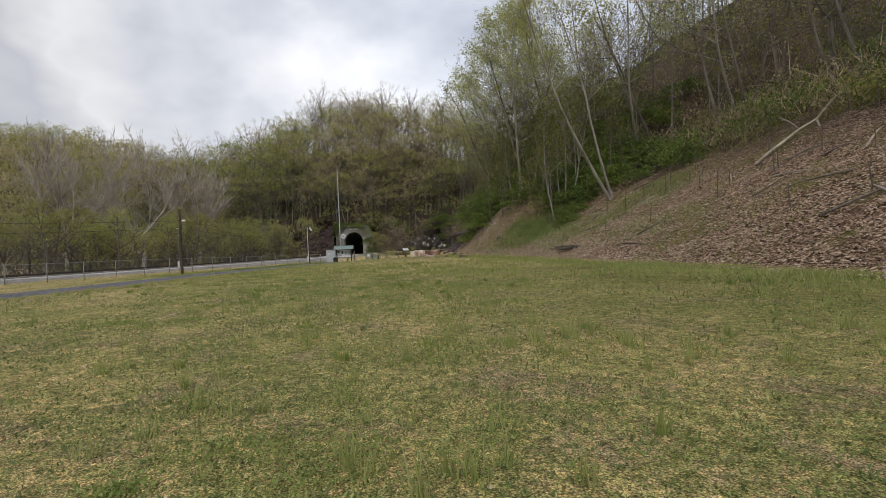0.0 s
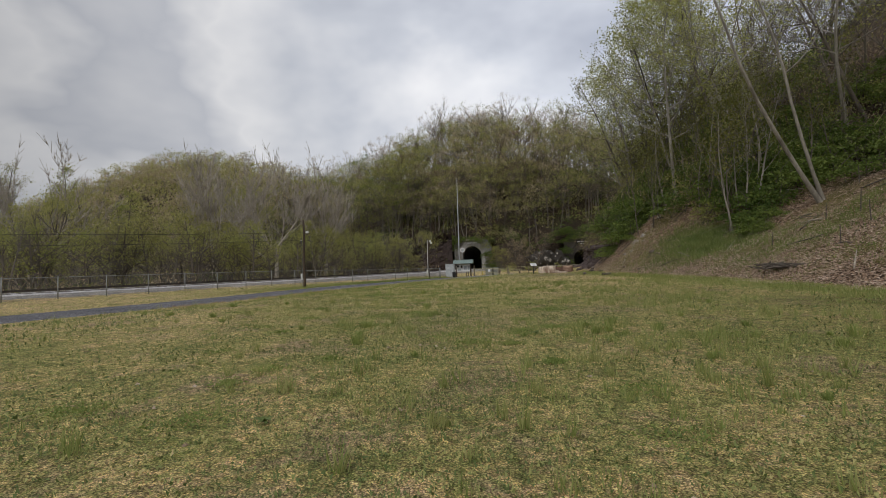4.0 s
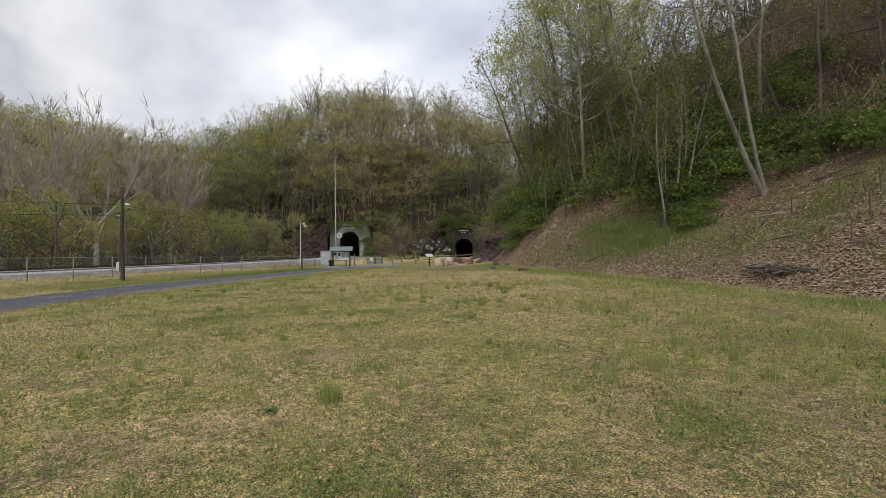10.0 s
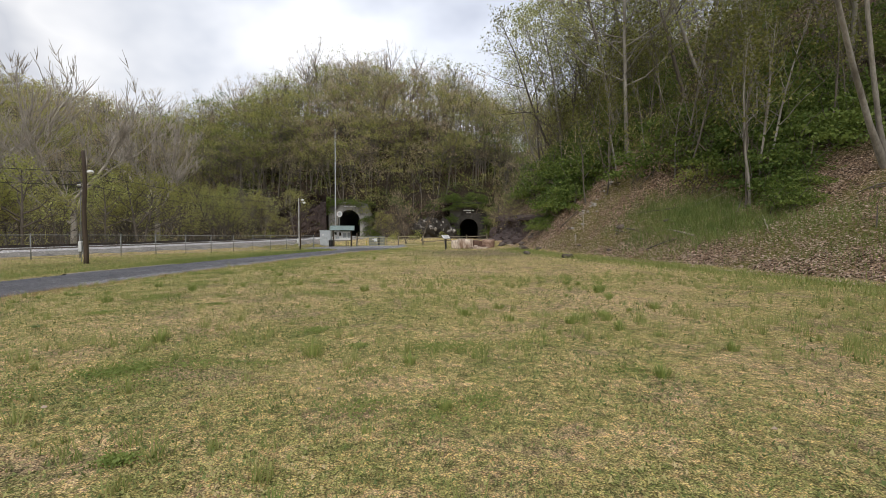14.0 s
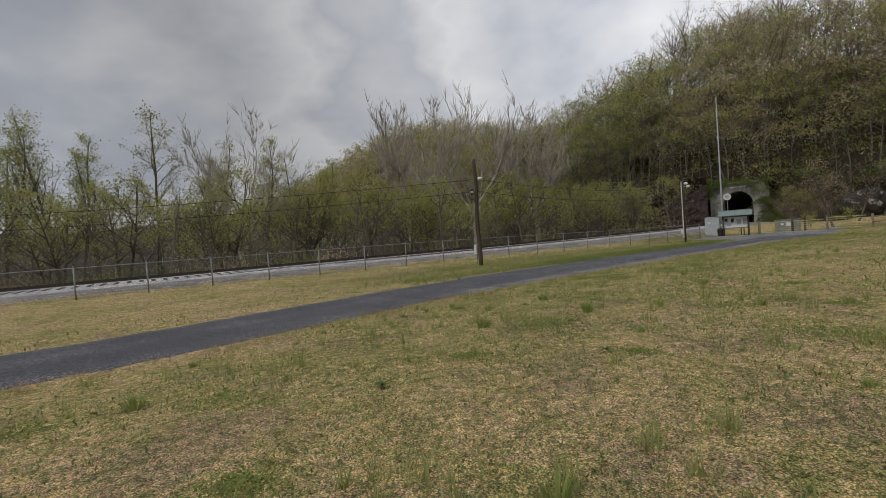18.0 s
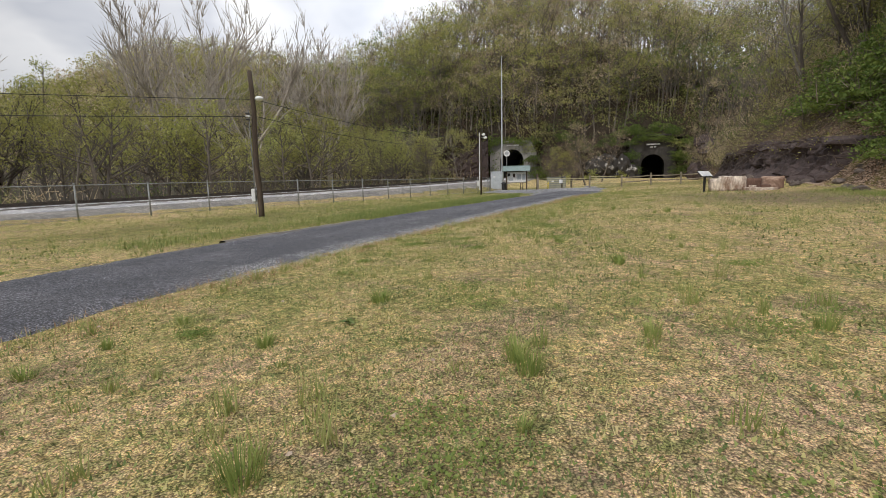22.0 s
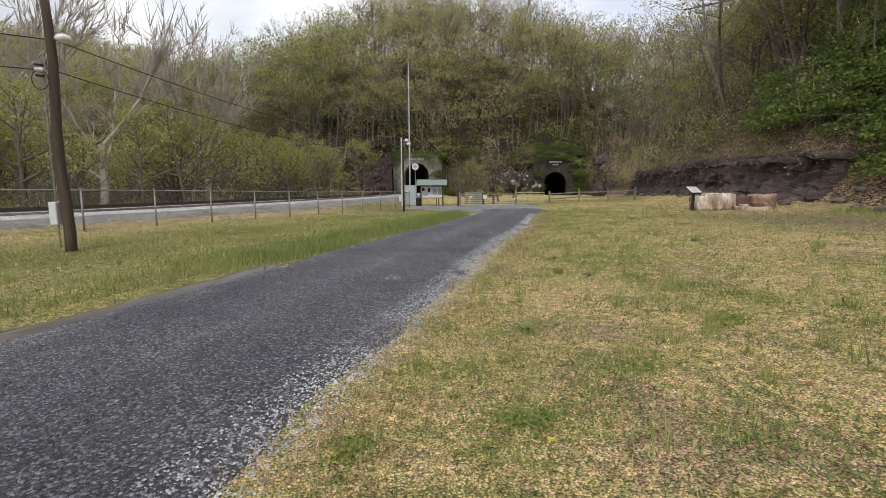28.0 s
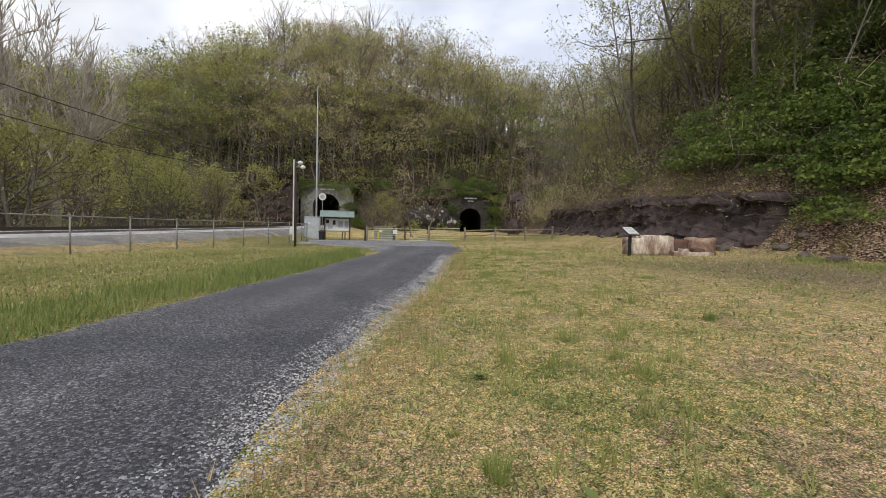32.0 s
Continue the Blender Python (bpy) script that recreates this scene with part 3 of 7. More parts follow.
# ---- mesh helpers ----
def raw_mesh(name, verts, tris=None, quads=None, mats=(), tri_mat=None, quad_mat=None, smooth=False):
    """A mesh straight from arrays."""
    verts = np.asarray(verts, np.float32).reshape(-1, 3)
    tris = np.zeros((0, 3), np.int32) if tris is None else np.asarray(tris, np.int32).reshape(-1, 3)
    quads = np.zeros((0, 4), np.int32) if quads is None else np.asarray(quads, np.int32).reshape(-1, 4)
    me = bpy.data.meshes.new(name)
    me.vertices.add(len(verts))
    me.vertices.foreach_set("co", verts.ravel())
    loops = np.concatenate([tris.ravel(), quads.ravel()]).astype(np.int32)
    me.loops.add(len(loops))
    me.loops.foreach_set("vertex_index", loops)
    sizes = np.concatenate([np.full(len(tris), 3), np.full(len(quads), 4)]).astype(np.int32)
    starts = np.concatenate([[0], np.cumsum(sizes)[:-1]]).astype(np.int32) if len(sizes) else np.zeros(0, np.int32)
    me.polygons.add(len(sizes))
    me.polygons.foreach_set("loop_start", starts)
    for m in mats:
        me.materials.append(m)
    if tri_mat is not None or quad_mat is not None:
        a = np.zeros(len(tris), np.int32) if tri_mat is None else np.asarray(tri_mat, np.int32)
        q = np.zeros(len(quads), np.int32) if quad_mat is None else np.asarray(quad_mat, np.int32)
        me.polygons.foreach_set("material_index", np.concatenate([a, q]).astype(np.int32))
    me.polygons.foreach_set("use_smooth", np.full(len(sizes), smooth))
    me.update(calc_edges=True)
    me.validate()
    return me


def part(name, bm, material, parent=None, label="", smooth=False, bevel=0.0):
    """Links a bmesh as one mesh object under a thing or a part."""
    if bevel:
        bmesh.ops.bevel(bm, geom=list(bm.edges), offset=bevel, segments=1, affect="EDGES")
    me = bpy.data.meshes.new(name)
    bm.to_mesh(me)
    bm.free()
    me.materials.append(material)
    for p in me.polygons:
        p.use_smooth = smooth
    ob = new(name, me)
    if parent is not None:
        ob.parent = parent
    if label:
        ob["label"] = label
    return ob


def thing(name, m, label, category, group="", kind=""):
    ob = new(name)
    ob.matrix_basis = m
    return tagged(ob, label, category, group, kind)


def bm_box(size, at=(0, 0, 0), bm=None, rot=None):
    bm = bm or bmesh.new()
    r = bmesh.ops.create_cube(bm, size=1.0)
    mat = Matrix.Translation(at) @ (rot or Matrix.Identity(4)) @ Matrix.Diagonal((*size, 1))
    bmesh.ops.transform(bm, matrix=mat, verts=r["verts"])
    return bm


def bm_tube(points, radii, sides=8, bm=None, caps=True):
    """A tube along points with a radius at each."""
    bm = bm or bmesh.new()
    rings = []
    pts = [Vector(p) for p in points]
    for i, p in enumerate(pts):
        d = (pts[min(i + 1, len(pts) - 1)] - pts[max(i - 1, 0)]).normalized()
        side = d.cross(Vector((0, 0, 1)) if abs(d.z) < 0.9 else Vector((1, 0, 0))).normalized()
        up = side.cross(d)
        rings.append([bm.verts.new(p + (side * math.cos(a) + up * math.sin(a)) * radii[i]) for a in [2 * math.pi * k / sides for k in range(sides)]])
    for a, c in zip(rings, rings[1:]):
        for k in range(sides):
            bm.faces.new((a[k], a[(k + 1) % sides], c[(k + 1) % sides], c[k]))
    if caps:
        bm.faces.new(rings[0])
        bm.faces.new(list(reversed(rings[-1])))
    bmesh.ops.recalc_face_normals(bm, faces=list(bm.faces))
    return bm


def bm_sphere(radius, at=(0, 0, 0), squash=(1, 1, 1), seg=10, bm=None):
    bm = bm or bmesh.new()
    r = bmesh.ops.create_uvsphere(bm, u_segments=seg, v_segments=max(4, seg // 2 + 1), radius=radius)
    bmesh.ops.transform(bm, matrix=Matrix.Translation(at) @ Matrix.Diagonal((*squash, 1)), verts=r["verts"])
    return bm


def bm_rock(size, seed, rough=0.25, sub=2):
    bm = bmesh.new()
    bmesh.ops.create_icosphere(bm, subdivisions=sub, radius=0.5)
    for v in bm.verts:
        n = noise.noise(v.co * 2.2 + Vector((seed * 7.3, seed * 1.9, seed))) + 0.5 * noise.noise(v.co * 5.0 + Vector((seed, 0, seed * 3.1)))
        v.co *= 1 + rough * 2 * n
        v.co.z = max(v.co.z, -0.3)
    bmesh.ops.transform(bm, matrix=Matrix.Diagonal((*size, 1)), verts=list(bm.verts))
    return bm


def ss(a, b, x):
    t = np.clip((np.asarray(x, float) - a) / (b - a), 0, 1)
    return t * t * (3 - 2 * t)


def wave(x, y, seed=0.0):
    """Smooth irregular relief between about -1 and 1."""
    return (np.sin(x * 0.9 + 1.3 * np.sin(y * 0.37 + seed) + seed) + np.sin(y * 1.13 + 1.7 * np.sin(x * 0.41 - seed) + 2.1 * seed)
            + 0.6 * np.sin(2.3 * x + 1.9 * y + seed * 3) + 0.4 * np.sin(4.1 * y - 3.3 * x + seed)) / 3.0


# ---- the lie of the land ----
ROAD = np.array([(-42, -30), (-30, -8), (-19.5, 12), (-13.3, 23.5), (-10.9, 28.5), (-9.6, 32.3), (-8.35, 36.2), (-6.85, 39.75), (-4.95, 43.45), (-2.7, 47.95), (-0.2, 52.4), (2.6, 58.2), (6.2, 65.7), (9.8, 74.7), (12.1, 81.7)])
TRACK = np.array([(-95, -62), (-60, -2), (-45, 22), (-34, 39), (-24.5, 54), (-16, 69), (-8, 86), (0, 106), (7, 125), (12.9, 142), (20, 160)])
FENCE = np.array([(-52, 0), (-24, 42), (-9.4, 64.2), (1.6, 81), (1.9, 88)])
TOE_Y = [-60, 0, 10, 20, 28, 36, 45, 52, 57, 62, 67, 74, 82, 100, 125, 134, 150]
TOE_X = [14, 12.5, 12.5, 13, 14.4, 15.2, 15.4, 16, 17, 18, 19.8, 23.5, 28, 36, 46, 49, 52]
PORTAL_1, AXIS_1 = Vector((12.45, 142.5, -0.1)), Vector((0.36, 0.933, 0))
PORTAL_2, AXIS_2 = Vector((42.0, 134.5, -0.55)), Vector((0.37, 0.929, 0))


def smooth_line(pts, step=1.0):
    """A Catmull-Rom line through the points, at about even steps."""
    p = np.vstack([2 * pts[0] - pts[1], pts, 2 * pts[-1] - pts[-2]])
    out = []
    for i in range(1, len(p) - 2):
        n = max(2, int(np.linalg.norm(p[i + 1] - p[i]) / step))
        for t in np.linspace(0, 1, n, endpoint=False):
            out.append(0.5 * (2 * p[i] + (p[i + 1] - p[i - 1]) * t + (2 * p[i - 1] - 5 * p[i] + 4 * p[i + 1] - p[i + 2]) * t ** 2 + (3 * p[i] - p[i - 1] - 3 * p[i + 1] + p[i + 2]) * t ** 3))
    out.append(p[-2])
    return np.array(out)


ROAD_L, TRACK_L = smooth_line(ROAD), smooth_line(TRACK)


def beside(line, x, y):
    """The signed distance to a line, to its right positive."""
    x, y = np.asarray(x, float), np.asarray(y, float)
    best, sign = np.full(x.shape, 1e9), np.zeros(x.shape)
    for (ax, ay), (bx, by) in zip(line[:-1], line[1:]):
        dx, dy = bx - ax, by - ay
        n = dx * dx + dy * dy
        t = np.clip(((x - ax) * dx + (y - ay) * dy) / n, 0, 1)
        d = np.hypot(x - ax - t * dx, y - ay - t * dy)
        near = d < best
        best = np.where(near, d, best)
        sign = np.where(near, np.sign((x - ax) * dy - (y - ay) * dx), sign)
    return best * sign


def hill_front(x):
    return 144.5 - 0.16 * x + 0.2 * np.clip(-x - 12, 0, None)


def land(x, y, trench=True, relief=True):
    """The height of the ground."""
    x, y = np.asarray(x, float), np.asarray(y, float)
    u = beside(ROAD[::1], x, y)
    w = beside(TRACK, x, y)
    z = -0.1 + 0.24 * ss(1.5, 7.5, u) - 0.16 * ss(-2.5, -8, u)
    z = z - 0.16 * ss(14, 3, y) - 0.28 * ss(52, 75, y) - 0.42 * ss(74, 98, y) + 0.25 * ss(100, 135, y)
    bed = ss(-9, -4.2, w) * ss(7.5, 4.0, w)
    z = z * (1 - bed) + 0.02 * bed
    z = z - 1.6 * ss(-6, -16, w) + 5.0 * ss(-60, -140, w)
    toe = np.interp(y, TOE_Y, TOE_X)
    z = z + 0.65 * ss(3.2, 0, toe - x) * ss(48, 62, y) * ss(110, 92, y)
    d = (x - toe) * 0.93
    steep = 0.58 + 0.5 * ss(34, 50, y)
    cap = 78.0
    hr = cap * (1 - np.exp(-np.clip(d, 0, None) * steep / cap)) + 1.5 * ss(0.3, 1.6, d) * ss(53, 58, y) * ss(95, 86, y)
    hr = hr + 0.35 * ss(1.5, 6, d) * wave(x * 0.5, y * 0.5, 2.0)
    e = y - hill_front(x)
    prof = ss(-125, -70, x) * (0.6 + 0.4 * ss(-38, 14, x)) * (1 - 0.28 * ss(40, 75, x))
    hm = (6.5 * ss(0.0, 3.0, e) + 38 * (1 - np.exp(-np.clip(e, 0, None) / 21.0))) * prof
    hf = 54 * np.exp(-(((x + 118) / 96) ** 2 + ((y - 262) / 60) ** 2)) + 26 * ss(320, 460, y) + 22 * ss(-210, -360, x)
    hills = np.maximum(np.maximum(hr, hm), hf)
    z = np.maximum(z, z * np.exp(-hills) + hills)
    if relief:
        z = z + 0.025 * wave(x * 1.7, y * 1.7, 5.0) * ss(2.3, 4.0, np.abs(u)) * ss(7.5, 9, np.abs(w))
    if trench:
        for o, a, half in ((PORTAL_1, AXIS_1, 6.0), (PORTAL_2, AXIS_2, 5.0)):
            lon = (x - o.x) * a.x + (y - o.y) * a.y
            lat = (x - o.x) * a.y - (y - o.y) * a.x
            z = np.where((lon > 0.4) & (lon < 22) & (np.abs(lat) < half), o.z - 0.3, z)
            z = np.where((lon > -8) & (lon <= 0.4) & (np.abs(lat) < half), np.minimum(z, o.z), z)
    return z


def ground_at(x, y):
    return float(land(np.array([x]), np.array([y]))[0])


def spaced(edges, steps):
    out = [edges[0]]
    for a, b, s in zip(edges[:-1], edges[1:], steps):
        n = max(1, int(round((b - a) / s)))
        out += list(np.linspace(a, b, n + 1)[1:])
    return np.array(out)


gx = spaced([-2500, -900, -400, -150, -60, -32, 34, 62, 120, 300, 900, 2500], [400, 60, 14, 4, 1.2, 0.6, 1.2, 4, 14, 60, 400])
gy = spaced([-2500, -600, -120, -30, 0, 66, 130, 172, 300, 520, 1200, 3500], [400, 60, 8, 1.5, 0.6, 1.2, 1.0, 4, 14, 60, 400])
X, Y = np.meshgrid(gx, gy)
Z = land(X, Y)
nx, ny = len(gx), len(gy)
idx = np.arange(nx * ny).reshape(ny, nx)
quads = np.stack([idx[:-1, :-1], idx[:-1, 1:], idx[1:, 1:], idx[1:, :-1]], -1).reshape(-1, 4)
ground_mesh = raw_mesh("ground", np.stack([X, Y, Z], -1), quads=quads, mats=[M["ground"]], smooth=True)
toe_g = np.interp(Y, TOE_Y, TOE_X)
litter = np.maximum(ss(-0.6, 0.9, X - toe_g), ss(-9, -12, beside(TRACK, X, Y)))
litter = np.maximum(litter, ss(-3, 0, Y - hill_front(X)))
att = ground_mesh.attributes.new("litter", "FLOAT", "POINT")
att.data.foreach_set("value", litter.ravel().astype(np.float32))
# mask for the humus colour and the shade painted into it
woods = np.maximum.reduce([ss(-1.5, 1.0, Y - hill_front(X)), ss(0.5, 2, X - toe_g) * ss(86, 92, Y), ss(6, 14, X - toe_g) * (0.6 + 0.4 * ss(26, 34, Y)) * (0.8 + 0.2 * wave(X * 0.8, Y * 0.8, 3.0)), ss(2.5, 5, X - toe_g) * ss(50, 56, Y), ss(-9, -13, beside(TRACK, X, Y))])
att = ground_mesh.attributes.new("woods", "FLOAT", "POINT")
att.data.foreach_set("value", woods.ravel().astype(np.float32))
worn = 0.45 * np.exp(-((X - 0.6) / 1.2) ** 2 - ((Y - 15.0) / 2.2) ** 2) + 0.4 * np.exp(-((X - 3.2) / 1.4) ** 2 - ((Y - 17.0) / 1.2) ** 2) + 0.35 * np.exp(-((X + 3.2) / 1.2) ** 2 - ((Y - 31.3) / 0.6) ** 2) + 0.85 * np.exp(-((X - 10.8) / 4.2) ** 4 - ((Y - 49.0) / 4.6) ** 4)
road_side = beside(ROAD, X, Y)
lush = 0.85 * ss(-1.5, -2.2, road_side) * ss(-14, -8.5, road_side) * ss(36, 48, Y) * ss(84, 76, Y) * (0.75 + 0.25 * wave(X * 0.7, Y * 0.7, 9.0)) + 0.6 * ss(70, 84, Y) * ss(106, 99, Y) + 0.95 * np.exp(-((X - 9) / 5.5) ** 2 - ((Y - 11) / 14.0) ** 2) * (0.65 + 0.35 * wave(X * 1.1, Y * 0.9, 4.0))
att = ground_mesh.attributes.new("lush", "FLOAT", "POINT")
att.data.foreach_set("value", np.clip(lush, 0, 1).ravel().astype(np.float32))
att = ground_mesh.attributes.new("worn", "FLOAT", "POINT")
att.data.foreach_set("value", worn.ravel().astype(np.float32))
ground = tagged(new("ground", ground_mesh), "worn yellow-green field rising into leaf-littered wooded hillsides", "ground", kind="structure")


def strip(name, line, left, right, lift, material, ragged=0.0, cols=9, seed=1, crown=0.0, label="", category=""):
    """A band of ground along a line, a little above the land."""
    rng = np.random.RandomState(seed)
    t = np.gradient(line, axis=0)
    t /= np.linalg.norm(t, axis=1)[:, None]
    nrm = np.stack([t[:, 1], -t[:, 0]], -1)
    jl, jr = rng.normal(0, ragged, len(line)), rng.normal(0, ragged, len(line))
    f = np.linspace(0, 1, cols)[None, :]
    off = (left + jl)[:, None] * (1 - f) + (right + jr)[:, None] * f
    px = line[:, 0, None] + nrm[:, 0, None] * off
    py = line[:, 1, None] + nrm[:, 1, None] * off
    edge = np.minimum(f, 1 - f) * np.ones_like(off)
    pz = land(px, py, relief=False) + lift * ss(0, 0.12, edge) - 0.03 * (edge == 0) + crown * ss(0, 0.3, edge)
    n, m = off.shape
    k = np.arange(n * m).reshape(n, m)
    q = np.stack([k[:-1, :-1], k[:-1, 1:], k[1:, 1:], k[1:, :-1]], -1).reshape(-1, 4)
    me = raw_mesh(name, np.stack([px, py, pz], -1), quads=q, mats=[material], smooth=True)
    at = me.attributes.new("across", "FLOAT", "POINT")
    at.data.foreach_set("value", (f * np.ones_like(off)).ravel().astype(np.float32))
    return tagged(new(name, me), label, category, kind="structure")


road_fine = smooth_line(ROAD, 0.35)
road_run = road_fine[road_fine[:, 1] < 69.5]
strip("road", road_run, -1.85 - 0.9 * ss(60, 69, road_run[:, 1]), 1.62 + 0.7 * ss(58, 69, road_run[:, 1]), 0.05, M["gravel"], 0.045, 23, 3, 0.02, "dark grey gravel track across the field", "road")
strip("trackside_dirt", TRACK_L, 3.0, 6.0, 0.05, M["dirt"], 0.15, 6, 15, 0.0, "brown gravelly dirt between the fence and the railway", "dirt")
strip("ballast_bed", TRACK_L, -4.6, 3.7, 0.10, M["ballast"], 0.12, 13, 5, 0.0, "pale stone ballast under the railway line", "ballast")
apron = smooth_line(np.array([(4.3, 62), (5.2, 67), (5.6, 72), (6.2, 78), (7.5, 84), (9.0, 92)]), 0.5)
apron_left = np.interp(apron[:, 1], [62, 64, 67, 72, 74.5, 77, 80, 92], [-1.6, -1.8, -2.2, -2.9, -4.0, -5.8, -6.4, -6.4])
apron_right = np.interp(apron[:, 1], [62, 67, 72, 78, 83, 92], [1.2, 3.4, 5.2, 7.0, 7.2, 6.6])
strip("gravel_apron", apron, apron_left, apron_right, 0.04, M["gravel_pale"], 0.12, 13, 6, 0.0, "pale grey gravel apron between the track and the gate", "gravel")

# ---- tunnel portals ----
def portal(name, o, a, half, top, width_l, width_r, arch_w, arch_h, material, depth, ring_material, label, seed):
    """A portal wall with an arched opening through it, a ring of stones round the arch and a bore behind."""
    rz = math.degrees(math.atan2(-a.x, a.y))
    root = thing(name, pose(o.x, o.y, o.z, 0, 0, rz), label, "tunnel portal", kind="structure")
    r = arch_w / 2
    spring = arch_h - r
    arc = [(r * math.cos(t), spring + r * math.sin(t)) for t in np.linspace(0, math.pi, 15)]
    inner = [(r, 0.0)] + arc + [(-r, 0.0)]
    outline = [(width_r, 0.0), (width_r, top * 0.72), (width_r * 0.8, top)] + [(x, top) for x in np.linspace(width_r * 0.7, -width_l * 0.7, 11)] + [(-width_l * 0.86, top * 0.93), (-width_l, top * 0.9), (-width_l, 0.0)]
    assert len(inner) <= len(outline)
    bm = bmesh.new()
    n = len(inner)
    fo, fi, bo, bi = [], [], [], []
    for k in range(n):
        p = outline[k]
        fo.append(bm.verts.new((p[0], 0, p[1])))
        bo.append(bm.verts.new((p[0], depth, p[1])))
    for x, z in inner:
        fi.append(bm.verts.new((x, 0, z)))
        bi.append(bm.verts.new((x, depth, z)))
    for k in range(n - 1):
        bm.faces.new((fo[k], fo[k + 1], fi[k + 1], fi[k]))
        bm.faces.new((bo[k], bi[k], bi[k + 1], bo[k + 1]))
        bm.faces.new((fo[k], bo[k], bo[k + 1], fo[k + 1]))
        bm.faces.new((fi[k], fi[k + 1], bi[k + 1], bi[k]))
    bmesh.ops.recalc_face_normals(bm, faces=list(bm.faces))
    part("wall", bm, material, root)
    bm = bm_box((width_l * 0.7 + width_r * 0.75, depth + 0.3, 0.4), ((width_r * 0.75 - width_l * 0.7) / 2, depth / 2 - 0.1, top + 0.19))
    part("coping", bm, material, root, bevel=0.05)
    # bore
    rr = r + 0.02
    prof = [(rr, -0.2)] + [(rr * math.cos(t), spring + rr * math.sin(t)) for t in np.linspace(0, math.pi, 13)] + [(-rr, -0.2)]
    bm = bmesh.new()
    rows = [[bm.verts.new((x, y, z)) for x, z in prof] for y in (depth - 0.05, 8, 14, 21)]
    for p, q in zip(rows, rows[1:]):
        for k in range(len(prof) - 1):
            bm.faces.new((p[k], p[k + 1], q[k + 1], q[k]))
    bm.faces.new(rows[-1])
    part("bore", bm, M["bore"], root)
    # arch stones
    count = 17
    for k in range(count):
        t0, t1 = math.pi * (k + 0.06) / count, math.pi * (k + 0.94) / count
        bm = bmesh.new()
        vs = []
        out = 0.62 if k != count // 2 else 0.85
        for y in (-0.07, 0.2):
            for t, q in ((t0, r + 0.01), (t0, r + out), (t1, r + out), (t1, r + 0.01)):
                vs.append(bm.verts.new((q * math.cos(t), y, spring + q * math.sin(t))))
        bm.faces.new(vs[:4])
        bm.faces.new(vs[4:])
        for i in range(4):
            bm.faces.new((vs[i], vs[(i + 1) % 4], vs[4 + (i + 1) % 4], vs[4 + i]))
        bmesh.ops.recalc_face_normals(bm, faces=list(bm.faces))
        part("arch_stone", bm, ring_material, root)
    # overburden above the bore
    gl, gw = np.linspace(depth - 0.3, 25, 24), np.linspace(-half - 1.5, half + 1.5, 15)
    L, W = np.meshgrid(gl, gw)
    px, py = o.x + a.x * L + a.y * W, o.y + a.y * L - a.x * W
    pz = np.maximum(land(px, py, trench=False, relief=False), o.z + top - 0.3 + 0.25 * L * 0.0)
    k = np.arange(L.size).reshape(L.shape)
    q = np.stack([k[:-1, :-1], k[:-1, 1:], k[1:, 1:], k[1:, :-1]], -1).reshape(-1, 4)
    me = raw_mesh("hillside_above", np.stack([px, py, pz + 0.05], -1), quads=q, mats=[M["ground"]], smooth=True)
    at = me.attributes.new("litter", "FLOAT", "POINT")
    at.data.foreach_set("value", np.ones(L.size, np.float32))
    # humus colour all over here, its painted shade included
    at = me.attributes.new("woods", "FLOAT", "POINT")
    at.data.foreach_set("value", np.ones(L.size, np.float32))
    tagged(new("hillside_above_tunnel", me), "leaf-littered earth above the tunnel mouth", "hillside", kind="structure")
    return root


p1 = portal("tunnel_portal_1", PORTAL_1, AXIS_1, 6.0, 8.4, 5.3, 5.6, 5.6, 6.9, M["concrete"], 1.4, M["concrete"], "stained pale concrete railway tunnel portal with dark mouth", 1)
p2 = portal("tunnel_portal_2", PORTAL_2, AXIS_2, 5.0, 9.0, 4.8, 4.6, 4.7, 5.2, M["dark_stone"], 1.4, M["dark_stone"], "soot-black stone tunnel portal under overhanging greenery", 2)
for root, z, bars in ((p1, 7.75, ((-1.0, 0.5), (-0.3, 0.7), (0.65, 0.9), (1.5, 0.5))), (p2, 7.35, ((-0.95, 0.8), (0.1, 1.1), (1.05, 0.6)))):
    for x, w in bars:
        part("lettering", bm_box((w, 0.05, 0.28), (x, -0.03, z)), M["white_paint"], root, "white painted lettering, unreadable", bevel=0.01)
for x, w in ((-0.35, 0.6), (0.35, 0.5)):
    part("lettering", bm_box((w, 0.05, 0.22), (x, -0.03, 6.75)), M["white_paint"], p2, bevel=0.01)
# wing wall of the railway portal
wing = thing("wing_wall", pose(*(PORTAL_1 + Vector((-6.3, 1.2, 0))), 0, 0, 8), "pale stained concrete wing wall beside the portal", "retaining wall", kind="structure")
bm = bmesh.new()
vs = [bm.verts.new(v) for v in ((0.3, 0, -0.3), (0.3, 0, 7.4), (-1.6, 0, 6.6), (-3.2, 0, -0.3), (0.3, 1.0, -0.3), (0.3, 1.0, 7.4), (-1.6, 1.0, 6.6), (-3.2, 1.0, -0.3))]
for f in ((0, 1, 2, 3), (7, 6, 5, 4), (1, 0, 4, 5), (2, 1, 5, 6), (3, 2, 6, 7), (0, 3, 7, 4)):
    bm.faces.new([vs[i] for i in f])
part("wall_face", bm, M["concrete"], wing)

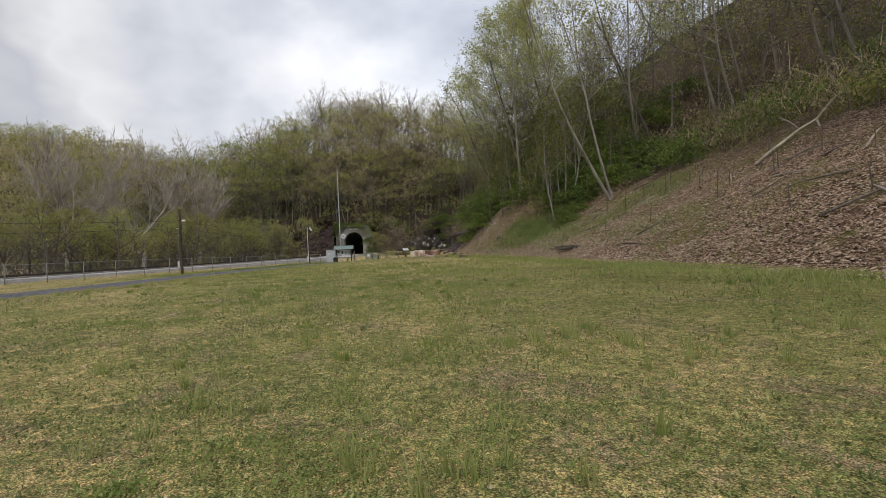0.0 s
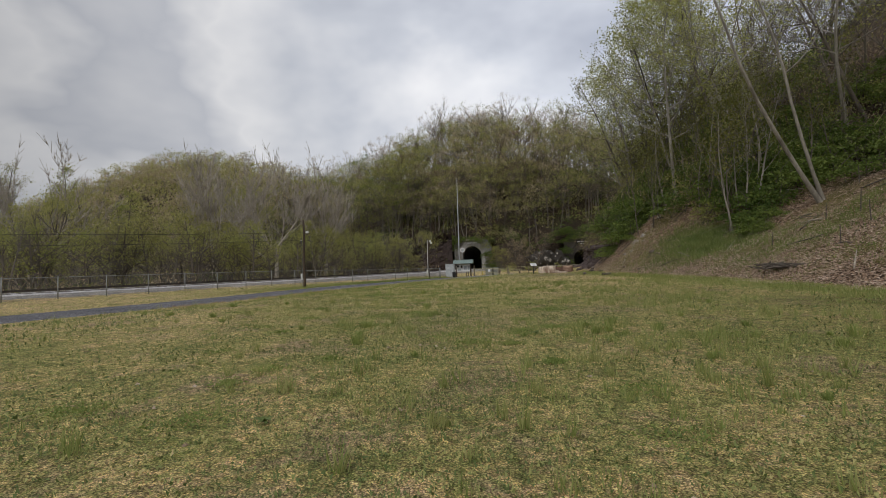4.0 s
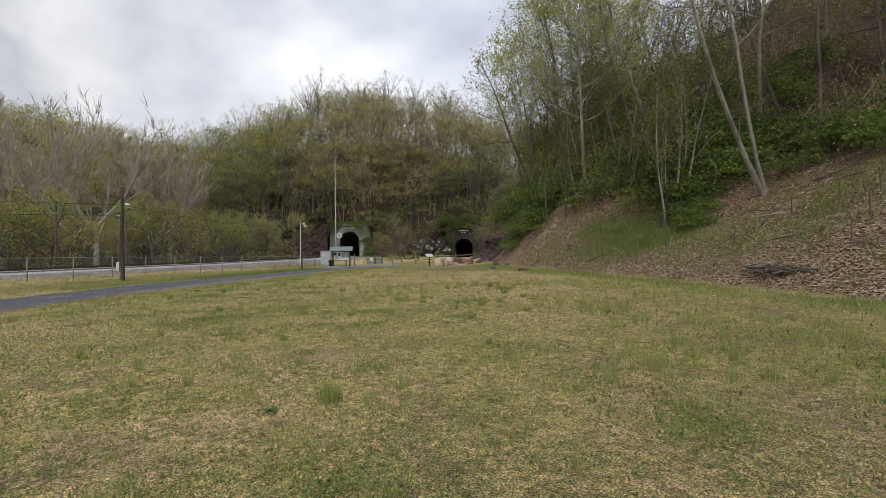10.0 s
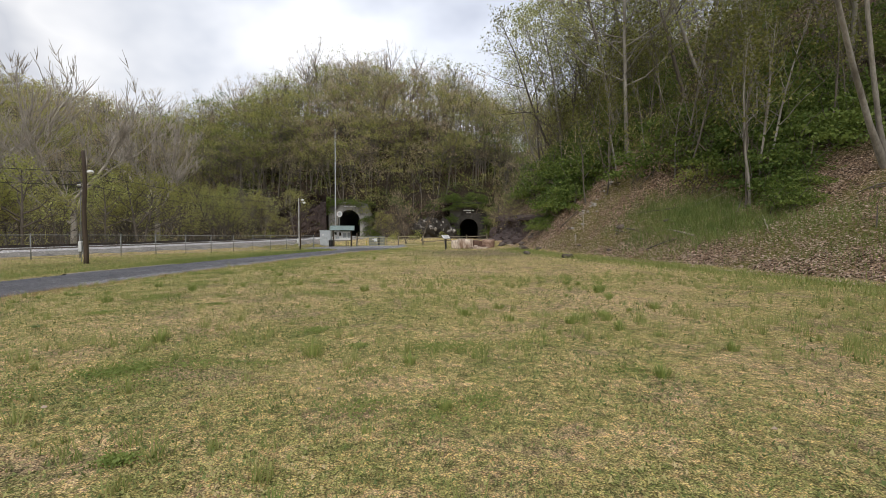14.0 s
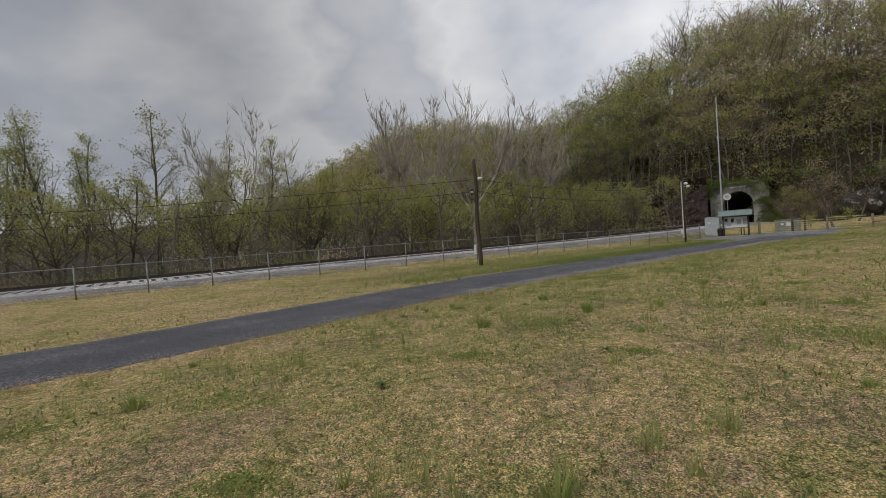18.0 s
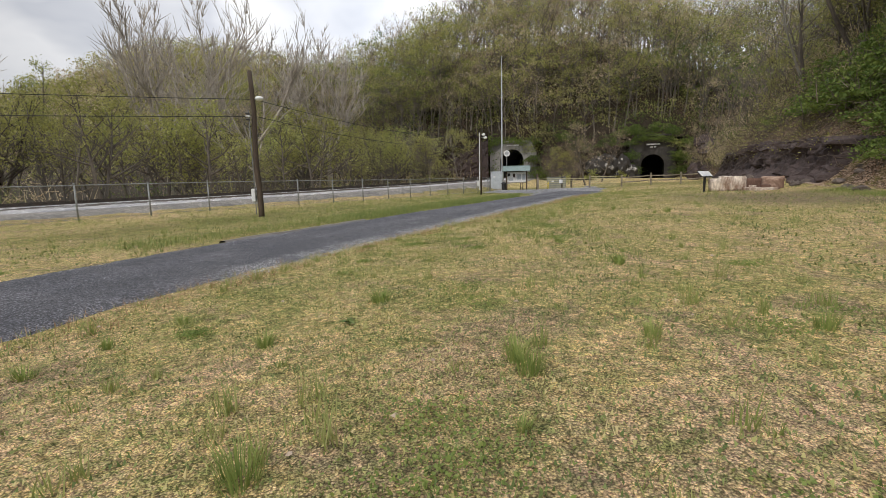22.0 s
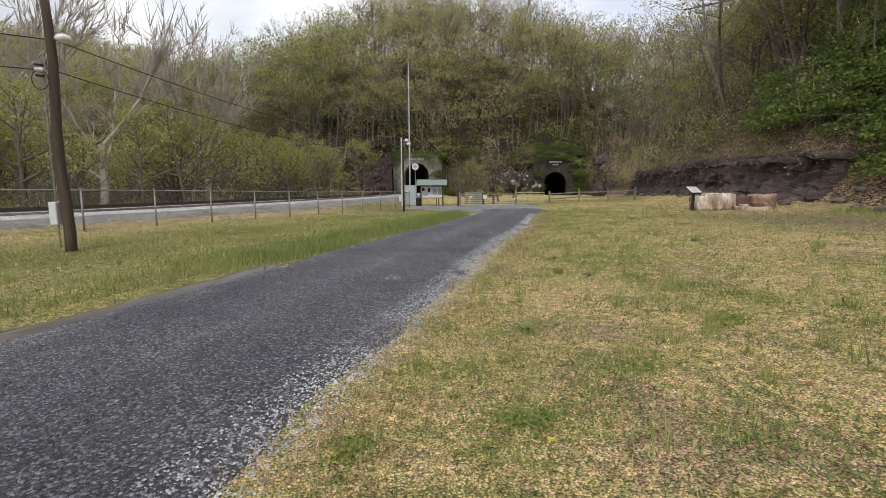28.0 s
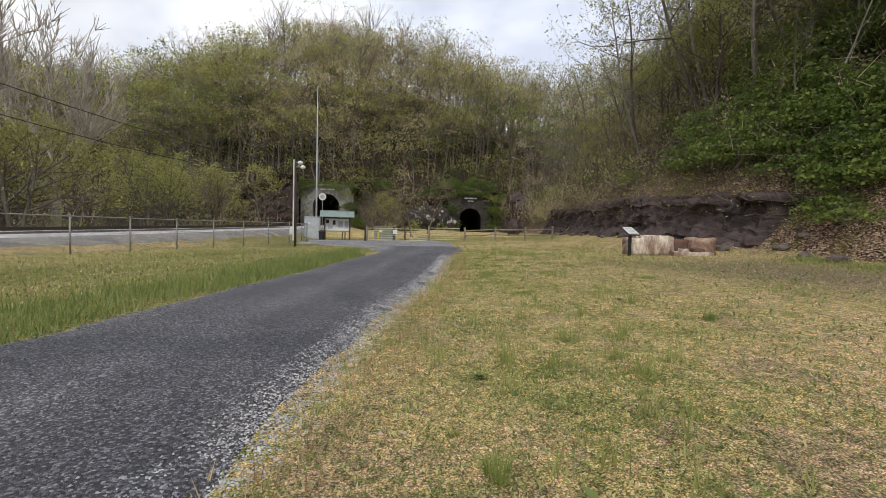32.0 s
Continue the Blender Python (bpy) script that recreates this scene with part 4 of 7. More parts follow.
# ---- railway line ----
def railway():
    root = thing("railway_track", Matrix.Identity(4), "railway line with rusty rails on dark wooden sleepers", "railway track", kind="structure")
    line = smooth_line(TRACK, 3.0)
    t = np.gradient(line, axis=0)
    t /= np.linalg.norm(t, axis=1)[:, None]
    nrm = np.stack([t[:, 1], -t[:, 0]], -1)
    for off in (-0.76, 0.76):
        bm = bmesh.new()
        rings = []
        for p, n in zip(line, nrm):
            c = p + n * off
            z = 0.26
            rings.append([bm.verts.new((c[0] + n[0] * a, c[1] + n[1] * a, z + b)) for a, b in ((-0.07, 0), (-0.035, 0.03), (-0.035, 0.15), (0.035, 0.15), (0.035, 0.03), (0.07, 0))])
        for a, b in zip(rings, rings[1:]):
            for k in range(6):
                bm.faces.new((a[k], a[(k + 1) % 6], b[(k + 1) % 6], b[k]))
        bmesh.ops.recalc_face_normals(bm, faces=list(bm.faces))
        part("rail", bm, M["dark_steel"], root)
    fine = smooth_line(TRACK, 0.62)
    keep = [p for p in range(len(fine) - 1) if 20 < fine[p][1] < 141]
    bm = bm_box((2.6, 0.23, 0.2))
    first = part("sleeper", bm, M["pole_wood"], root, bevel=0.015)
    for i, p in enumerate(keep):
        d = fine[p + 1] - fine[p]
        ob = first if i == 0 else first.copy()
        if i:
            scene.collection.objects.link(ob)
        ob.parent = root
        ob.matrix_basis = pose(fine[p][0], fine[p][1], 0.045, 0, 0, math.degrees(math.atan2(-d[0], d[1])))


railway()

# ---- chain-link fence ----
def chain_fence():
    root = thing("chain_link_fence", Matrix.Identity(4), "grey galvanised chain-link fence along the railway", "fence")
    seg = []
    total = 0.0
    for a, b in zip(FENCE[:-1], FENCE[1:]):
        n = max(1, int(round(np.linalg.norm(b - a) / 3.05)))
        seg += [a + (b - a) * k / n for k in range(n)]
    seg.append(FENCE[-1])
    H = 1.52
    base = [Vector((p[0], p[1], ground_at(*p))) for p in seg]
    shared = bm_tube([(0, 0, -0.2), (0, 0, H + 0.03)], [0.037, 0.037], 8)
    r = bmesh.ops.create_uvsphere(shared, u_segments=8, v_segments=5, radius=0.05)
    bmesh.ops.translate(shared, vec=(0, 0, H + 0.05), verts=r["verts"])
    first = part("post", shared, M["fence_steel"], root, smooth=True)
    for i, b in enumerate(base):
        ob = first if i == 0 else first.copy()
        if i:
            scene.collection.objects.link(ob)
        ob.matrix_basis = Matrix.Translation(b)
    part("top_rail", bm_tube([b + Vector((0, 0, H)) for b in base], [0.028] * len(base), 6), M["fence_steel"], root)
    part("tension_wire", bm_tube([b + Vector((0, 0, 0.07)) for b in base], [0.007] * len(base), 4), M["fence_steel"], root)
    for a, b in zip(base, base[1:]):
        bm = bmesh.new()
        uv = bm.loops.layers.uv.new("UVMap")
        ln = (b - a).length
        vs = [bm.verts.new(v) for v in (a + Vector((0, 0, 0.05)), b + Vector((0, 0, 0.05)), b + Vector((0, 0, H - 0.01)), a + Vector((0, 0, H - 0.01)))]
        f = bm.faces.new(vs)
        for lp, c in zip(f.loops, ((total, 0), (total + ln, 0), (total + ln, H), (total, H))):
            lp[uv].uv = c
        total += ln
        part("wire_mesh", bm, M["chain"], root)


chain_fence()

# ---- poles and cables ----
def utility_pole(x, y, h, lean):
    z = ground_at(x, y)
    root = thing("utility_pole", pose(x, y, z, *lean), "weathered brown wooden utility pole with a lamp and meter box", "utility pole")
    pts = [(0.03 * math.sin(k * 1.3), 0.02 * math.cos(k), -0.4 + (h + 0.4) * k / 8) for k in range(9)]
    part("pole", bm_tube(pts, [0.13 - 0.005 * k for k in range(9)], 12), M["pole_wood"], root, smooth=True)
    lamp = part("lamp_arm", bm_tube([(0.1, 0, h - 1.15), (0.22, -0.05, h - 1.05), (0.32, -0.08, h - 1.12)], [0.022] * 3, 8), M["steel"], root)
    part("lamp_shade", bm_sphere(0.17, (0.34, -0.09, h - 1.15), (1, 1, 0.62), 12), M["lens"], lamp, "white lamp", smooth=True)
    part("meter_box", bm_box((0.16, 0.26, 0.55), (-0.22, -0.02, 0.95)), M["white_paint"], root, "pale grey meter box", bevel=0.015)
    part("conduit", bm_tube([(-0.17, -0.06, 0.1), (-0.165, -0.06, h - 1.6)], [0.02, 0.02], 6), M["steel"], root)
    for k in range(3):
        part("insulator", bm_tube([(-0.12, -0.1, h - 1.75 - 0.12 * k), (-0.28, -0.14, h - 1.75 - 0.12 * k)], [0.05, 0.035], 8), M["white_paint"] if k == 1 else M["black_paint"], root)
    loop = [(-0.2 + 0.17 * math.cos(t), -0.12, h - 2.1 + 0.22 * math.sin(t)) for t in np.linspace(0, 6.0, 16)]
    part("cable_loop", bm_tube(loop, [0.012] * 16, 5), M["cable"], root, "coiled black cable")
    return root


def lamp_pole(x, y, h):
    z = ground_at(x, y)
    root = thing("lamp_post", pose(x, y, z, 0, 0, 0), "thin pole with two white floodlights and a pale conduit", "lamp post")
    part("pole", bm_tube([(0, 0, -0.3), (0, 0, h * 0.5), (-0.03, 0, h)], [0.085, 0.075, 0.06], 10), M["pole_wood"], root, smooth=True)
    part("conduit", bm_tube([(-0.13, -0.05, 0.4), (-0.12, -0.04, h - 0.05)], [0.05, 0.045], 8), M["white_paint"], root)
    part("meter_box", bm_box((0.2, 0.2, 0.45), (-0.25, -0.02, 1.0)), M["white_paint"], root, bevel=0.02)
    for k, (dx, dz) in enumerate(((0.26, -0.25), (0.42, -0.52))):
        arm = part("lamp_arm", bm_tube([(0, 0, h + dz), (dx, -0.1, h + dz + 0.05)], [0.025, 0.025], 6), M["steel"], root)
        part("floodlight", bm_sphere(0.17, (dx, -0.14, h + dz), (1, 0.9, 0.75), 10), M["lens"], arm, smooth=True)
    return root


POLE, LAMP = (-11.5, 50.0), (-0.05, 73.0)
utility_pole(*POLE, 6.15, (0.5, 0.4, 0))
lamp_pole(*LAMP, 5.6)


def cable(name, a, b, sag, r=0.014, n=26):
    a, b = Vector(a), Vector(b)
    pts = [a.lerp(b, k / n) - Vector((0, 0, sag * 4 * (k / n) * (1 - k / n))) for k in range(n + 1)]
    ob = part(name, bm_tube(pts, [r] * (n + 1), 5), M["cable"])
    return tagged(ob, "black overhead cable strung between the poles", "cable", "overhead cables")


pz, lz = ground_at(*POLE), ground_at(*LAMP)
cable("overhead_cable", (POLE[0] + 0.1, POLE[1], pz + 5.0), (LAMP[0], LAMP[1], lz + 5.2), 0.55)
cable("overhead_cable", (POLE[0] - 0.1, POLE[1], pz + 4.35), (LAMP[0] - 0.1, LAMP[1], lz + 4.5), 0.6)
cable("overhead_cable", (POLE[0] - 0.05, POLE[1], pz + 5.0), (-72, 20, 6.4), 0.9)
cable("overhead_cable", (POLE[0] - 0.15, POLE[1], pz + 4.3), (-72, 20, 5.3), 0.9)
cable("overhead_cable", (LAMP[0], LAMP[1], lz + 4.7), (3.0, 96.5, 2.4), 0.4)

flag = thing("mast", pose(7.1, 117.0, ground_at(7.1, 117.0)), "very tall thin pale metal mast with no flag", "mast")
FH = 21.6 - ground_at(7.1, 117.0)
part("mast_tube", bm_tube([(0, 0, -0.3), (0, 0, FH * 0.33), (0, 0, FH * 0.66), (0, 0, FH)], [0.15, 0.13, 0.10, 0.05], 10), M["grey_paint"], flag, smooth=True)
part("mast_top", bm_sphere(0.13, (0, 0, FH), (1, 1, 1), 8), M["grey_paint"], flag)
part("base_plate", bm_box((0.6, 0.6, 0.08), (0, 0, 0.04)), M["grey_paint"], flag, bevel=0.01)
for k in range(3):
    part("collar", bm_tube([(0, 0, FH * 0.33 * k + 0.6), (0, 0, FH * 0.33 * k + 0.75)], [0.17, 0.17], 10), M["grey_paint"], flag)

# ---- notice board and cabinets ----
def notice_board(x, y, rz):
    root = thing("notice_board", pose(x, y, ground_at(x, y) - 0.02, 0, 0, rz), "roofed notice board with green metal roof and white panels", "notice board")
    for px in (-1.35, 1.35):
        for py in (-0.35, 0.35):
            part("post", bm_box((0.16, 0.16, 2.75), (px, py, 1.2)), M["pole_wood"], root, bevel=0.012)
    for px in (0.55, 0.85):
        part("leg", bm_box((0.11, 0.11, 1.05), (px, 0, 0.5)), M["pole_wood"], root, bevel=0.01)
    part("panel", bm_box((2.7, 0.1, 1.35), (0, 0, 1.72)), M["panel_white"], root, "white notice panel", bevel=0.01)
    for z in (1.0, 2.42):
        part("rail", bm_box((2.9, 0.14, 0.1), (0, 0, z)), M["rail_wood"], root, bevel=0.01)
    for px, pz_, w, hh, mt in ((-1.05, 2.05, 0.34, 0.4, "black_paint"), (-0.35, 1.95, 0.3, 0.5, "dark_steel"), (0.35, 1.75, 0.5, 0.7, "grey_paint"), (1.0, 1.75, 0.42, 0.8, "grey_paint"), (-0.75, 1.4, 0.5, 0.3, "grey_paint")):
        part("poster", bm_box((w, 0.02, hh), (px, -0.065, pz_)), M[mt], root, bevel=0.003)
    for s in (-1, 1):
        part("roof_slope", bm_box((3.7, 1.25, 0.07), (0, s * 0.52, 2.88), rot=Matrix.Rotation(radians(-s * 33), 4, "X")), M["green_roof"], root, bevel=0.01)
        for k in range(9):
            part("roof_seam", bm_box((0.03, 1.25, 0.04), (-1.8 + 0.45 * k, s * 0.54, 2.935), rot=Matrix.Rotation(radians(-s * 33), 4, "X")), M["green_roof"], root)
    part("ridge_cap", bm_box((3.74, 0.22, 0.06), (0, 0, 3.24)), M["green_roof"], root, bevel=0.01)
    for px in (-1.5, 1.5):
        part("gable", bm_box((0.06, 0.9, 0.4), (px, 0, 2.75)), M["white_paint"], root, bevel=0.01)


notice_board(6.4, 94.5, -12)


def cabinet(name, x, y, rz, w, d, h, mt, label):
    root = thing(name, pose(x, y, ground_at(x, y), 0, 0, rz), label, "cabinet")
    part("body", bm_box((w, d, h), (0, 0, h / 2 + 0.1)), M[mt], root, bevel=0.03)
    part("plinth", bm_box((w + 0.2, d + 0.2, 0.14), (0, 0, 0.05)), M["concrete"], root, bevel=0.01)
    part("lid", bm_box((w + 0.12, d + 0.12, 0.08), (0, 0, h + 0.13)), M[mt], root, bevel=0.02)
    n = 2 if w > 1.2 else 1
    for k in range(n):
        door = part("door", bm_box((w / n - 0.1, 0.03, h - 0.3), (-w / 2 + w / n * (k + 0.5), -d / 2 - 0.012, h / 2 + 0.1)), M[mt], root, bevel=0.01)
        part("handle", bm_box((0.03, 0.05, 0.22), (-w / 2 + w / n * (k + 0.5) + (0.3 if k == 0 else -0.3) * w / n, -d / 2 - 0.05, h / 2 + 0.1)), M["steel"], door, bevel=0.008)
    part("label_plate", bm_box((0.3, 0.012, 0.2), (-0.2 * w, -d / 2 - 0.034, h * 0.75)), M["white_paint"], root)


cabinet("signal_cabinet", 4.05, 97.0, -12, 1.7, 1.2, 2.35, "grey_paint", "pale grey metal signal cabinet beside the railway")
cabinet("utility_cabinet", 11.6, 93.5, -15, 2.4, 1.0, 1.45, "shed", "grey-green metal utility cabinet behind the gate")


def round_sign(x, y):
    root = thing("round_sign", pose(x, y, ground_at(x, y), 0, 0, -10), "white round sign on a thin grey post", "sign")
    part("post", bm_tube([(0, 0, -0.2), (0, 0, 5.3)], [0.06, 0.06], 8), M["steel"], root)
    part("disc", bm_tube([(0, -0.07, 4.75), (0, -0.11, 4.75)], [0.55, 0.55], 28), M["white_paint"], root)
    part("ring", bm_tube([(0, -0.11, 4.75), (0, -0.12, 4.75)], [0.36, 0.36], 24), M["grey_paint"], root)
    for k in range(3):
        part("lettering", bm_box((0.46 - 0.12 * abs(k - 1), 0.008, 0.06), (0, -0.126, 4.89 - 0.14 * k)), M["steel"], root)


round_sign(7.8, 115.6)


def litter_bin(x, y):
    root = thing("litter_bin", pose(x, y, ground_at(x, y)), "black round litter bin beside the notice board", "bin")
    part("drum", bm_tube([(0, 0, 0), (0, 0, 0.85)], [0.3, 0.33], 16), M["black_paint"], root, smooth=False)
    part("rim", bm_tube([(0, 0, 0.83), (0, 0, 0.9)], [0.36, 0.36], 16), M["black_paint"], root)
    part("lid", bm_tube([(0, 0, 0.9), (0, 0, 1.0), (0, 0, 1.08)], [0.34, 0.26, 0.1], 16), M["black_paint"], root)


litter_bin(4.55, 93.4)

# ---- gate and split-rail fence ----
def field_gate(a, b, label):
    a, b = Vector(a), Vector(b)
    d = b - a
    root = thing("field_gate", pose(a.x, a.y, ground_at(a.x, a.y), 0, 0, math.degrees(math.atan2(d.y, d.x))), label, "gate")
    ln = d.length - 0.25
    frame_pts = [(0.12, 0, 0.2), (0.12, 0, 1.25), (ln, 0, 1.25), (ln, 0, 0.2), (0.12, 0, 0.2)]
    part("gate_frame", bm_tube(frame_pts, [0.03] * 5, 8), M["gate_paint"], root)
    for k in range(4):
        part("bar", bm_tube([(0.12, 0, 0.41 + 0.21 * k), (ln, 0, 0.41 + 0.21 * k)], [0.02, 0.02], 8), M["gate_paint"], root)
    for k in (1, 2, 3):
        part("upright", bm_tube([(ln * k / 4, 0, 0.2), (ln * k / 4, 0, 1.25)], [0.02, 0.02], 6), M["gate_paint"], root)
    part("gate_post", bm_tube([(0, 0, -0.3), (0, 0, 1.45)], [0.09, 0.085], 10), M["rail_wood"], root)
    return root


G = [(7.4, 84.6), (12.7, 82.4), (15.6, 81.3)]
g1 = field_gate((*G[0], 0), (*G[1], 0), "closed yellowish tubular steel field gate across the track")
part("sign_plate", bm_box((0.4, 0.02, 0.4), (2.6, -0.04, 0.95)), M["white_paint"], g1, "small white sign plate", bevel=0.01)
g2 = field_gate((*G[1], 0), (*G[2], 0), "short dark tubular steel gate section beside the field gate")


def split_rail(pts):
    root = thing("split_rail_fence", Matrix.Identity(4), "weathered split-rail wooden fence with two rails", "fence")
    b = [Vector((x, y, ground_at(x, y))) for x, y in pts]
    for p in b:
        part("post", bm_box((0.15, 0.15, 1.45), p + Vector((0, 0, 0.55))), M["rail_wood"], root, bevel=0.02)
    for p, q in zip(b, b[1:]):
        for k, z in enumerate((0.5, 0.98)):
            mid = p.lerp(q, 0.5) + Vector((0, 0, z - 0.02))
            part("rail", bm_tube([p + Vector((0, 0, z)), mid, q + Vector((0, 0, z + 0.02))], [0.055, 0.07, 0.05], 6), M["rail_wood"], root)


split_rail([(15.8, 81.2), (18.7, 80.6), (21.6, 80.0), (24.4, 79.6)])


def bollard(x, y, h, r, mt, label, cat):
    root = thing("bollard", pose(x, y, ground_at(x, y)), label, cat)
    part("shaft", bm_tube([(0, 0, -0.2), (0, 0, h - r), (0, 0, h - 0.2 * r), (0, 0, h)], [r, r, r * 0.75, r * 0.2], 12), M[mt], root, smooth=True)


bollard(9.0, 86.6, 0.95, 0.09, "yellow_paint", "yellow painted steel bollard by the gate", "bollard")
bollard(7.6, 86.0, 1.9, 0.12, "pole_wood", "dark wooden post behind the gate", "post")
bollard(11.0, 88.0, 1.5, 0.13, "black_paint", "black post behind the gate", "post")
bollard(12.0, 87.4, 1.6, 0.12, "pole_wood", "dark wooden post behind the gate", "post")

# ---- concrete blocks and reader board ----
def block_monument(x, y, rz):
    root = thing("concrete_foundation", pose(x, y, ground_at(x, y) - 0.03, 0, 0, rz) @ Matrix.Diagonal((0.86, 0.86, 0.97, 1)), "pinkish weathered concrete foundation blocks with dark brick infill", "foundation")
    def block(w, d, h, at, mt, nm, seed, rough=0.03):
        bm = bmesh.new()
        bmesh.ops.create_cube(bm, size=1.0)
        bmesh.ops.bevel(bm, geom=list(bm.edges), offset=0.025, segments=2, affect="EDGES")
        bmesh.ops.subdivide_edges(bm, edges=[e_ for e_ in bm.edges if e_.calc_length() > 0.4], cuts=4, use_grid_fill=True)
        for v in bm.verts:
            v.co = Vector((v.co.x * w, v.co.y * d, v.co.z * h)) + Vector(at)
            n_ = noise.noise_vector(v.co * 2.3 + Vector((seed, 0, 0)))
            v.co += n_ * rough
        return part(nm, bm, M[mt], root, smooth=True)
    block(0.55, 1.3, 0.72, (-1.72, 0.1, 0.36), "block", "end_block", 1, 0.05)
    block(1.5, 0.9, 0.85, (-0.72, 0, 0.42), "block", "large_block", 2, 0.06)
    block(0.95, 0.6, 0.72, (0.48, 0.25, 0.36), "block_dark", "infill", 3)
    block(1.15, 0.9, 0.8, (1.5, 0, 0.40), "block_pink", "large_block", 4, 0.06)
    block(1.9, 0.7, 0.22, (0.75, -0.75, 0.11), "block", "low_slab", 5)
    block(0.5, 0.4, 0.16, (1.0, -0.75, 0.29), "block_dark", "broken_piece", 6)
    block(0.35, 0.3, 0.14, (0.3, -0.8, 0.27), "block", "broken_piece", 7)


block_monument(13.35, 55.9, -22)


def reader_board(x, y, rz):
    root = thing("reader_board", pose(x, y, ground_at(x, y), 0, 0, rz), "slanted information panel on a black metal post", "information board")
    part("post", bm_box((0.1, 0.1, 0.98), (0, 0, 0.42)), M["black_paint"], root, bevel=0.01)
    tilt = Matrix.Rotation(radians(38), 4, "X")
    part("panel", bm_box((0.75, 0.5, 0.04), (0, 0, 0.98), rot=tilt), M["black_paint"], root, bevel=0.008)
    part("sheet", bm_box((0.68, 0.43, 0.01), (0, -0.016, 1.005), rot=tilt), M["white_paint"], root, "white printed sheet")
    for k in range(4):
        part("print_bar", bm_box((0.5 - 0.08 * (k % 2), 0.035, 0.006), (0, -0.02 - 0.14 + 0.085 * k, 0.9 + 0.066 * k), rot=tilt), M["grey_paint"], root)


reader_board(10.95, 55.6, 14)

# ---- trees ----
def tubes(lines):
    """Arrays of a bundle of tapered tubes; each is (points, radii, sides)."""
    V, Q, base = [], [], 0
    for pts, rad, k in lines:
        pts = np.asarray(pts, float)
        d = np.gradient(pts, axis=0)
        d /= np.linalg.norm(d, axis=1)[:, None] + 1e-9
        ref = np.where(np.abs(d[:, 2:3]) < 0.9, [[0, 0, 1.0]], [[1.0, 0, 0]])
        s = np.cross(d, ref)
        s /= np.linalg.norm(s, axis=1)[:, None] + 1e-9
        u = np.cross(s, d)
        a = np.arange(k) * 2 * math.pi / k
        ring = pts[:, None] + (s[:, None] * np.cos(a)[None, :, None] + u[:, None] * np.sin(a)[None, :, None]) * np.asarray(rad)[:, None, None]
        V.append(ring.reshape(-1, 3))
        n = len(pts)
        i = np.arange(n * k).reshape(n, k) + base
        j = np.roll(i, -1, axis=1)
        Q.append(np.stack([i[:-1], j[:-1], j[1:], i[1:]], -1).reshape(-1, 4))
        base += n * k
    return np.concatenate(V), np.concatenate(Q)


def leaf_cards(rng, centres, size, flat=0.35):
    """Small folded leaves, one quad each, about the given places."""
    n = len(centres)
    a = rng.normal(size=(n, 3))
    a[:, 2] *= 0.6
    a /= np.linalg.norm(a, axis=1)[:, None]
    b = np.cross(a, rng.normal(size=(n, 3)))
    b /= np.linalg.norm(b, axis=1)[:, None] + 1e-9
    s = (size * rng.uniform(0.6, 1.4, n))[:, None]
    up = np.array([0, 0, 1.0]) * s * flat * rng.uniform(-1, 1, (n, 1))
    v = np.stack([centres - a * s * 0.5, centres + b * s * 0.36 + up * 0.3, centres + a * s * 0.5, centres - b * s * 0.36 + up * 0.3], 1)
    q = np.arange(n * 4).reshape(n, 4)
    return v.reshape(-1, 3), q


def leaf_chips(rng, centres, size):
    """Far leaves, one triangle each."""
    n = len(centres)
    v = centres[:, None] + rng.uniform(-1, 1, (n, 3, 3)) * (size * 0.62)
    return v.reshape(-1, 3), np.arange(n * 3).reshape(n, 3)


def bend(rng, start, way, length, n, wobble, lift):
    pts = [np.array(start, float)]
    w = np.array(way, float)
    for _ in range(n):
        w = w + rng.normal(0, wobble, 3) + np.array([0, 0, lift])
        w /= np.linalg.norm(w)
        pts.append(pts[-1] + w * length / n)
    return np.array(pts), w


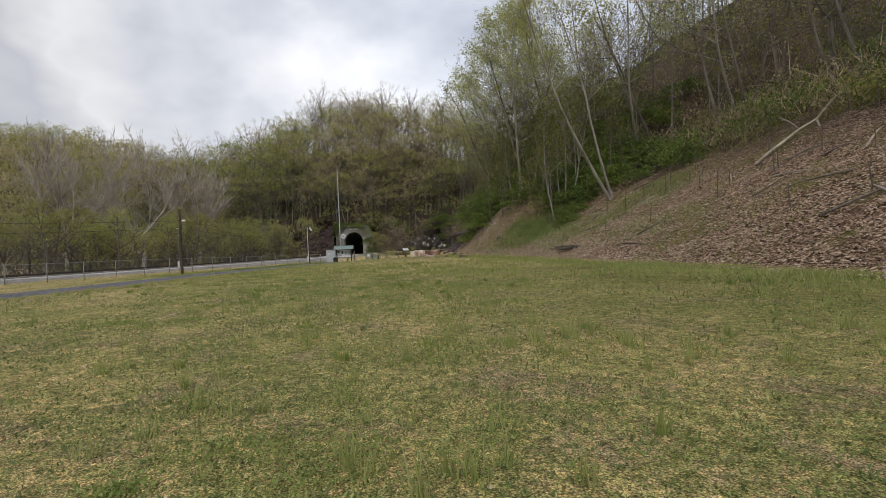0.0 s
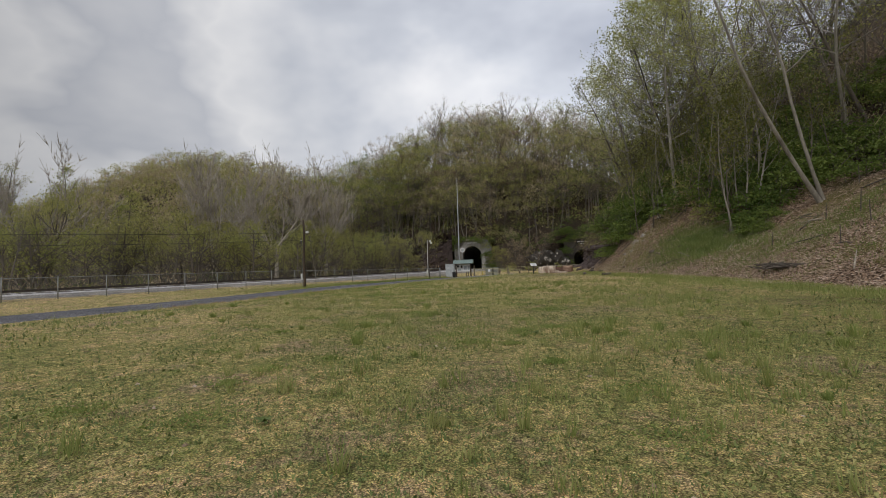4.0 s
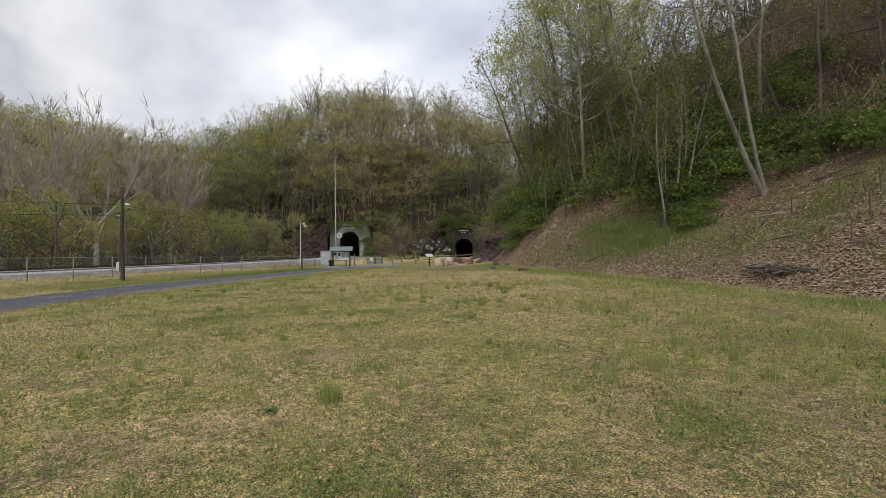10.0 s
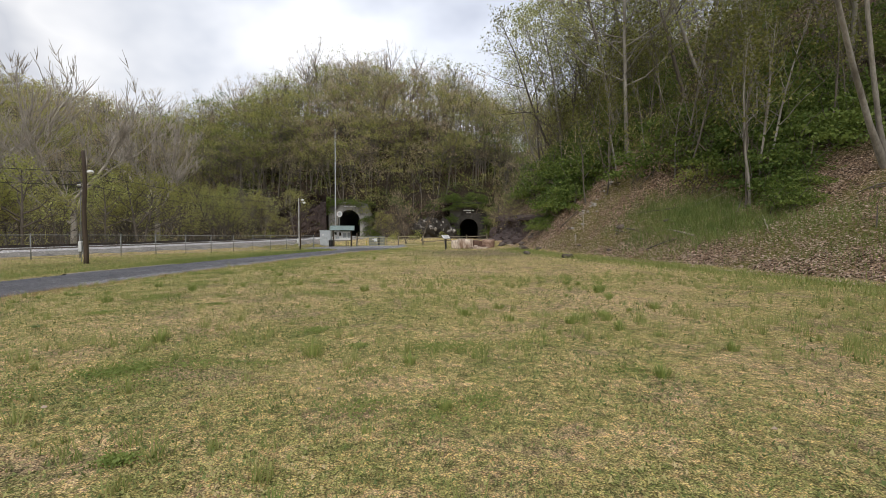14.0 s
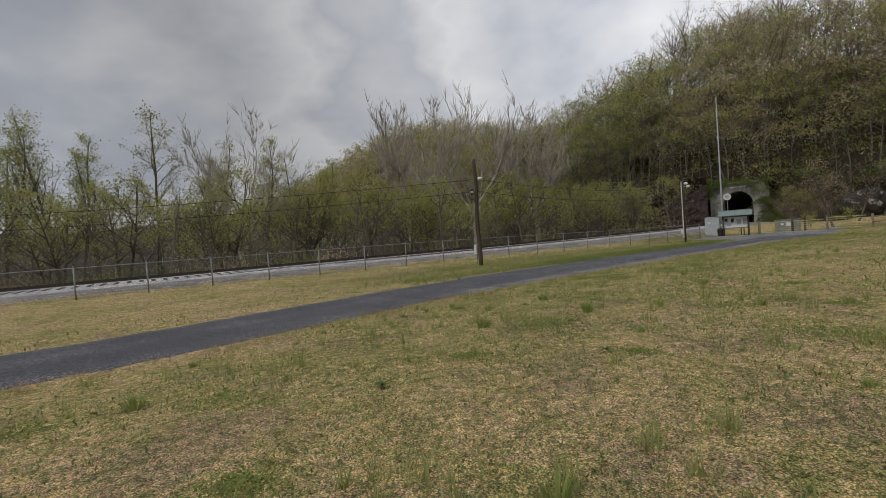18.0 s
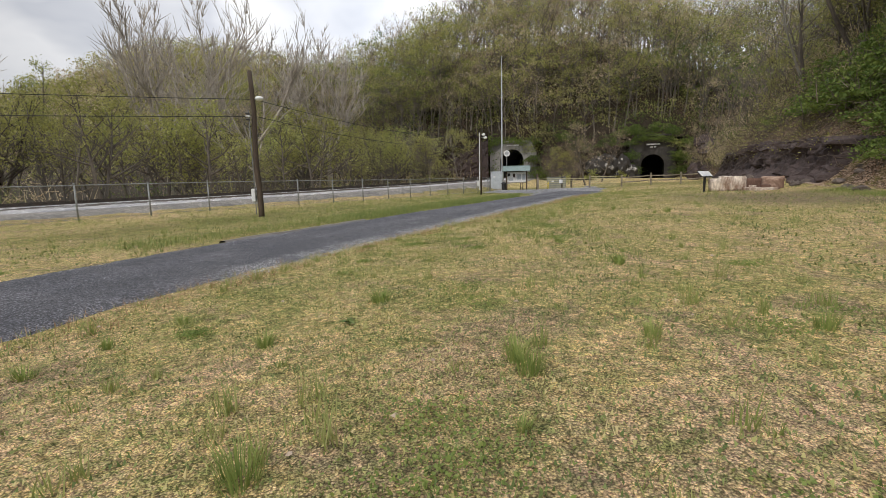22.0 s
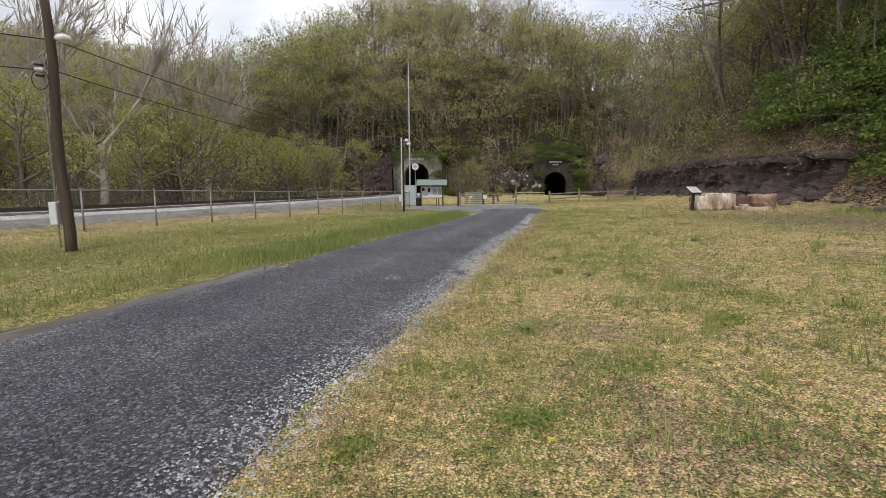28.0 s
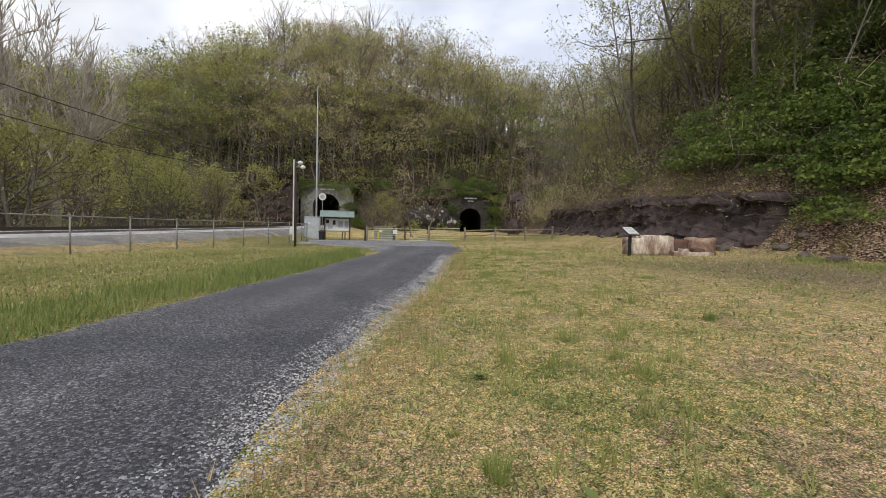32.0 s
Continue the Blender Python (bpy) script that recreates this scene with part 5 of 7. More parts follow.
def grow(seed, h, r, limbs, low=0.35, reach=0.4, subs=4, twigs=3, lift=0.08, lean=(0, 0), stems=1, leaf_n=6, leaf_s=0.16, leaf_spread=0.4, sides=8, rise=0.5, thin=1.0, fork=0.16, chips=False):
    """One tree: its wood as tubes and its leaves."""
    rng = np.random.RandomState(seed)
    lines, ends = [], []
    for st in range(stems):
        way = np.array([lean[0] + rng.normal(0, 0.04) + (fork * (st - (stems - 1) / 2)), lean[1] + rng.normal(0, 0.04), 1.0])
        hh = h * (1 - 0.12 * st)
        trunk, _ = bend(rng, (0.22 * st, 0.1 * st, -0.35), way / np.linalg.norm(way), hh, 9, 0.045, 0.01)
        rad = r * (1 - 0.12 * st) * np.linspace(1, 0.13, 10) ** 0.85
        rad[0] *= 1.35
        lines.append((trunk, rad, sides))
        for b in range(limbs):
            f = low + (0.97 - low) * (b + rng.uniform(0, 1)) / limbs
            k = f * 9
            i = min(int(k), 8)
            p = trunk[i] + (trunk[i + 1] - trunk[i]) * (k - i)
            ang = b * 2.4 + rng.uniform(-0.5, 0.5)
            el = rise * rng.uniform(0.6, 1.3) + 0.45 * f
            w = np.array([math.cos(ang) * math.cos(el), math.sin(ang) * math.cos(el), math.sin(el)])
            ln = h * reach * (1.12 - f) * rng.uniform(0.7, 1.25) + 0.5
            br = max(0.012, rad[i] * 0.48 * thin)
            limb, lw = bend(rng, p, w, ln, 5, 0.13, lift)
            lines.append((limb, br * np.linspace(1, 0.28, 6), 4))
            for s in range(subs):
                g = rng.uniform(0.3, 1.0)
                j = min(int(g * 5), 4)
                q = limb[j] + (limb[j + 1] - limb[j]) * (g * 5 - j)
                w2 = (limb[j + 1] - limb[j]) / (np.linalg.norm(limb[j + 1] - limb[j]) + 1e-9) + rng.normal(0, 0.55, 3)
                w2[2] += 0.25
                sub, sw = bend(rng, q, w2 / np.linalg.norm(w2), ln * rng.uniform(0.3, 0.6), 3, 0.16, lift)
                lines.append((sub, br * 0.4 * np.linspace(1, 0.35, 4), 3))
                for t in range(twigs):
                    g2 = rng.randint(1, 4)
                    w3 = sw + rng.normal(0, 0.6, 3)
                    w3[2] += 0.2
                    tw, _ = bend(rng, sub[g2], w3 / np.linalg.norm(w3), ln * rng.uniform(0.14, 0.34), 1, 0.2, lift)
                    lines.append((tw, br * np.array([0.2, 0.08]), 3))
                    ends += [(tw[0] + tw[1]) / 2, tw[1]]
                ends.append(sub[-1])
    v, q = tubes(lines)
    ends = np.array(ends)
    if leaf_n > 0:
        c = np.repeat(ends, leaf_n, axis=0) if leaf_n >= 1 else ends[rng.rand(len(ends)) < leaf_n]
        c = c + rng.normal(0, leaf_spread, c.shape)
        lv, lq = leaf_chips(rng, c, leaf_s) if chips else leaf_cards(rng, c, leaf_s)
    else:
        lv, lq = np.zeros((0, 3)), np.zeros((0, 4), int)
    return v, q, lv, lq


def bush_arrays(seed, w, h, n, leaf, stems=7):
    rng = np.random.RandomState(seed)
    lines, c = [], []
    for k in range(stems):
        a = rng.uniform(0, 6.28)
        pts, _ = bend(rng, (rng.normal(0, 0.15 * w), rng.normal(0, 0.15 * w), -0.2), (math.cos(a) * 0.5, math.sin(a) * 0.5, 1), h * rng.uniform(0.7, 1.05), 4, 0.15, 0.0)
        lines.append((pts, 0.03 * np.linspace(1, 0.25, 5), 4))
    clumps = rng.randint(18, 24)
    for k in range(clumps):
        a, rr = rng.uniform(0, 6.28), math.sqrt(rng.uniform(0, 1)) * w * 0.5
        zz = h * (0.15 + 0.8 * rng.uniform(0, 1) * (1 - (rr / (0.62 * w)) ** 2))
        m = n // clumps
        spray = rng.normal(0, 1, (m, 3)) * [w * 0.13, w * 0.13, h * 0.035]
        spray[:, 2] -= 0.35 * np.hypot(spray[:, 0], spray[:, 1])
        c.append(np.array([rr * math.cos(a), rr * math.sin(a), zz]) + spray)
    c = np.concatenate(c)
    c[:, 2] = np.abs(c[:, 2])
    v, q = tubes(lines)
    lv, lq = leaf_cards(rng, c, leaf, 0.6)
    return v, q, lv, lq


class Kind:
    """A kind of plant: its meshes, ready to be set out."""
    def __init__(self, name, arrays, bark, leaf, label, category, wood_name="trunk", crown_name="crown", stem_faces=0):
        v, q, lv, lq = arrays
        self.name, self.label, self.category, self.wn, self.cn = name, label, category, wood_name, crown_name
        self.wood = raw_mesh(name + "_wood", v, quads=q[:stem_faces] if stem_faces else q, mats=[bark], smooth=True)
        self.crown = raw_mesh(name + "_branches", v, quads=q[stem_faces:], mats=[bark], smooth=True) if stem_faces else None
        if len(lv):
            self.crown = raw_mesh(name + "_leaves", lv, tris=lq if lq.shape[1] == 3 else None, quads=lq if lq.shape[1] == 4 else None, mats=[leaf])

    def put(self, x, y, turn, size=1.0, group="", z=None, label="", tilt=(0, 0)):
        root = new(self.name)
        root.matrix_basis = pose(x, y, ground_at(x, y) - 0.05 if z is None else z, tilt[0], tilt[1], turn) @ Matrix.Diagonal((size, size, size, 1))
        tagged(root, label or self.label, self.category, group)
        a = new(self.wn, self.wood)
        a.parent = root
        if self.crown:
            b = new(self.cn, self.crown)
            b.parent = root
        return root


rng = np.random.RandomState(11)
slope_tree = [Kind("hillside_tree", grow(20 + k, 15 + k, 0.15, 14, 0.34, 0.4, 4, 3, leaf_n=3, leaf_s=0.21, leaf_spread=0.22, rise=0.36, lift=0.05, chips=True, lean=(-0.08, 0)), M["bark_wood"] if k == 0 else M["bark"], M["leaf_shaded"] if k % 2 else M["leaf_olive"], "tall slender tree with sparse spring leaves on the slope", "tree") for k in range(4)]
bare_tree = [Kind("bare_tree", grow(40 + k, 11 + k, 0.15, 16, 0.28, 0.34, 6, 6, leaf_n=0, rise=0.75, lift=0.1), M["bark_wood"], M["leaf_brown"], "grey-barked tree still bare of leaves", "tree") for k in range(3)]
leafy_tree = [Kind("leafy_tree", grow(60 + k, 8.5 + k, 0.17, 12, 0.3, 0.5, 4, 3, leaf_n=4, leaf_s=0.23, leaf_spread=0.24, rise=0.35, chips=True, thin=1.5, stems=1 + k % 2, fork=0.3), M["bark"], M[("leaf_spring", "leaf_olive", "leaf_fresh", "leaf_olive")[k]], "small tree in fresh yellow-green leaf beside the railway", "tree") for k in range(4)]
shrub = [Kind("shrub", bush_arrays(80 + k, 3.0, 2.3, 1250, 0.155), M["bark"], M["leaf_green"], "dense dark green shrub on the slope", "shrub", "stem", "foliage") for k in range(3)]
thicket = [Kind("shrub", bush_arrays(90 + k, 2.8, 2.6, 700, 0.145), M["bark"], M["leaf_spring"], "yellow-green shrub in young leaf", "shrub", "stem", "foliage") for k in range(2)]

# two marked trees on the slope, pale and leaning
big_a = Kind("slope_tree", grow(7, 20, 0.17, 24, 0.26, 0.5, 7, 5, lean=(-0.12, 0.0), leaf_n=7, leaf_s=0.15, leaf_spread=0.2, rise=0.34, sides=10, lift=0.04), M["bark_pale"], M["leaf_fresh"], "tall pale-barked tree with airy yellow-green crown on the slope", "tree")
big_b = Kind("forked_tree", grow(9, 22, 0.125, 13, 0.42, 0.34, 5, 4, lean=(-0.42, 0.0), fork=0.27, leaf_n=2, leaf_s=0.15, leaf_spread=0.2, stems=2, rise=0.4, sides=10), M["bark_pale"], M["leaf_spring"], "leaning double-trunked pale tree on the slope", "tree")
airy = [Kind("slope_tree", grow(71 + k, 17 + k, 0.14, 20, 0.3, 0.45, 6, 4, lean=(-0.26, 0.0), leaf_n=(4, 3)[k], leaf_s=0.16, leaf_spread=0.22, rise=0.34, sides=8, lift=0.04), M["bark_pale"], M["leaf_fresh"], "tall pale-barked tree with airy yellow-green crown on the slope", "tree") for k in range(2)]
big_a.put(23.3, 49.6, 0)
for k, (x, y, sz) in enumerate(((25.6, 53.5, 1.0), (28.5, 47.5, 1.05), (24.8, 60.5, 0.95), (31.0, 39.5, 1.0), (29.0, 55.0, 1.1), (33.0, 30.0, 0.9), (28.0, 66.0, 1.0), (31.5, 62.0, 1.05), (34.0, 70.0, 1.0), (30.5, 75.0, 0.9), (36.0, 65.0, 1.1), (33.0, 57.0, 1.0))):
    airy[k % 2].put(x, y, (0, -25, 20, 30, -15)[k % 5], sz)
big_b.put(23.2, 33.0, 0)


def toe_x(y):
    return float(np.interp(y, TOE_Y, TOE_X))


# thick shrubs and saplings between the two marked trees
for k in range(54):
    y = rng.uniform(36.5, 46.5)
    x = toe_x(y) + 7.0 + 8.5 * rng.uniform(0, 1)
    if (x - 23.2) ** 2 + (y - 33.0) ** 2 < 12:
        continue
    shrub[k % 3].put(x, y, rng.uniform(0, 360), rng.uniform(0.7, 1.25), "shrubs on the slope")
sapling = [Kind("sapling", grow(170 + k, 7.5, 0.06, 10, 0.3, 0.3, 2, 3, leaf_n=3, leaf_s=0.17, leaf_spread=0.3, rise=0.7, chips=True), M["bark_pale"] if k else M["bark"], M["leaf_shaded"], "thin young tree on the slope", "tree") for k in range(2)]
for k in range(60):
    y = rng.uniform(36, 60)
    sapling[k % 2].put(toe_x(y) + 3.5 + 14 * rng.uniform(0, 1), y, rng.uniform(0, 360), rng.uniform(0.6, 1.25), "saplings on the slope", tilt=(rng.normal(0, 5), rng.normal(-6, 6)))

# trees on the slope beside the field
spots = []
for k in range(3000):
    y = rng.uniform(4, 100)
    d = 5 + 46 * rng.uniform(0, 1) ** 1.25
    if y < 30 and d < 12:
        continue
    if 52 < y < 88 and d < 5:
        continue
    if 24 < y < 36 and d < 13:
        continue
    if y > 30 and d < 7 and rng.rand() < 0.6:
        continue
    x = toe_x(y) + d
    if all((x - a) ** 2 + (y - b) ** 2 > 8.0 for a, b in spots) and (x - 23.3) ** 2 + (y - 49.6) ** 2 > 9 and (x - 23.2) ** 2 + (y - 33.0) ** 2 > 12:
        spots.append((x, y))
    if len(spots) >= 96:
        break
for i, (x, y) in enumerate(spots):
    kd = slope_tree[i % 4] if i % 5 else bare_tree[i % 3]
    kd.put(x, y, rng.uniform(0, 360), rng.uniform(0.75, 1.15), "trees on the slope", tilt=(rng.normal(0, 4), rng.normal(-8, 6)))

for k in range(16):
    x, y = (rng.uniform(19.6, 22.6), rng.uniform(34.2, 38)) if k < 9 else (rng.uniform(25.5, 30), rng.uniform(28, 34))
    shrub[k % 3].put(x, y, rng.uniform(0, 360), rng.uniform(0.4, 0.65) if k < 9 else rng.uniform(0.7, 1.2), "shrubs on the slope")
for k in range(44):
    y = rng.uniform(0, 37)
    x = toe_x(y) + 13.5 + 18 * rng.uniform(0, 1)
    if (x - 23.2) ** 2 + (y - 33.0) ** 2 < 9 or (x - 24) ** 2 + (y - 19) ** 2 < 9:
        continue
    kd = slope_tree[k % 4] if k % 3 else sapling[k % 2]
    kd.put(x, y, rng.uniform(0, 360), rng.uniform(0.7, 1.05), "trees on the slope", tilt=(rng.normal(0, 4), rng.normal(-9, 7)))

# shrubs on the lower slope
for k in range(84):
    y = rng.uniform(36, 100)
    near = 4.4 if y < 50 else (0.8 if y < 56 else (2.6 if y < 88 else 1.5))
    d = near + 20 * rng.uniform(0, 1) ** 1.3
    if y > 61 and d < 10 and k % 4:
        continue
    kd = shrub[k % 3] if k % 9 else thicket[k % 2]
    kd.put(toe_x(y) + d, y, rng.uniform(0, 360), rng.uniform(0.7, 1.35), "shrubs on the slope")
for k in range(96):
    y = rng.uniform(50, 62)
    d = (1.2 if y < 54.5 else 2.8) + 13 * rng.uniform(0, 1) ** 1.1
    shrub[k % 3].put(toe_x(y) + d, y, rng.uniform(0, 360), rng.uniform(0.5, 0.8) if d < 2.5 else rng.uniform(0.7, 1.25), "shrubs on the slope")
for k in range(40):
    y, d = rng.uniform(60, 96), rng.uniform(7, 25)
    leafy_tree[k % 4].put(toe_x(y) + d, y, rng.uniform(0, 360), rng.uniform(0.55, 1.0), "trees on the slope", label="small olive-green tree in young leaf on the steep slope")
for k in range(44):
    y = rng.uniform(2, 34)
    kd = shrub[k % 3] if k % 2 else thicket[k % 2]
    kd.put(toe_x(y) + rng.uniform(12, 34), y, rng.uniform(0, 360), rng.uniform(0.6, 1.0), "shrubs on the slope")

# woods beyond the railway
t_line = smooth_line(TRACK, 1.0)
tt = np.gradient(t_line, axis=0)
tt /= np.linalg.norm(tt, axis=1)[:, None]
keep = [i for i in range(len(t_line)) if -5 < t_line[i][1] < 128]
for k in range(125):
    i = keep[int(rng.uniform(0, len(keep)))]
    off = 7.0 + 17 * rng.uniform(0, 1) ** 1.4
    p = t_line[i] + np.array([-tt[i][1], tt[i][0]]) * off
    if k % 6 == 0:
        kd, sz = bare_tree[k % 3], rng.uniform(0.6, 1.05)
    elif k % 7 == 0:
        kd, sz = thicket[k % 2], rng.uniform(0.8, 1.4)
    else:
        kd, sz = leafy_tree[k % 4], rng.uniform(0.65, 1.15)
    if 56 < p[1] < 106:
        sz *= 0.92
    kd.put(p[0], p[1], rng.uniform(0, 360), sz, "trees beyond the railway")

# marked bare sycamores behind the line
def vase_tree(seed, h, stems):
    """A bare tree whose short trunk opens into spreading, rising limbs."""
    rs = np.random.RandomState(seed)
    trunk, _ = bend(rs, (0, 0, -0.4), (0.03, 0, 1), 0.36 * h, 5, 0.05, 0.02)
    lines = [(trunk, 0.28 * np.linspace(1.25, 0.8, 6), 8)]
    for m in range(stems):
        az, el = m * 2.4 + rs.uniform(-0.3, 0.3), rs.uniform(0.85, 1.3)
        w = (math.cos(az) * math.cos(el), math.sin(az) * math.cos(el), math.sin(el))
        main, _ = bend(rs, trunk[3 + m % 3] * [1, 1, 0.97], w, h * rs.uniform(0.54, 0.7), 8, 0.12, 0.05)
        girth = 0.135 * rs.uniform(0.7, 1.1)
        lines.append((main, girth * np.linspace(1, 0.16, 9), 5))
        for b in range(13):
            g = rs.uniform(0.25, 0.99) * 8
            j = min(int(g), 7)
            p = main[j] + (main[j + 1] - main[j]) * (g - j)
            w2 = (main[j + 1] - main[j]) / np.linalg.norm(main[j + 1] - main[j]) + rs.normal(0, 0.42, 3)
            ln = h * rs.uniform(0.14, 0.26) * (1.15 - 0.06 * g)
            sub, sw = bend(rs, p, w2 / np.linalg.norm(w2), ln, 4, 0.1, 0.09)
            lines.append((sub, girth * 0.38 * (1 - 0.07 * g) * np.linspace(1, 0.25, 5), 4))
            for t in range(11):
                k = rs.randint(1, 5)
                w3 = sw + rs.normal(0, 0.38, 3) + [0, 0, 0.35]
                tw, _ = bend(rs, sub[k], w3 / np.linalg.norm(w3), ln * rs.uniform(0.25, 0.55), 2, 0.12, 0.1)
                lines.append((tw, np.array([0.03, 0.024, 0.012]), 3))
    v, q = tubes(lines)
    return v, q, np.zeros((0, 3)), np.zeros((0, 4), int)


sycamore = [Kind("sycamore", vase_tree(153 + k, 18.5, (9, 7)[k]), M["bark_white"], M["leaf_brown"], "tall white-barked sycamore bare of leaves", "tree", stem_faces=40) for k in range(2)]
for k, (x, y, sz) in enumerate(((-35.2, 84.7, 1.36), (-24.7, 83, 1.18), (-19.6, 97, 1.26), (-50, 68, 1.1))):
    sycamore[k % 2].put(x, y, 70 * k, sz, "bare sycamores")
valley_tree = [Kind("valley_tree", grow(190 + k, 21, 0.24, 18, 0.28, 0.26, 5, 4, leaf_n=3, leaf_s=0.23, leaf_spread=0.3, rise=0.6, lift=0.08, chips=True, stems=2 - k, fork=0.14), M["bark"], M["leaf_olive"] if k else M["leaf_spring"], "tall slender tree in thin new leaf beyond the railway", "tree") for k in range(2)]
for k, (x, y, sz) in enumerate(((-71, 52, 0.95), (-69.1, 56.8, 1.05), (-66.5, 60, 0.95), (-63.7, 66.2, 1.08), (-74, 47, 0.9), (-59.5, 71.8, 0.93), (-55.5, 76.5, 0.93), (-51.6, 80, 0.86), (-48.5, 82.8, 0.82), (-78, 60, 0.95), (-61, 76, 0.85))):
    valley_tree[k % 2].put(x, y, 50 * k, sz, "trees beyond the railway")
for x, y, s in ((-64, 58, 1.2), (-72, 50, 1.35), (-58, 70, 1.1), (-80, 62, 1.2)):
    leafy_tree[int(abs(x)) % 4].put(x, y, rng.uniform(0, 360), s * 1.2, "trees beyond the railway")

# leaning tree and bushes between the tunnels
big = Kind("leaning_tree", grow(33, 9.5, 0.16, 14, 0.25, 0.5, 5, 4, lean=(-0.25, -0.1), leaf_n=1, leaf_s=0.16, leaf_spread=0.3, rise=0.4), M["bark"], M["leaf_brown"], "dark leaning tree with bare tangled branches", "tree")
big.put(19.5, 107, 0)
big.put(23.5, 112, 130, 0.9)
leafy_tree[1].put(14.5, 104, 40, 0.62, "bushes by the tunnels")
for x, y, s in ((17.5, 112, 1.0), (26, 126, 1.2), (22, 131, 1.1), (34, 131, 0.8)):
    thicket[0].put(x, y, rng.uniform(0, 360), s, "bushes by the tunnels")
for x, y, s, z in ((33, 138, 1.4, 6.5), (38, 138, 1.4, 9.2), (45, 136.5, 1.5, 9.4), (36, 136.5, 1.3, 8.5), (39, 136.2, 1.2, 8.8), (47, 133.5, 1.4, 3.5), (27, 140.5, 1.5, 6.0), (24, 141, 1.4, 8.0), (45.5, 134, 1.3, 8.3), (48, 132, 1.2, 6.0), (42, 136, 1.0, 9.0), (17.6, 140.2, 1.6, -0.6), (19.5, 139.5, 1.5, -0.6), (16.8, 141.2, 1.2, 3.0), (37.8, 134.5, 1.2, 0.5), (37.5, 134.8, 1.2, 3.5), (46.4, 131.6, 1.3, 0.3), (46.6, 131.8, 1.2, 3.4), (6.0, 145.5, 1.3, 6.5), (8.5, 145, 1.2, 8.3), (13, 144.5, 1.1, 8.4), (17.5, 142.5, 1.3, 7.5), (21, 143, 1.4, 5.0)):
    shrub[1].put(x, y, rng.uniform(0, 360), s, "bushes by the tunnels", z=z)
for o, a, tops in ((PORTAL_1, AXIS_1, ((-4.6, 7.6, 1.0), (-2.9, 8.2, 0.9), (-1.2, 8.3, 0.8), (0.8, 8.2, 0.9), (2.6, 7.6, 1.1), (4.2, 6.0, 1.2), (5.0, 3.6, 1.2), (5.4, 1.2, 1.2), (-6.0, 5.6, 1.1))), (PORTAL_2, AXIS_2, ((-4.6, 7.0, 1.2), (-3.0, 7.9, 1.1), (-1.2, 8.2, 1.0), (0.8, 8.2, 1.0), (2.6, 7.8, 1.1), (4.4, 6.5, 1.2), (5.0, 3.5, 1.0)))):
    for k, (lat, z, s) in enumerate(tops):
        x, y = o.x + lat * a.y - 0.5 * a.x, o.y - lat * a.x - 0.5 * a.y
        kd = thicket[k % 2] if k == 5 else shrub[k % 3]
        kd.put(x, y, rng.uniform(0, 360), s, "bushes by the tunnels", z=o.z + z - 0.2, label="green bush overhanging the tunnel mouth")

# ---- far woods, joined ----
def slivers(rng, centres, length, width):
    """Far twigs, one thin triangle each, pointing up and out."""
    n = len(centres)
    w = rng.normal(0, 0.55, (n, 3)) + [0, 0, 0.75]
    w /= np.linalg.norm(w, axis=1)[:, None]
    side = np.cross(w, rng.normal(size=(n, 3)))
    side *= width / (np.linalg.norm(side, axis=1)[:, None] + 1e-9)
    tip = centres + w * (length * rng.uniform(0.6, 1.4, n))[:, None]
    v = np.stack([centres - side, centres + side, tip], 1)
    return v.reshape(-1, 3), np.arange(n * 3).reshape(n, 3)


def simple_tree(seed, h, leaves, leaf_s, twigs, wide=0.3, limbs=10, low=0.28, girth=0.13, pad=0.7, rise=0.8):
    """A far tree: trunk, rising limbs that fork, a pad of leaves on each bough and fine twigs."""
    rg = np.random.RandomState(seed)
    trunk, _ = bend(rg, (0, 0, -0.5), (rg.normal(0, 0.09), rg.normal(0, 0.09), 1), h, 4, 0.07, 0)
    lines, ends = [(trunk, girth * np.linspace(1, 0.2, 5), 4)], [trunk[4]]
    for b in range(limbs):
        f = low + (0.96 - low) * (b + rg.rand()) / limbs
        i = min(int(f * 4), 3)
        p = trunk[i] + (trunk[i + 1] - trunk[i]) * (f * 4 - i)
        a = b * 2.4 + rg.rand()
        w = np.array([math.cos(a), math.sin(a), rise * rg.uniform(0.5, 1.5)])
        ln = h * wide * (0.45 + 1.2 * math.sin(math.pi * (1.02 - f) ** 0.8)) * rg.uniform(0.75, 1.2)
        limb, lw = bend(rg, p, w / np.linalg.norm(w), ln, 2, 0.15, 0.1)
        lines.append((limb, girth * np.array([0.4, 0.26, 0.08]), 3))
        ends.append(limb[2])
        w2 = lw + rg.normal(0, 0.5, 3)
        fork, _ = bend(rg, limb[1], w2 / np.linalg.norm(w2), ln * 0.55, 1, 0.1, 0.1)
        lines.append((fork, girth * np.array([0.22, 0.06]), 3))
        ends.append(fork[1])
    ends = np.array(ends)
    v, q = tubes(lines)
    c = ends[rg.randint(0, len(ends), leaves)] + rg.normal(0, pad, (leaves, 3)) * [1, 1, 0.42]
    lv, lq = leaf_chips(rg, c, leaf_s)
    tv, tq = slivers(rg, ends[rg.randint(0, len(ends), twigs)] + rg.normal(0, 0.3, (twigs, 3)), 1.15, 0.022)
    return v, q, np.concatenate([lv, tv]), np.concatenate([lq, tq + len(lv)])


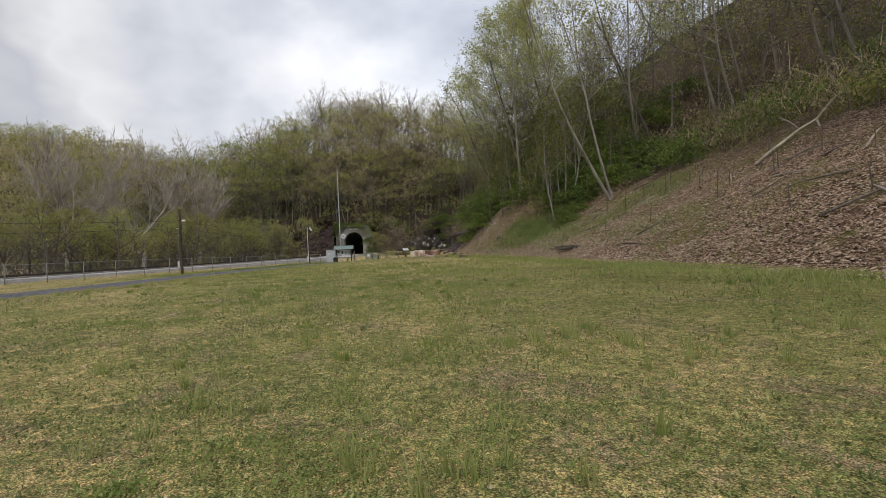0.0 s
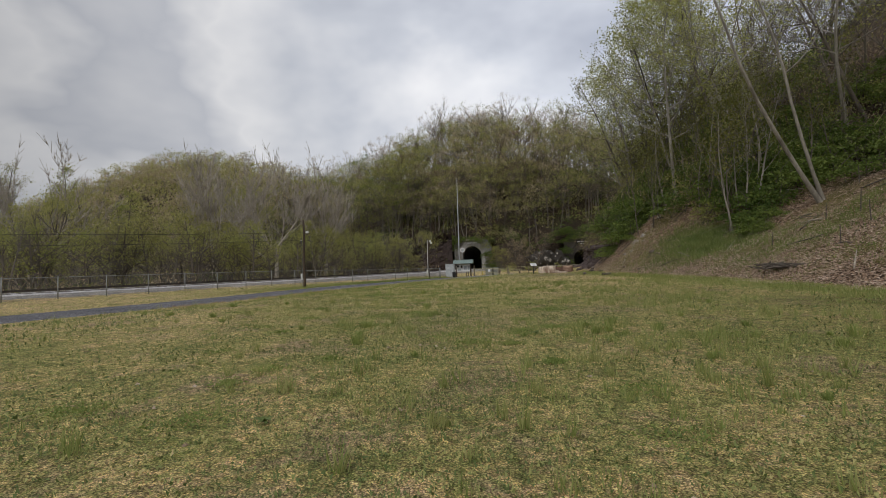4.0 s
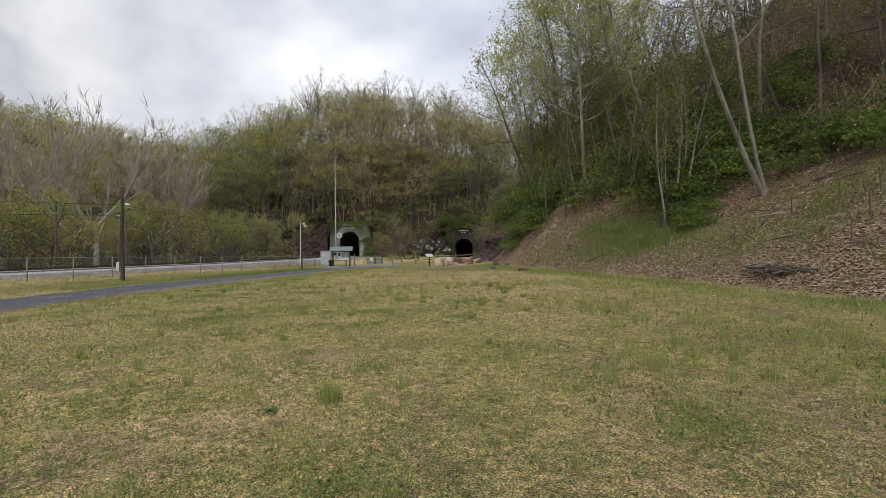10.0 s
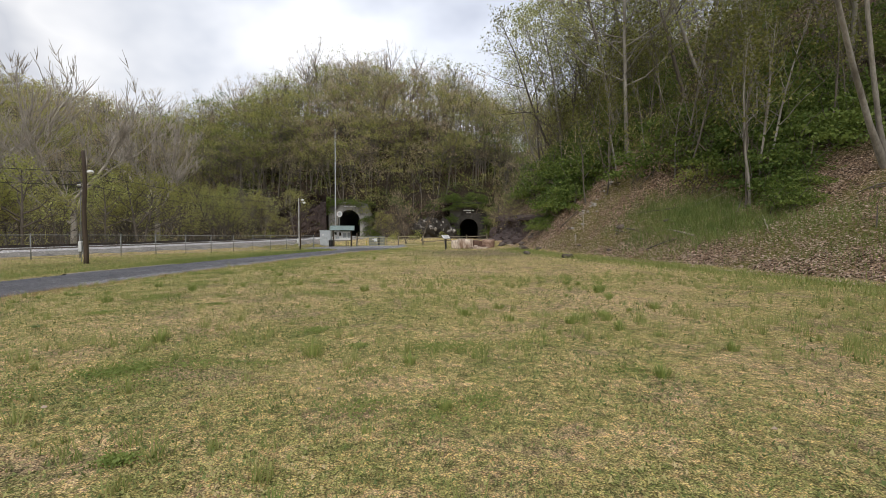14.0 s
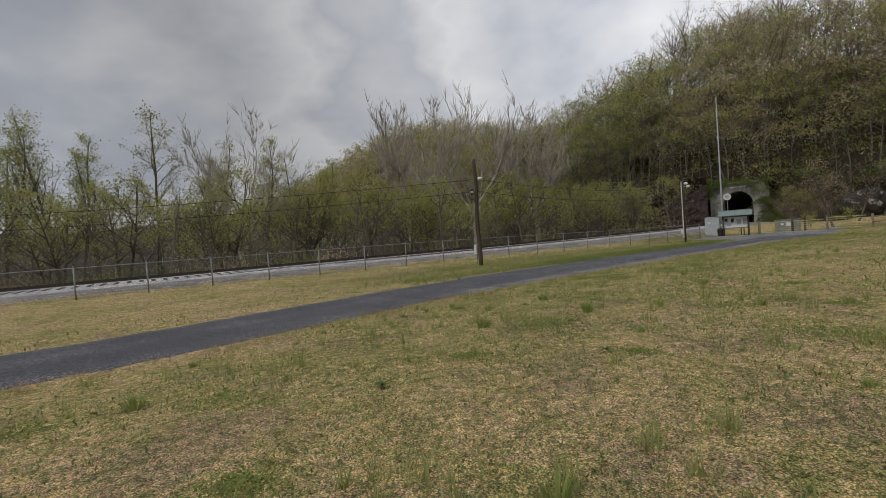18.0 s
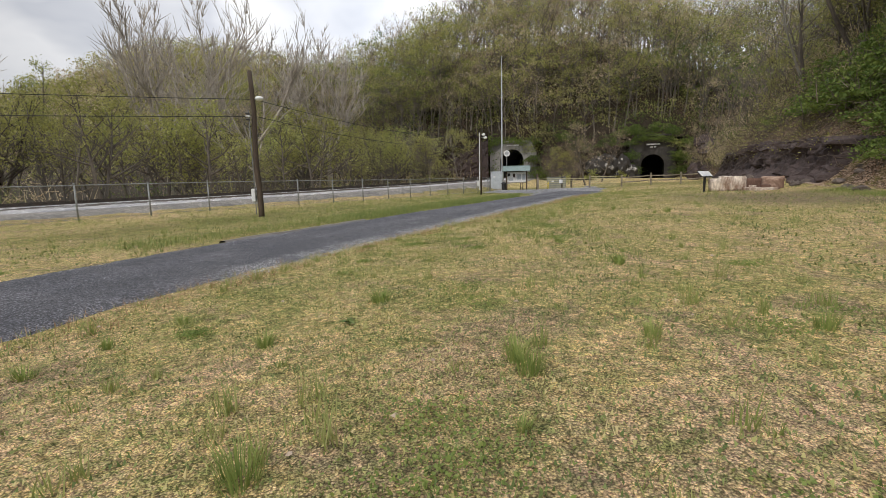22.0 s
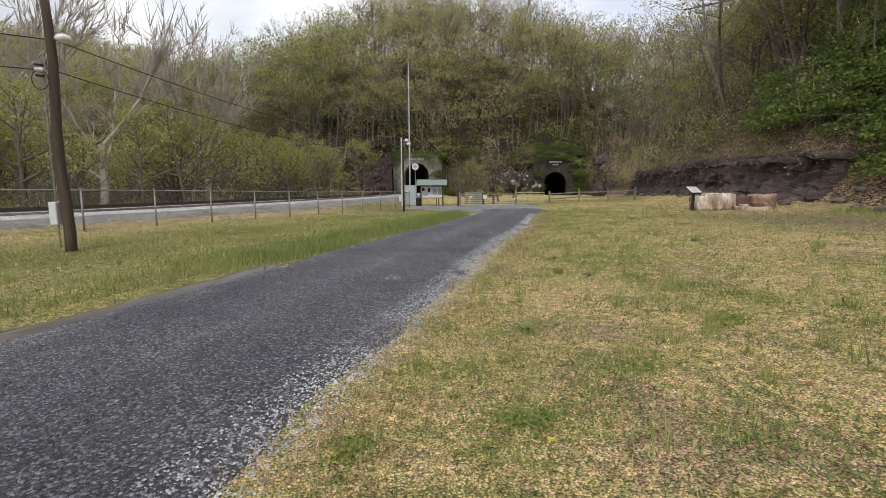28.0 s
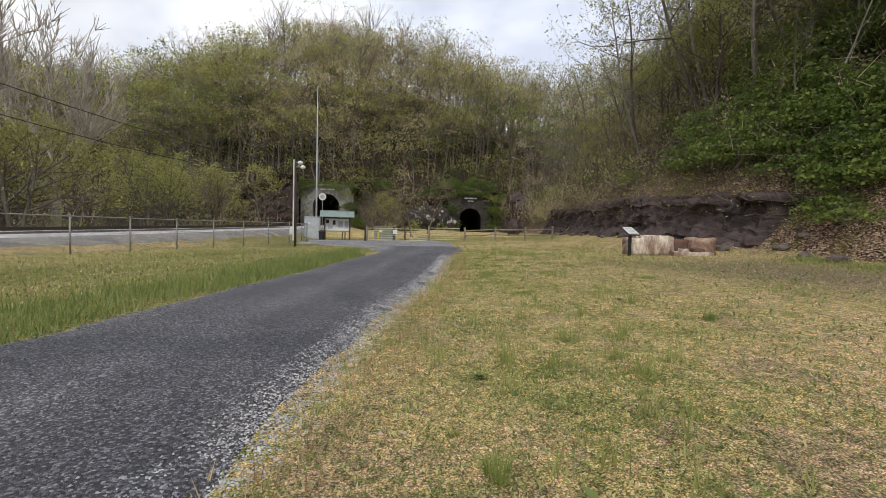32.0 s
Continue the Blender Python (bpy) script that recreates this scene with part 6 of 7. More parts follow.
def simple_bush(seed, n, leaf_s, sticks=8, twigs=30):
    rg = np.random.RandomState(seed)
    hub = rg.normal(0, 1, (12, 3)) * [1.2, 1.2, 0.7] + [0, 0, 0.9]
    c = hub[rg.randint(0, 12, n)] + rg.normal(0, 1, (n, 3)) * [0.5, 0.5, 0.22]
    lv, lq = leaf_chips(rg, c, leaf_s)
    tv, tq = slivers(rg, rg.normal(0, 1, (twigs, 3)) * [1.3, 1.3, 0.5] + [0, 0, 0.6], 1.2, 0.02)
    lines = []
    for k in range(sticks):
        a = rg.uniform(0, 6.28)
        pts, _ = bend(rg, (rg.normal(0, 0.6), rg.normal(0, 0.6), -0.3), (math.cos(a), math.sin(a), 1.0), rg.uniform(1.2, 2.8), 2, 0.3, -0.1)
        lines.append((pts, np.array([0.012, 0.009, 0.004]), 3))
    v, q = tubes(lines)
    return v, q, np.concatenate([lv, tv]), np.concatenate([lq, tq + len(lv)])


def wood_lot(name, places, stock, mats, label, seed, sizes=(0.7, 1.2)):
    """Many far trees in one object of uncounted stuff."""
    rg = np.random.RandomState(seed)
    V, Q, T, mi, ti, base = [], [], [], [], [], 0
    xy = np.array(places)
    for o, a in ((PORTAL_1, AXIS_1), (PORTAL_2, AXIS_2)):
        lon, lat = (xy[:, 0] - o.x) * a.x + (xy[:, 1] - o.y) * a.y, (xy[:, 0] - o.x) * a.y - (xy[:, 1] - o.y) * a.x
        xy = xy[~((np.abs(lat) < 4.5) & (lon > -14) & (lon < 1.2))]
    zs = land(xy[:, 0], xy[:, 1], trench=False, relief=False)
    for o, a, top in ((PORTAL_1, AXIS_1, 8.1), (PORTAL_2, AXIS_2, 8.7)):
        lon, lat = (xy[:, 0] - o.x) * a.x + (xy[:, 1] - o.y) * a.y, (xy[:, 0] - o.x) * a.y - (xy[:, 1] - o.y) * a.x
        zs = np.where((lon > 1) & (lon < 25) & (np.abs(lat) < 7), np.maximum(zs, o.z + top), zs)
    for (x, y), z in zip(xy, zs):
        v, q, lv, lq, leaf_index = stock[rg.randint(len(stock))]
        a, s = rg.uniform(0, 6.28), rg.uniform(*sizes)
        ca, sa = math.cos(a) * s, math.sin(a) * s
        R = np.array([[ca, -sa, 0], [sa, ca, 0], [0, 0, s]])
        if len(v):
            V.append(v @ R.T + [x, y, z])
            Q.append(q + base)
            mi.append(np.zeros(len(q)))
            base += len(v)
        V.append(lv @ R.T + [x, y, z])
        T.append(lq + base)
        ti.append(np.full(len(lq), leaf_index))
        base += len(lv)
    me = raw_mesh(name, np.concatenate(V), tris=np.concatenate(T), quads=np.concatenate(Q), mats=mats, tri_mat=np.concatenate(ti), quad_mat=np.concatenate(mi))
    return tagged(new(name, me), label, "woods", kind="stuff")


stock = [(*simple_tree(200 + k, 9.5 + k % 5, (640, 240, 620, 160, 640, 420, 600)[k % 7], 0.3, (10, 150, 30, 180, 20, 90, 30)[k % 7], (0.34, 0.28, 0.38)[k % 3], 11, (0.3, 0.34, 0.4)[k % 3], 0.15, 0.8), (4, 2, 1, 2, 6, 5, 1)[k % 7]) for k in range(21)]
ridge_stock = [(*simple_tree(260 + k, 17 + k % 4, (110, 230, 400)[k % 3], 0.25, (420, 320, 200)[k % 3], (0.26, 0.29, 0.27)[k % 3], 15, 0.45, 0.24, 0.6, 1.25), (5, 2, 4)[k % 3]) for k in range(9)]
under = [(*simple_bush(300 + k, (190, 60, 170, 70)[k % 4], 0.2, 4, (10, 60, 10, 40)[k % 4]), (3, 7, 8, 7)[k % 4]) for k in range(8)]
near_under = [(*simple_bush(320 + k, (240, 50, 220, 90)[k % 4], 0.17, 3, (10, 90, 20, 70)[k % 4]), (3, 7, 6, 2)[k % 4]) for k in range(8)]
wood_mats = [M["bark_wood"], M["leaf_wood"], M["leaf_brown"], M["leaf_green"], M["leaf_spring"], M["leaf_tan"], M["leaf_olive"], M["vine"], M["leaf_russet"]]
pts = []
rg = np.random.RandomState(5)
while len(pts) < 1050:
    x = rg.uniform(-85, 90)
    e = 1.5 + 66 * rg.rand() ** 1.6
    pts.append((x, hill_front(x) + e, e))
low = [q[:2] for q in pts if (1.5 < q[2] < 32 and rg.rand() < 0.62) or rg.rand() < 0.03]
high = [q[:2] for q in pts if q[2] >= 30 and rg.rand() < 0.5]
wood_lot("hill_woods", low, stock, wood_mats, "budding mixed woods on the hill above the tunnels", 1, (0.85, 1.45))
canopy = [(*simple_tree(280 + k, 11.5 + k % 3, 760, 0.34, 15, (0.3, 0.36)[k % 2], 12, 0.34, 0.17, 0.72), (4, 6, 3, 1, 2, 6, 8)[k % 7]) for k in range(14)]
pts = []
rc = np.random.RandomState(16)
while len(pts) < 125:
    x = rc.uniform(-48, 58)
    pts.append((x, hill_front(x) + 3 + 20 * rc.rand()))
wood_lot("hill_canopy", pts, canopy, wood_mats, "leafy yellow-green and olive tree crowns on the hill", 15, (0.75, 1.3))
high = [q for k, q in enumerate(high) if q[0] > -8 or k % 5 < 2]
wood_lot("ridge_woods", high, ridge_stock, wood_mats, "tall half-bare trees along the ridge", 11, (0.7, 1.1))
pts = []
while len(pts) < 330:
    x = rg.uniform(-50, 62)
    y = hill_front(x) + 0.2 + 30 * rg.rand() ** 1.4
    pts.append((x, y))
while len(pts) < 460:
    x = rg.uniform(-70, 80)
    pts.append((x, hill_front(x) + rg.uniform(30, 56)))
wood_lot("hill_undergrowth", pts, under, wood_mats, "tangled undergrowth on the hill above the tunnels", 2, (0.7, 1.7))
crowns = [(*simple_bush(340 + k, 250, 0.21, 4, 12), (3, 6, 3, 8, 4, 1, 6)[k]) for k in range(7)]
pts = []
while len(pts) < 440:
    x = rg.uniform(-60, 60)
    pts.append((x, hill_front(x) + 0.3 + 22 * rg.rand() ** 1.3))
wood_lot("hill_saplings", pts, crowns, wood_mats, "leafy green and brown saplings low on the hill", 12, (1.2, 2.2))
pts = []
while len(pts) < 130:
    y = rg.uniform(72, 140)
    pts.append((toe_x(y) + 1.5 + 26 * rg.rand() ** 1.3, y))
wood_lot("slope_saplings", pts, near_under, wood_mats, "leafy green and brown saplings low on the slope", 14, (0.9, 1.5))
bare = [(*simple_tree(600 + k, 6.5, 14, 0.25, 230, 0.35, 12, 0.08, 0.07), (7, 2, 7)[k % 3]) for k in range(5)]
pts = [(rg.uniform(17.5, 26), rg.uniform(127, 140)) for k in range(26)] + [(rg.uniform(46.5, 52), rg.uniform(116, 130)) for k in range(12)]
wood_lot("bare_thicket", pts, bare, wood_mats, "bare brown thicket between the tunnels", 13, (0.6, 1.15))
pts = []
while len(pts) < 190:
    y = rg.uniform(-5, 150)
    x = toe_x(y) + rg.uniform(26 if y < 95 else 4, 80)
    if 30 < y < 98 and rg.rand() < 0.75:
        continue
    pts.append((x, y))
# leaf colours swapped for darker ones to put shade into the slope woods
shade_stock = [(*st[:4], (3, 2, 6, 7, 6, 2, 3)[k % 7]) for k, st in enumerate(stock)]
wood_lot("slope_woods", pts, shade_stock, wood_mats, "budding woods high on the slope", 3)
pts = []
while len(pts) < 640:
    y = rg.uniform(38, 142)
    x = toe_x(y) + (2.0 if y > 54 else 7.0) + 28 * rg.rand() ** 1.5
    pts.append((x, y))
pts = [q for q in pts if not (61 < q[1] < 96 and q[0] - toe_x(q[1]) < 8 and rg.rand() < 0.75)]
brown = [q for q in pts if q[1] > 60 and rg.rand() < 0.6]
pts = [q for q in pts if q not in brown]
brown_under = [(*st[:4], (2, 7, 2, 6)[k % 4]) for k, st in enumerate(near_under)]
wood_lot("slope_brush", brown, brown_under, wood_mats, "brown and olive brush on the steep slope above the rock", 24, (0.6, 1.4))
while len(pts) < 760:
    y = rg.uniform(0, 37)
    pts.append((toe_x(y) + 13 + 16 * rg.rand(), y))
wood_lot("slope_undergrowth", pts, near_under, wood_mats, "undergrowth on the steep slope", 4, (0.6, 1.3))
pts = []
while len(pts) < 850:
    x, y = rg.uniform(-270, -20), rg.uniform(130, 268)
    if 54 * math.exp(-(((x + 118) / 96) ** 2 + ((y - 262) / 60) ** 2)) > 7:
        pts.append((x, y))
far_stock = [(*simple_tree(240 + k, 9 + k % 3, 120, 0.62, 24, 0.34, 5, 0.05, 0.14, 1.0), (2, 6, 1, 5, 1, 6)[k % 6]) for k in range(6)]
wood_lot("far_hill_woods", pts, far_stock, wood_mats, "brown and yellow-green woods on the far hill", 6)
pts = []
while len(pts) < 1100:
    x, y = rg.uniform(-250, -25), 150 + 116 * rg.rand() ** 0.7
    if 54 * math.exp(-(((x + 118) / 96) ** 2 + ((y - 262) / 60) ** 2)) > 9:
        pts.append((x, y))
far_crowns = [(*simple_bush(360 + k, 80, 0.34, 2, 8), (1, 5, 2, 1, 6)[k]) for k in range(5)]
wood_lot("far_hill_crowns", pts, far_crowns, wood_mats, "golden-brown and olive crowns covering the far hill", 26, (2.2, 3.6))
pts = []
while len(pts) < 240:
    i = rg.randint(0, len(t_line))
    p = t_line[i] + np.array([-tt[i][1], tt[i][0]]) * rg.uniform(20, 75)
    if p[1] > -20:
        pts.append(tuple(p))
wood_lot("valley_woods", pts, stock, wood_mats, "mixed woods in the valley beyond the railway", 7, (0.5, 0.85))

pts = []
while len(pts) < 190:
    i = keep[rg.randint(0, len(keep))]
    pts.append(tuple(t_line[i] + np.array([-tt[i][1], tt[i][0]]) * (7.5 + 20 * rg.rand() ** 1.4)))
wood_lot("trackside_undergrowth", pts, near_under, wood_mats, "green and brown undergrowth beside the railway", 9, (0.6, 1.3))

# tangled bare vines over the rock and between the tunnels
def brush(seed, n):
    rg = np.random.RandomState(seed)
    lines = []
    for k in range(n):
        a = rg.uniform(0, 6.28)
        pts, _ = bend(rg, rg.normal(0, 0.7, 3) * [1, 1, 0.3], (math.cos(a), math.sin(a), rg.uniform(-0.3, 1.0)), rg.uniform(0.8, 2.2), 3, 0.4, -0.12)
        lines.append((pts, np.array([0.016, 0.014, 0.011, 0.005]), 3))
    v, q = tubes(lines)
    lv, lq = leaf_chips(rg, rg.normal(0, 1, (40, 3)) * [0.9, 0.9, 0.5] + [0, 0, 0.3], 0.12)
    return v, q, lv, lq, 1


pts = []
while len(pts) < 560:
    if len(pts) < 430:
        y = rg.uniform(54, 98)
        pts.append((toe_x(y) + 1.2 + 9 * rg.rand() ** 1.3, y))
    elif len(pts) < 520:
        x = rg.uniform(-2, 50)
        pts.append((x, hill_front(x) + rg.uniform(-1.2, 4)))
    else:
        y = rg.uniform(96, 134)
        pts.append((toe_x(y) + rg.uniform(-0.5, 5), y))
wood_lot("vine_tangle", pts, [brush(500 + k, 14) for k in range(6)], [M["vine"], M["leaf_olive"]], "tangled brown vines and brush over the rock", 8)

# ---- rock ----
def cliff(name, line, height, label, seed, rows=30, batter=0.25, rubble=0.9, ledge=0.25):
    """A broken rock face along a line: rubble at the foot, cracked blocks, an uneven ledge on top."""
    t = np.gradient(line, axis=0)
    t /= np.linalg.norm(t, axis=1)[:, None]
    nrm = np.stack([t[:, 1], -t[:, 0]], -1)
    run = np.concatenate([[0], np.cumsum(np.linalg.norm(np.diff(line, axis=0), axis=1))])
    V, n_all = [], len(line)
    for i, (p, n) in enumerate(zip(line, nrm)):
        r = run[i]
        closed = 1 - float(ss(0, 7, i) * ss(n_all - 1, n_all - 12, i))
        hgt = (height[0] + (height[1] - height[0]) * i / n_all) * (1 + 0.14 * noise.noise(Vector((r * 0.28, seed, 0))) + 0.08 * noise.noise(Vector((r * 1.3, seed, 4))))
        g = ground_at(p[0] - n[0] * 0.6, p[1] - n[1] * 0.6)
        for j in range(rows):
            f = j / (rows - 1)
            z = f * hgt
            big = noise.noise(Vector((r * 0.5, z * 0.7, seed)))
            crack = noise.cell(Vector((r * 0.9 + 0.4 * big, z * 1.7 + 0.5 * big, seed + 2)))
            grain = noise.noise(Vector((r * 2.6, z * 3.4, seed + 9)))
            foot = max(0.0, 1 - f / 0.34)
            out = rubble * foot * (0.9 + 0.8 * noise.noise(Vector((r * 1.1, z * 1.5, seed + 5)))) + 0.3 * big + 0.2 * crack + 0.16 * grain - batter * z
            if f > 0.78:
                out += ledge * (0.5 + crack) * (1 - max(0, f - 0.92) / 0.08)
            out -= 2.6 * closed + 1.6 * max(0.0, f - 0.95) / 0.05
            V.append((p[0] - n[0] * (out - 0.4), p[1] - n[1] * (out - 0.4), g - 0.25 + z + 0.12 * grain))
    k = np.arange(len(V)).reshape(n_all, rows)
    q = np.stack([k[:-1, :-1], k[1:, :-1], k[1:, 1:], k[:-1, 1:]], -1).reshape(-1, 4)
    tagged(new(name, raw_mesh(name, V, quads=q, mats=[M["shale"]])), label, "rock face", kind="structure")


ys = np.linspace(53.8, 97, 300)
cliff("rock_face", np.stack([np.interp(ys, TOE_Y, TOE_X) - 0.2, ys], -1), (2.7, 3.6), "broken dark brown shale face at the foot of the slope", 3)
xs = np.linspace(-12, 7.2, 90)
cliff("rock_wall", np.stack([xs, hill_front(xs) - 0.6], -1), (7.5, 11.0), "dark brown rock wall beside the railway tunnel", 17, rubble=0.6, batter=0.12, ledge=0.6)
ys = np.linspace(112, 132.5, 90)
cliff("rock_corner", np.stack([np.interp(ys, TOE_Y, TOE_X) - 0.6, ys], -1), (5.0, 9.5), "dark cracked rock corner beside the tunnel mouth", 29, rubble=0.7, batter=0.2, ledge=0.7)
rg = np.random.RandomState(21)
rock_shapes = []
for k in range(6):
    bm = bm_rock((1, 0.8, 0.6), k + 1, 0.22, 2)
    me = bpy.data.meshes.new("boulder")
    bm.to_mesh(me)
    bm.free()
    me.materials.append(M["rock"])
    rock_shapes.append(me)
for k in range(46):
    if k < 26:
        y = rg.uniform(50, 90) if k % 2 else rg.uniform(49, 57)
        x, s = toe_x(y) - rg.uniform(-0.6, 1.1), rg.uniform(0.2, 0.7)
    elif k < 38:
        y = rg.uniform(40, 58)
        x, s = toe_x(y) + rg.uniform(0.2, 4.5), rg.uniform(0.2, 0.55)
    else:
        y = rg.uniform(58, 84)
        x, s = toe_x(y) + rg.uniform(2.0, 3.2), rg.uniform(0.5, 1.1)
    ob = new("boulder", rock_shapes[k % 6])
    ob.matrix_basis = pose(x, y, ground_at(x, y) + s * 0.12, 0, 0, rg.uniform(0, 360)) @ Matrix.Diagonal((s, s, s, 1))
    tagged(ob, "brown angular boulder fallen from the slope", "boulder", "fallen boulders")

# pale stones in the scree below the marked tree
for k in range(26):
    f = rg.rand()
    x, y, sz = 17.2 + 4.6 * f + rg.normal(0, 0.25), 47.3 + 0.8 * f + rg.normal(0, 0.5), rg.uniform(0.12, 0.38)
    ob = part("stone", bm_rock((1, 0.8, 0.6), 60 + k % 5, 0.22, 2), M["pale_rock"])
    ob.matrix_basis = pose(x, y, ground_at(x, y) + sz * 0.1, 0, 0, rg.uniform(0, 360)) @ Matrix.Diagonal((sz, sz, sz, 1))
    tagged(ob, "pale grey stone in the scree on the slope", "stone", "scree stones")

# white-stained outcrop between the tunnels
for k, (x, y, sx, sy, sz) in enumerate(((30.5, 133, 6.5, 3, 6.0), (35.2, 132.5, 4.0, 2.5, 5.0), (26.3, 135.5, 5.0, 3, 4.6))):
    bm = bm_rock((sx, sy, sz), 31 + k, 0.34, 5)
    ob = part("rock_outcrop", bm, M["limestone"] if k < 2 else M["rock"])
    ob.matrix_basis = pose(x, y, ground_at(x, y) + sz * 0.28)
    tagged(ob, "dark rock outcrop with white mineral stains", "rock outcrop", kind="structure")
for k, (x, y, sx, sy, sz) in enumerate(((50.5, 131.5, 3.0, 2.0, 6.5), (39.5, 112, 3.0, 2.0, 3.5))):
    bm = bm_rock((sx, sy, sz), 51 + k, 0.22, 3)
    ob = part("rock_outcrop", bm, M["shale"])
    ob.matrix_basis = pose(x, y, ground_at(x, y) + sz * 0.2, 0, 0, 60)
    tagged(ob, "dark brown rock outcrop at the foot of the slope", "rock outcrop", kind="structure")

# ---- fallen log, branches and stakes on the slope ----
def fallen(points, r0, r1, label, name="fallen_log", limbs=(), material="log"):
    pts = [Vector((x, y, ground_at(x, y) + up)) for x, y, up in points]
    root = thing(name, Matrix.Identity(4), label, "log")
    n = len(pts)
    part("stem", bm_tube(pts, [r0 + (r1 - r0) * i / (n - 1) for i in range(n)], 8), M[material], root, smooth=True)
    for i, way, ln in limbs:
        a = pts[i]
        w = Vector(way).normalized()
        part("limb", bm_tube([a, a + w * ln * 0.5 + Vector((0, 0, 0.08)), a + w * ln], [0.06, 0.045, 0.02], 6), M["log"], root, smooth=True)


fallen([(22.0, 19.4, 0.12), (22.6, 19.3, 0.22), (23.5, 18.9, 0.28), (24.3, 18.9, 0.3), (25.1, 18.6, 0.4), (25.8, 18.5, 0.75), (26.4, 18.2, 1.1)], 0.09, 0.035, "bleached fallen tree trunk lying down the slope", limbs=((4, (0.1, -0.2, -0.8), 1.6), (3, (-0.5, 0.3, 0.5), 1.1)))
for k in range(48):
    y = rg.uniform(5, 50)
    x = toe_x(y) + rg.uniform(0.6, 9)
    a, ln = rg.uniform(0, 6.28), rg.uniform(0.8, 2.4)
    q = [(x + math.cos(a) * ln * f, y + math.sin(a) * ln * f, 0.06 + 0.05 * math.sin(3 * f)) for f in (0, 0.4, 0.75, 1)]
    fallen(q, rg.uniform(0.03, 0.06), 0.012, "dead branch lying on the leaf litter", "dead_branch", material="bark" if k % 3 else "log")
# brush pile at the foot of the slope
pile = thing("brush_pile", pose(15.2, 26.2, ground_at(15.2, 26.2)), "dark grey pile of cut branches at the foot of the slope", "brush pile")
for k in range(60):
    a, ln = rg.uniform(-0.7, 0.7) + (1.57 if k % 3 == 0 else 0), rg.uniform(0.4, 1.2)
    c = Vector((rg.normal(0, 0.35), rg.normal(0, 0.55), rg.uniform(0.03, 0.22)))
    d = Vector((math.sin(a), math.cos(a), rg.normal(0, 0.12))) * ln / 2
    part("branch", bm_tube([c - d, c + Vector((rg.normal(0, 0.05), 0, rg.normal(0, 0.05))), c + d], [0.035, 0.028, 0.012], 5), M["bark"], pile)
for k, (x, y, ln, a) in enumerate(((13.2, 41.8, 0.8, 0.4), (13.1, 45.6, 0.7, 1.4))):
    q = [(x + math.cos(a) * ln * f, y + math.sin(a) * ln * f, 0.09) for f in (0, 0.5, 1)]
    fallen(q, 0.12, 0.11, "short dark cut log lying in the grass", "cut_log", material="bark")
stalk = part("dead_stalk", bm_tube([(0, 0, -0.2), (0.01, 0, 0.4), (0, 0.01, 1.0)], [0.028, 0.024, 0.016], 6), M["bark"])
for k in range(42):
    y = rg.uniform(6, 34)
    x = toe_x(y) + rg.uniform(3, 13)
    hgt = rg.uniform(0.7, 1.3)
    ob = new("dead_stalk", stalk.data) if k else stalk
    ob.matrix_basis = pose(x, y, ground_at(x, y), rg.normal(0, 4), rg.normal(0, 4), rg.uniform(0, 360)) @ Matrix.Diagonal((1, 1, hgt, 1))
    tagged(ob, "thin dark dead stalk standing on the slope", "stalk", "dead stalks on the slope")

# ---- ground cover, joined ----
def blades(rg, x, y, z, h, w, lean):
    n = len(x)
    a = rg.uniform(0, 6.283, n)
    b = a + rg.normal(1.57, 0.5, n)
    p = np.stack([x, y, z - 0.008], -1)
    s = np.stack([np.cos(a), np.sin(a), np.zeros(n)], -1) * (w / 2)[:, None]
    tip = p + np.stack([np.cos(b) * lean * h, np.sin(b) * lean * h, h], -1)
    v = np.stack([p - s, p + s, tip], 1).reshape(-1, 3)
    return v, np.arange(n * 3).reshape(n, 3)


def along_road(n, lo, hi, y0, y1):
    sel = road_fine[(road_fine[:, 1] > y0) & (road_fine[:, 1] < y1)]
    i = rg.randint(0, len(sel) - 1, n)
    t = sel[i + 1] - sel[i]
    t /= np.linalg.norm(t, axis=1)[:, None]
    return sel[i] + t * rg.uniform(0, 0.4, (n, 1)) + np.stack([t[:, 1], -t[:, 0]], -1) * rg.uniform(lo, hi, (n, 1))


WALKED = smooth_line(np.array([(0.2, 0.5), (0, 4.6), (-0.1, 8.5), (-0.2, 12.6), (-0.5, 18.1), (-0.4, 21.7), (-2.1, 25.4), (-3.9, 30.3), (-5.0, 36.7), (-2.9, 41.2), (2.0, 52), (8.0, 66)]), 0.5)


def field_points(rg, n, spread, lo=0.0):
    i = rg.randint(0, len(WALKED), n)
    off = rg.normal(0, spread, (n, 2))
    p = WALKED[i] + off
    if lo:
        p = p[np.abs(beside(WALKED, p[:, 0], p[:, 1])) > lo]
        n = len(p)
    u = beside(ROAD, p[:, 0], p[:, 1])
    ok = ((u > 1.6 + 0.3 * rg.rand(n)) | (u < -1.95)) & (p[:, 0] < np.interp(p[:, 1], TOE_Y, TOE_X) + 0.5)
    return p[ok]


def patchy(p, seed, scale):
    """Uneven cover: a value between 0 and 1 that drifts over the field."""
    return 0.5 + 0.5 * wave(p[:, 0] * scale, p[:, 1] * scale, seed)


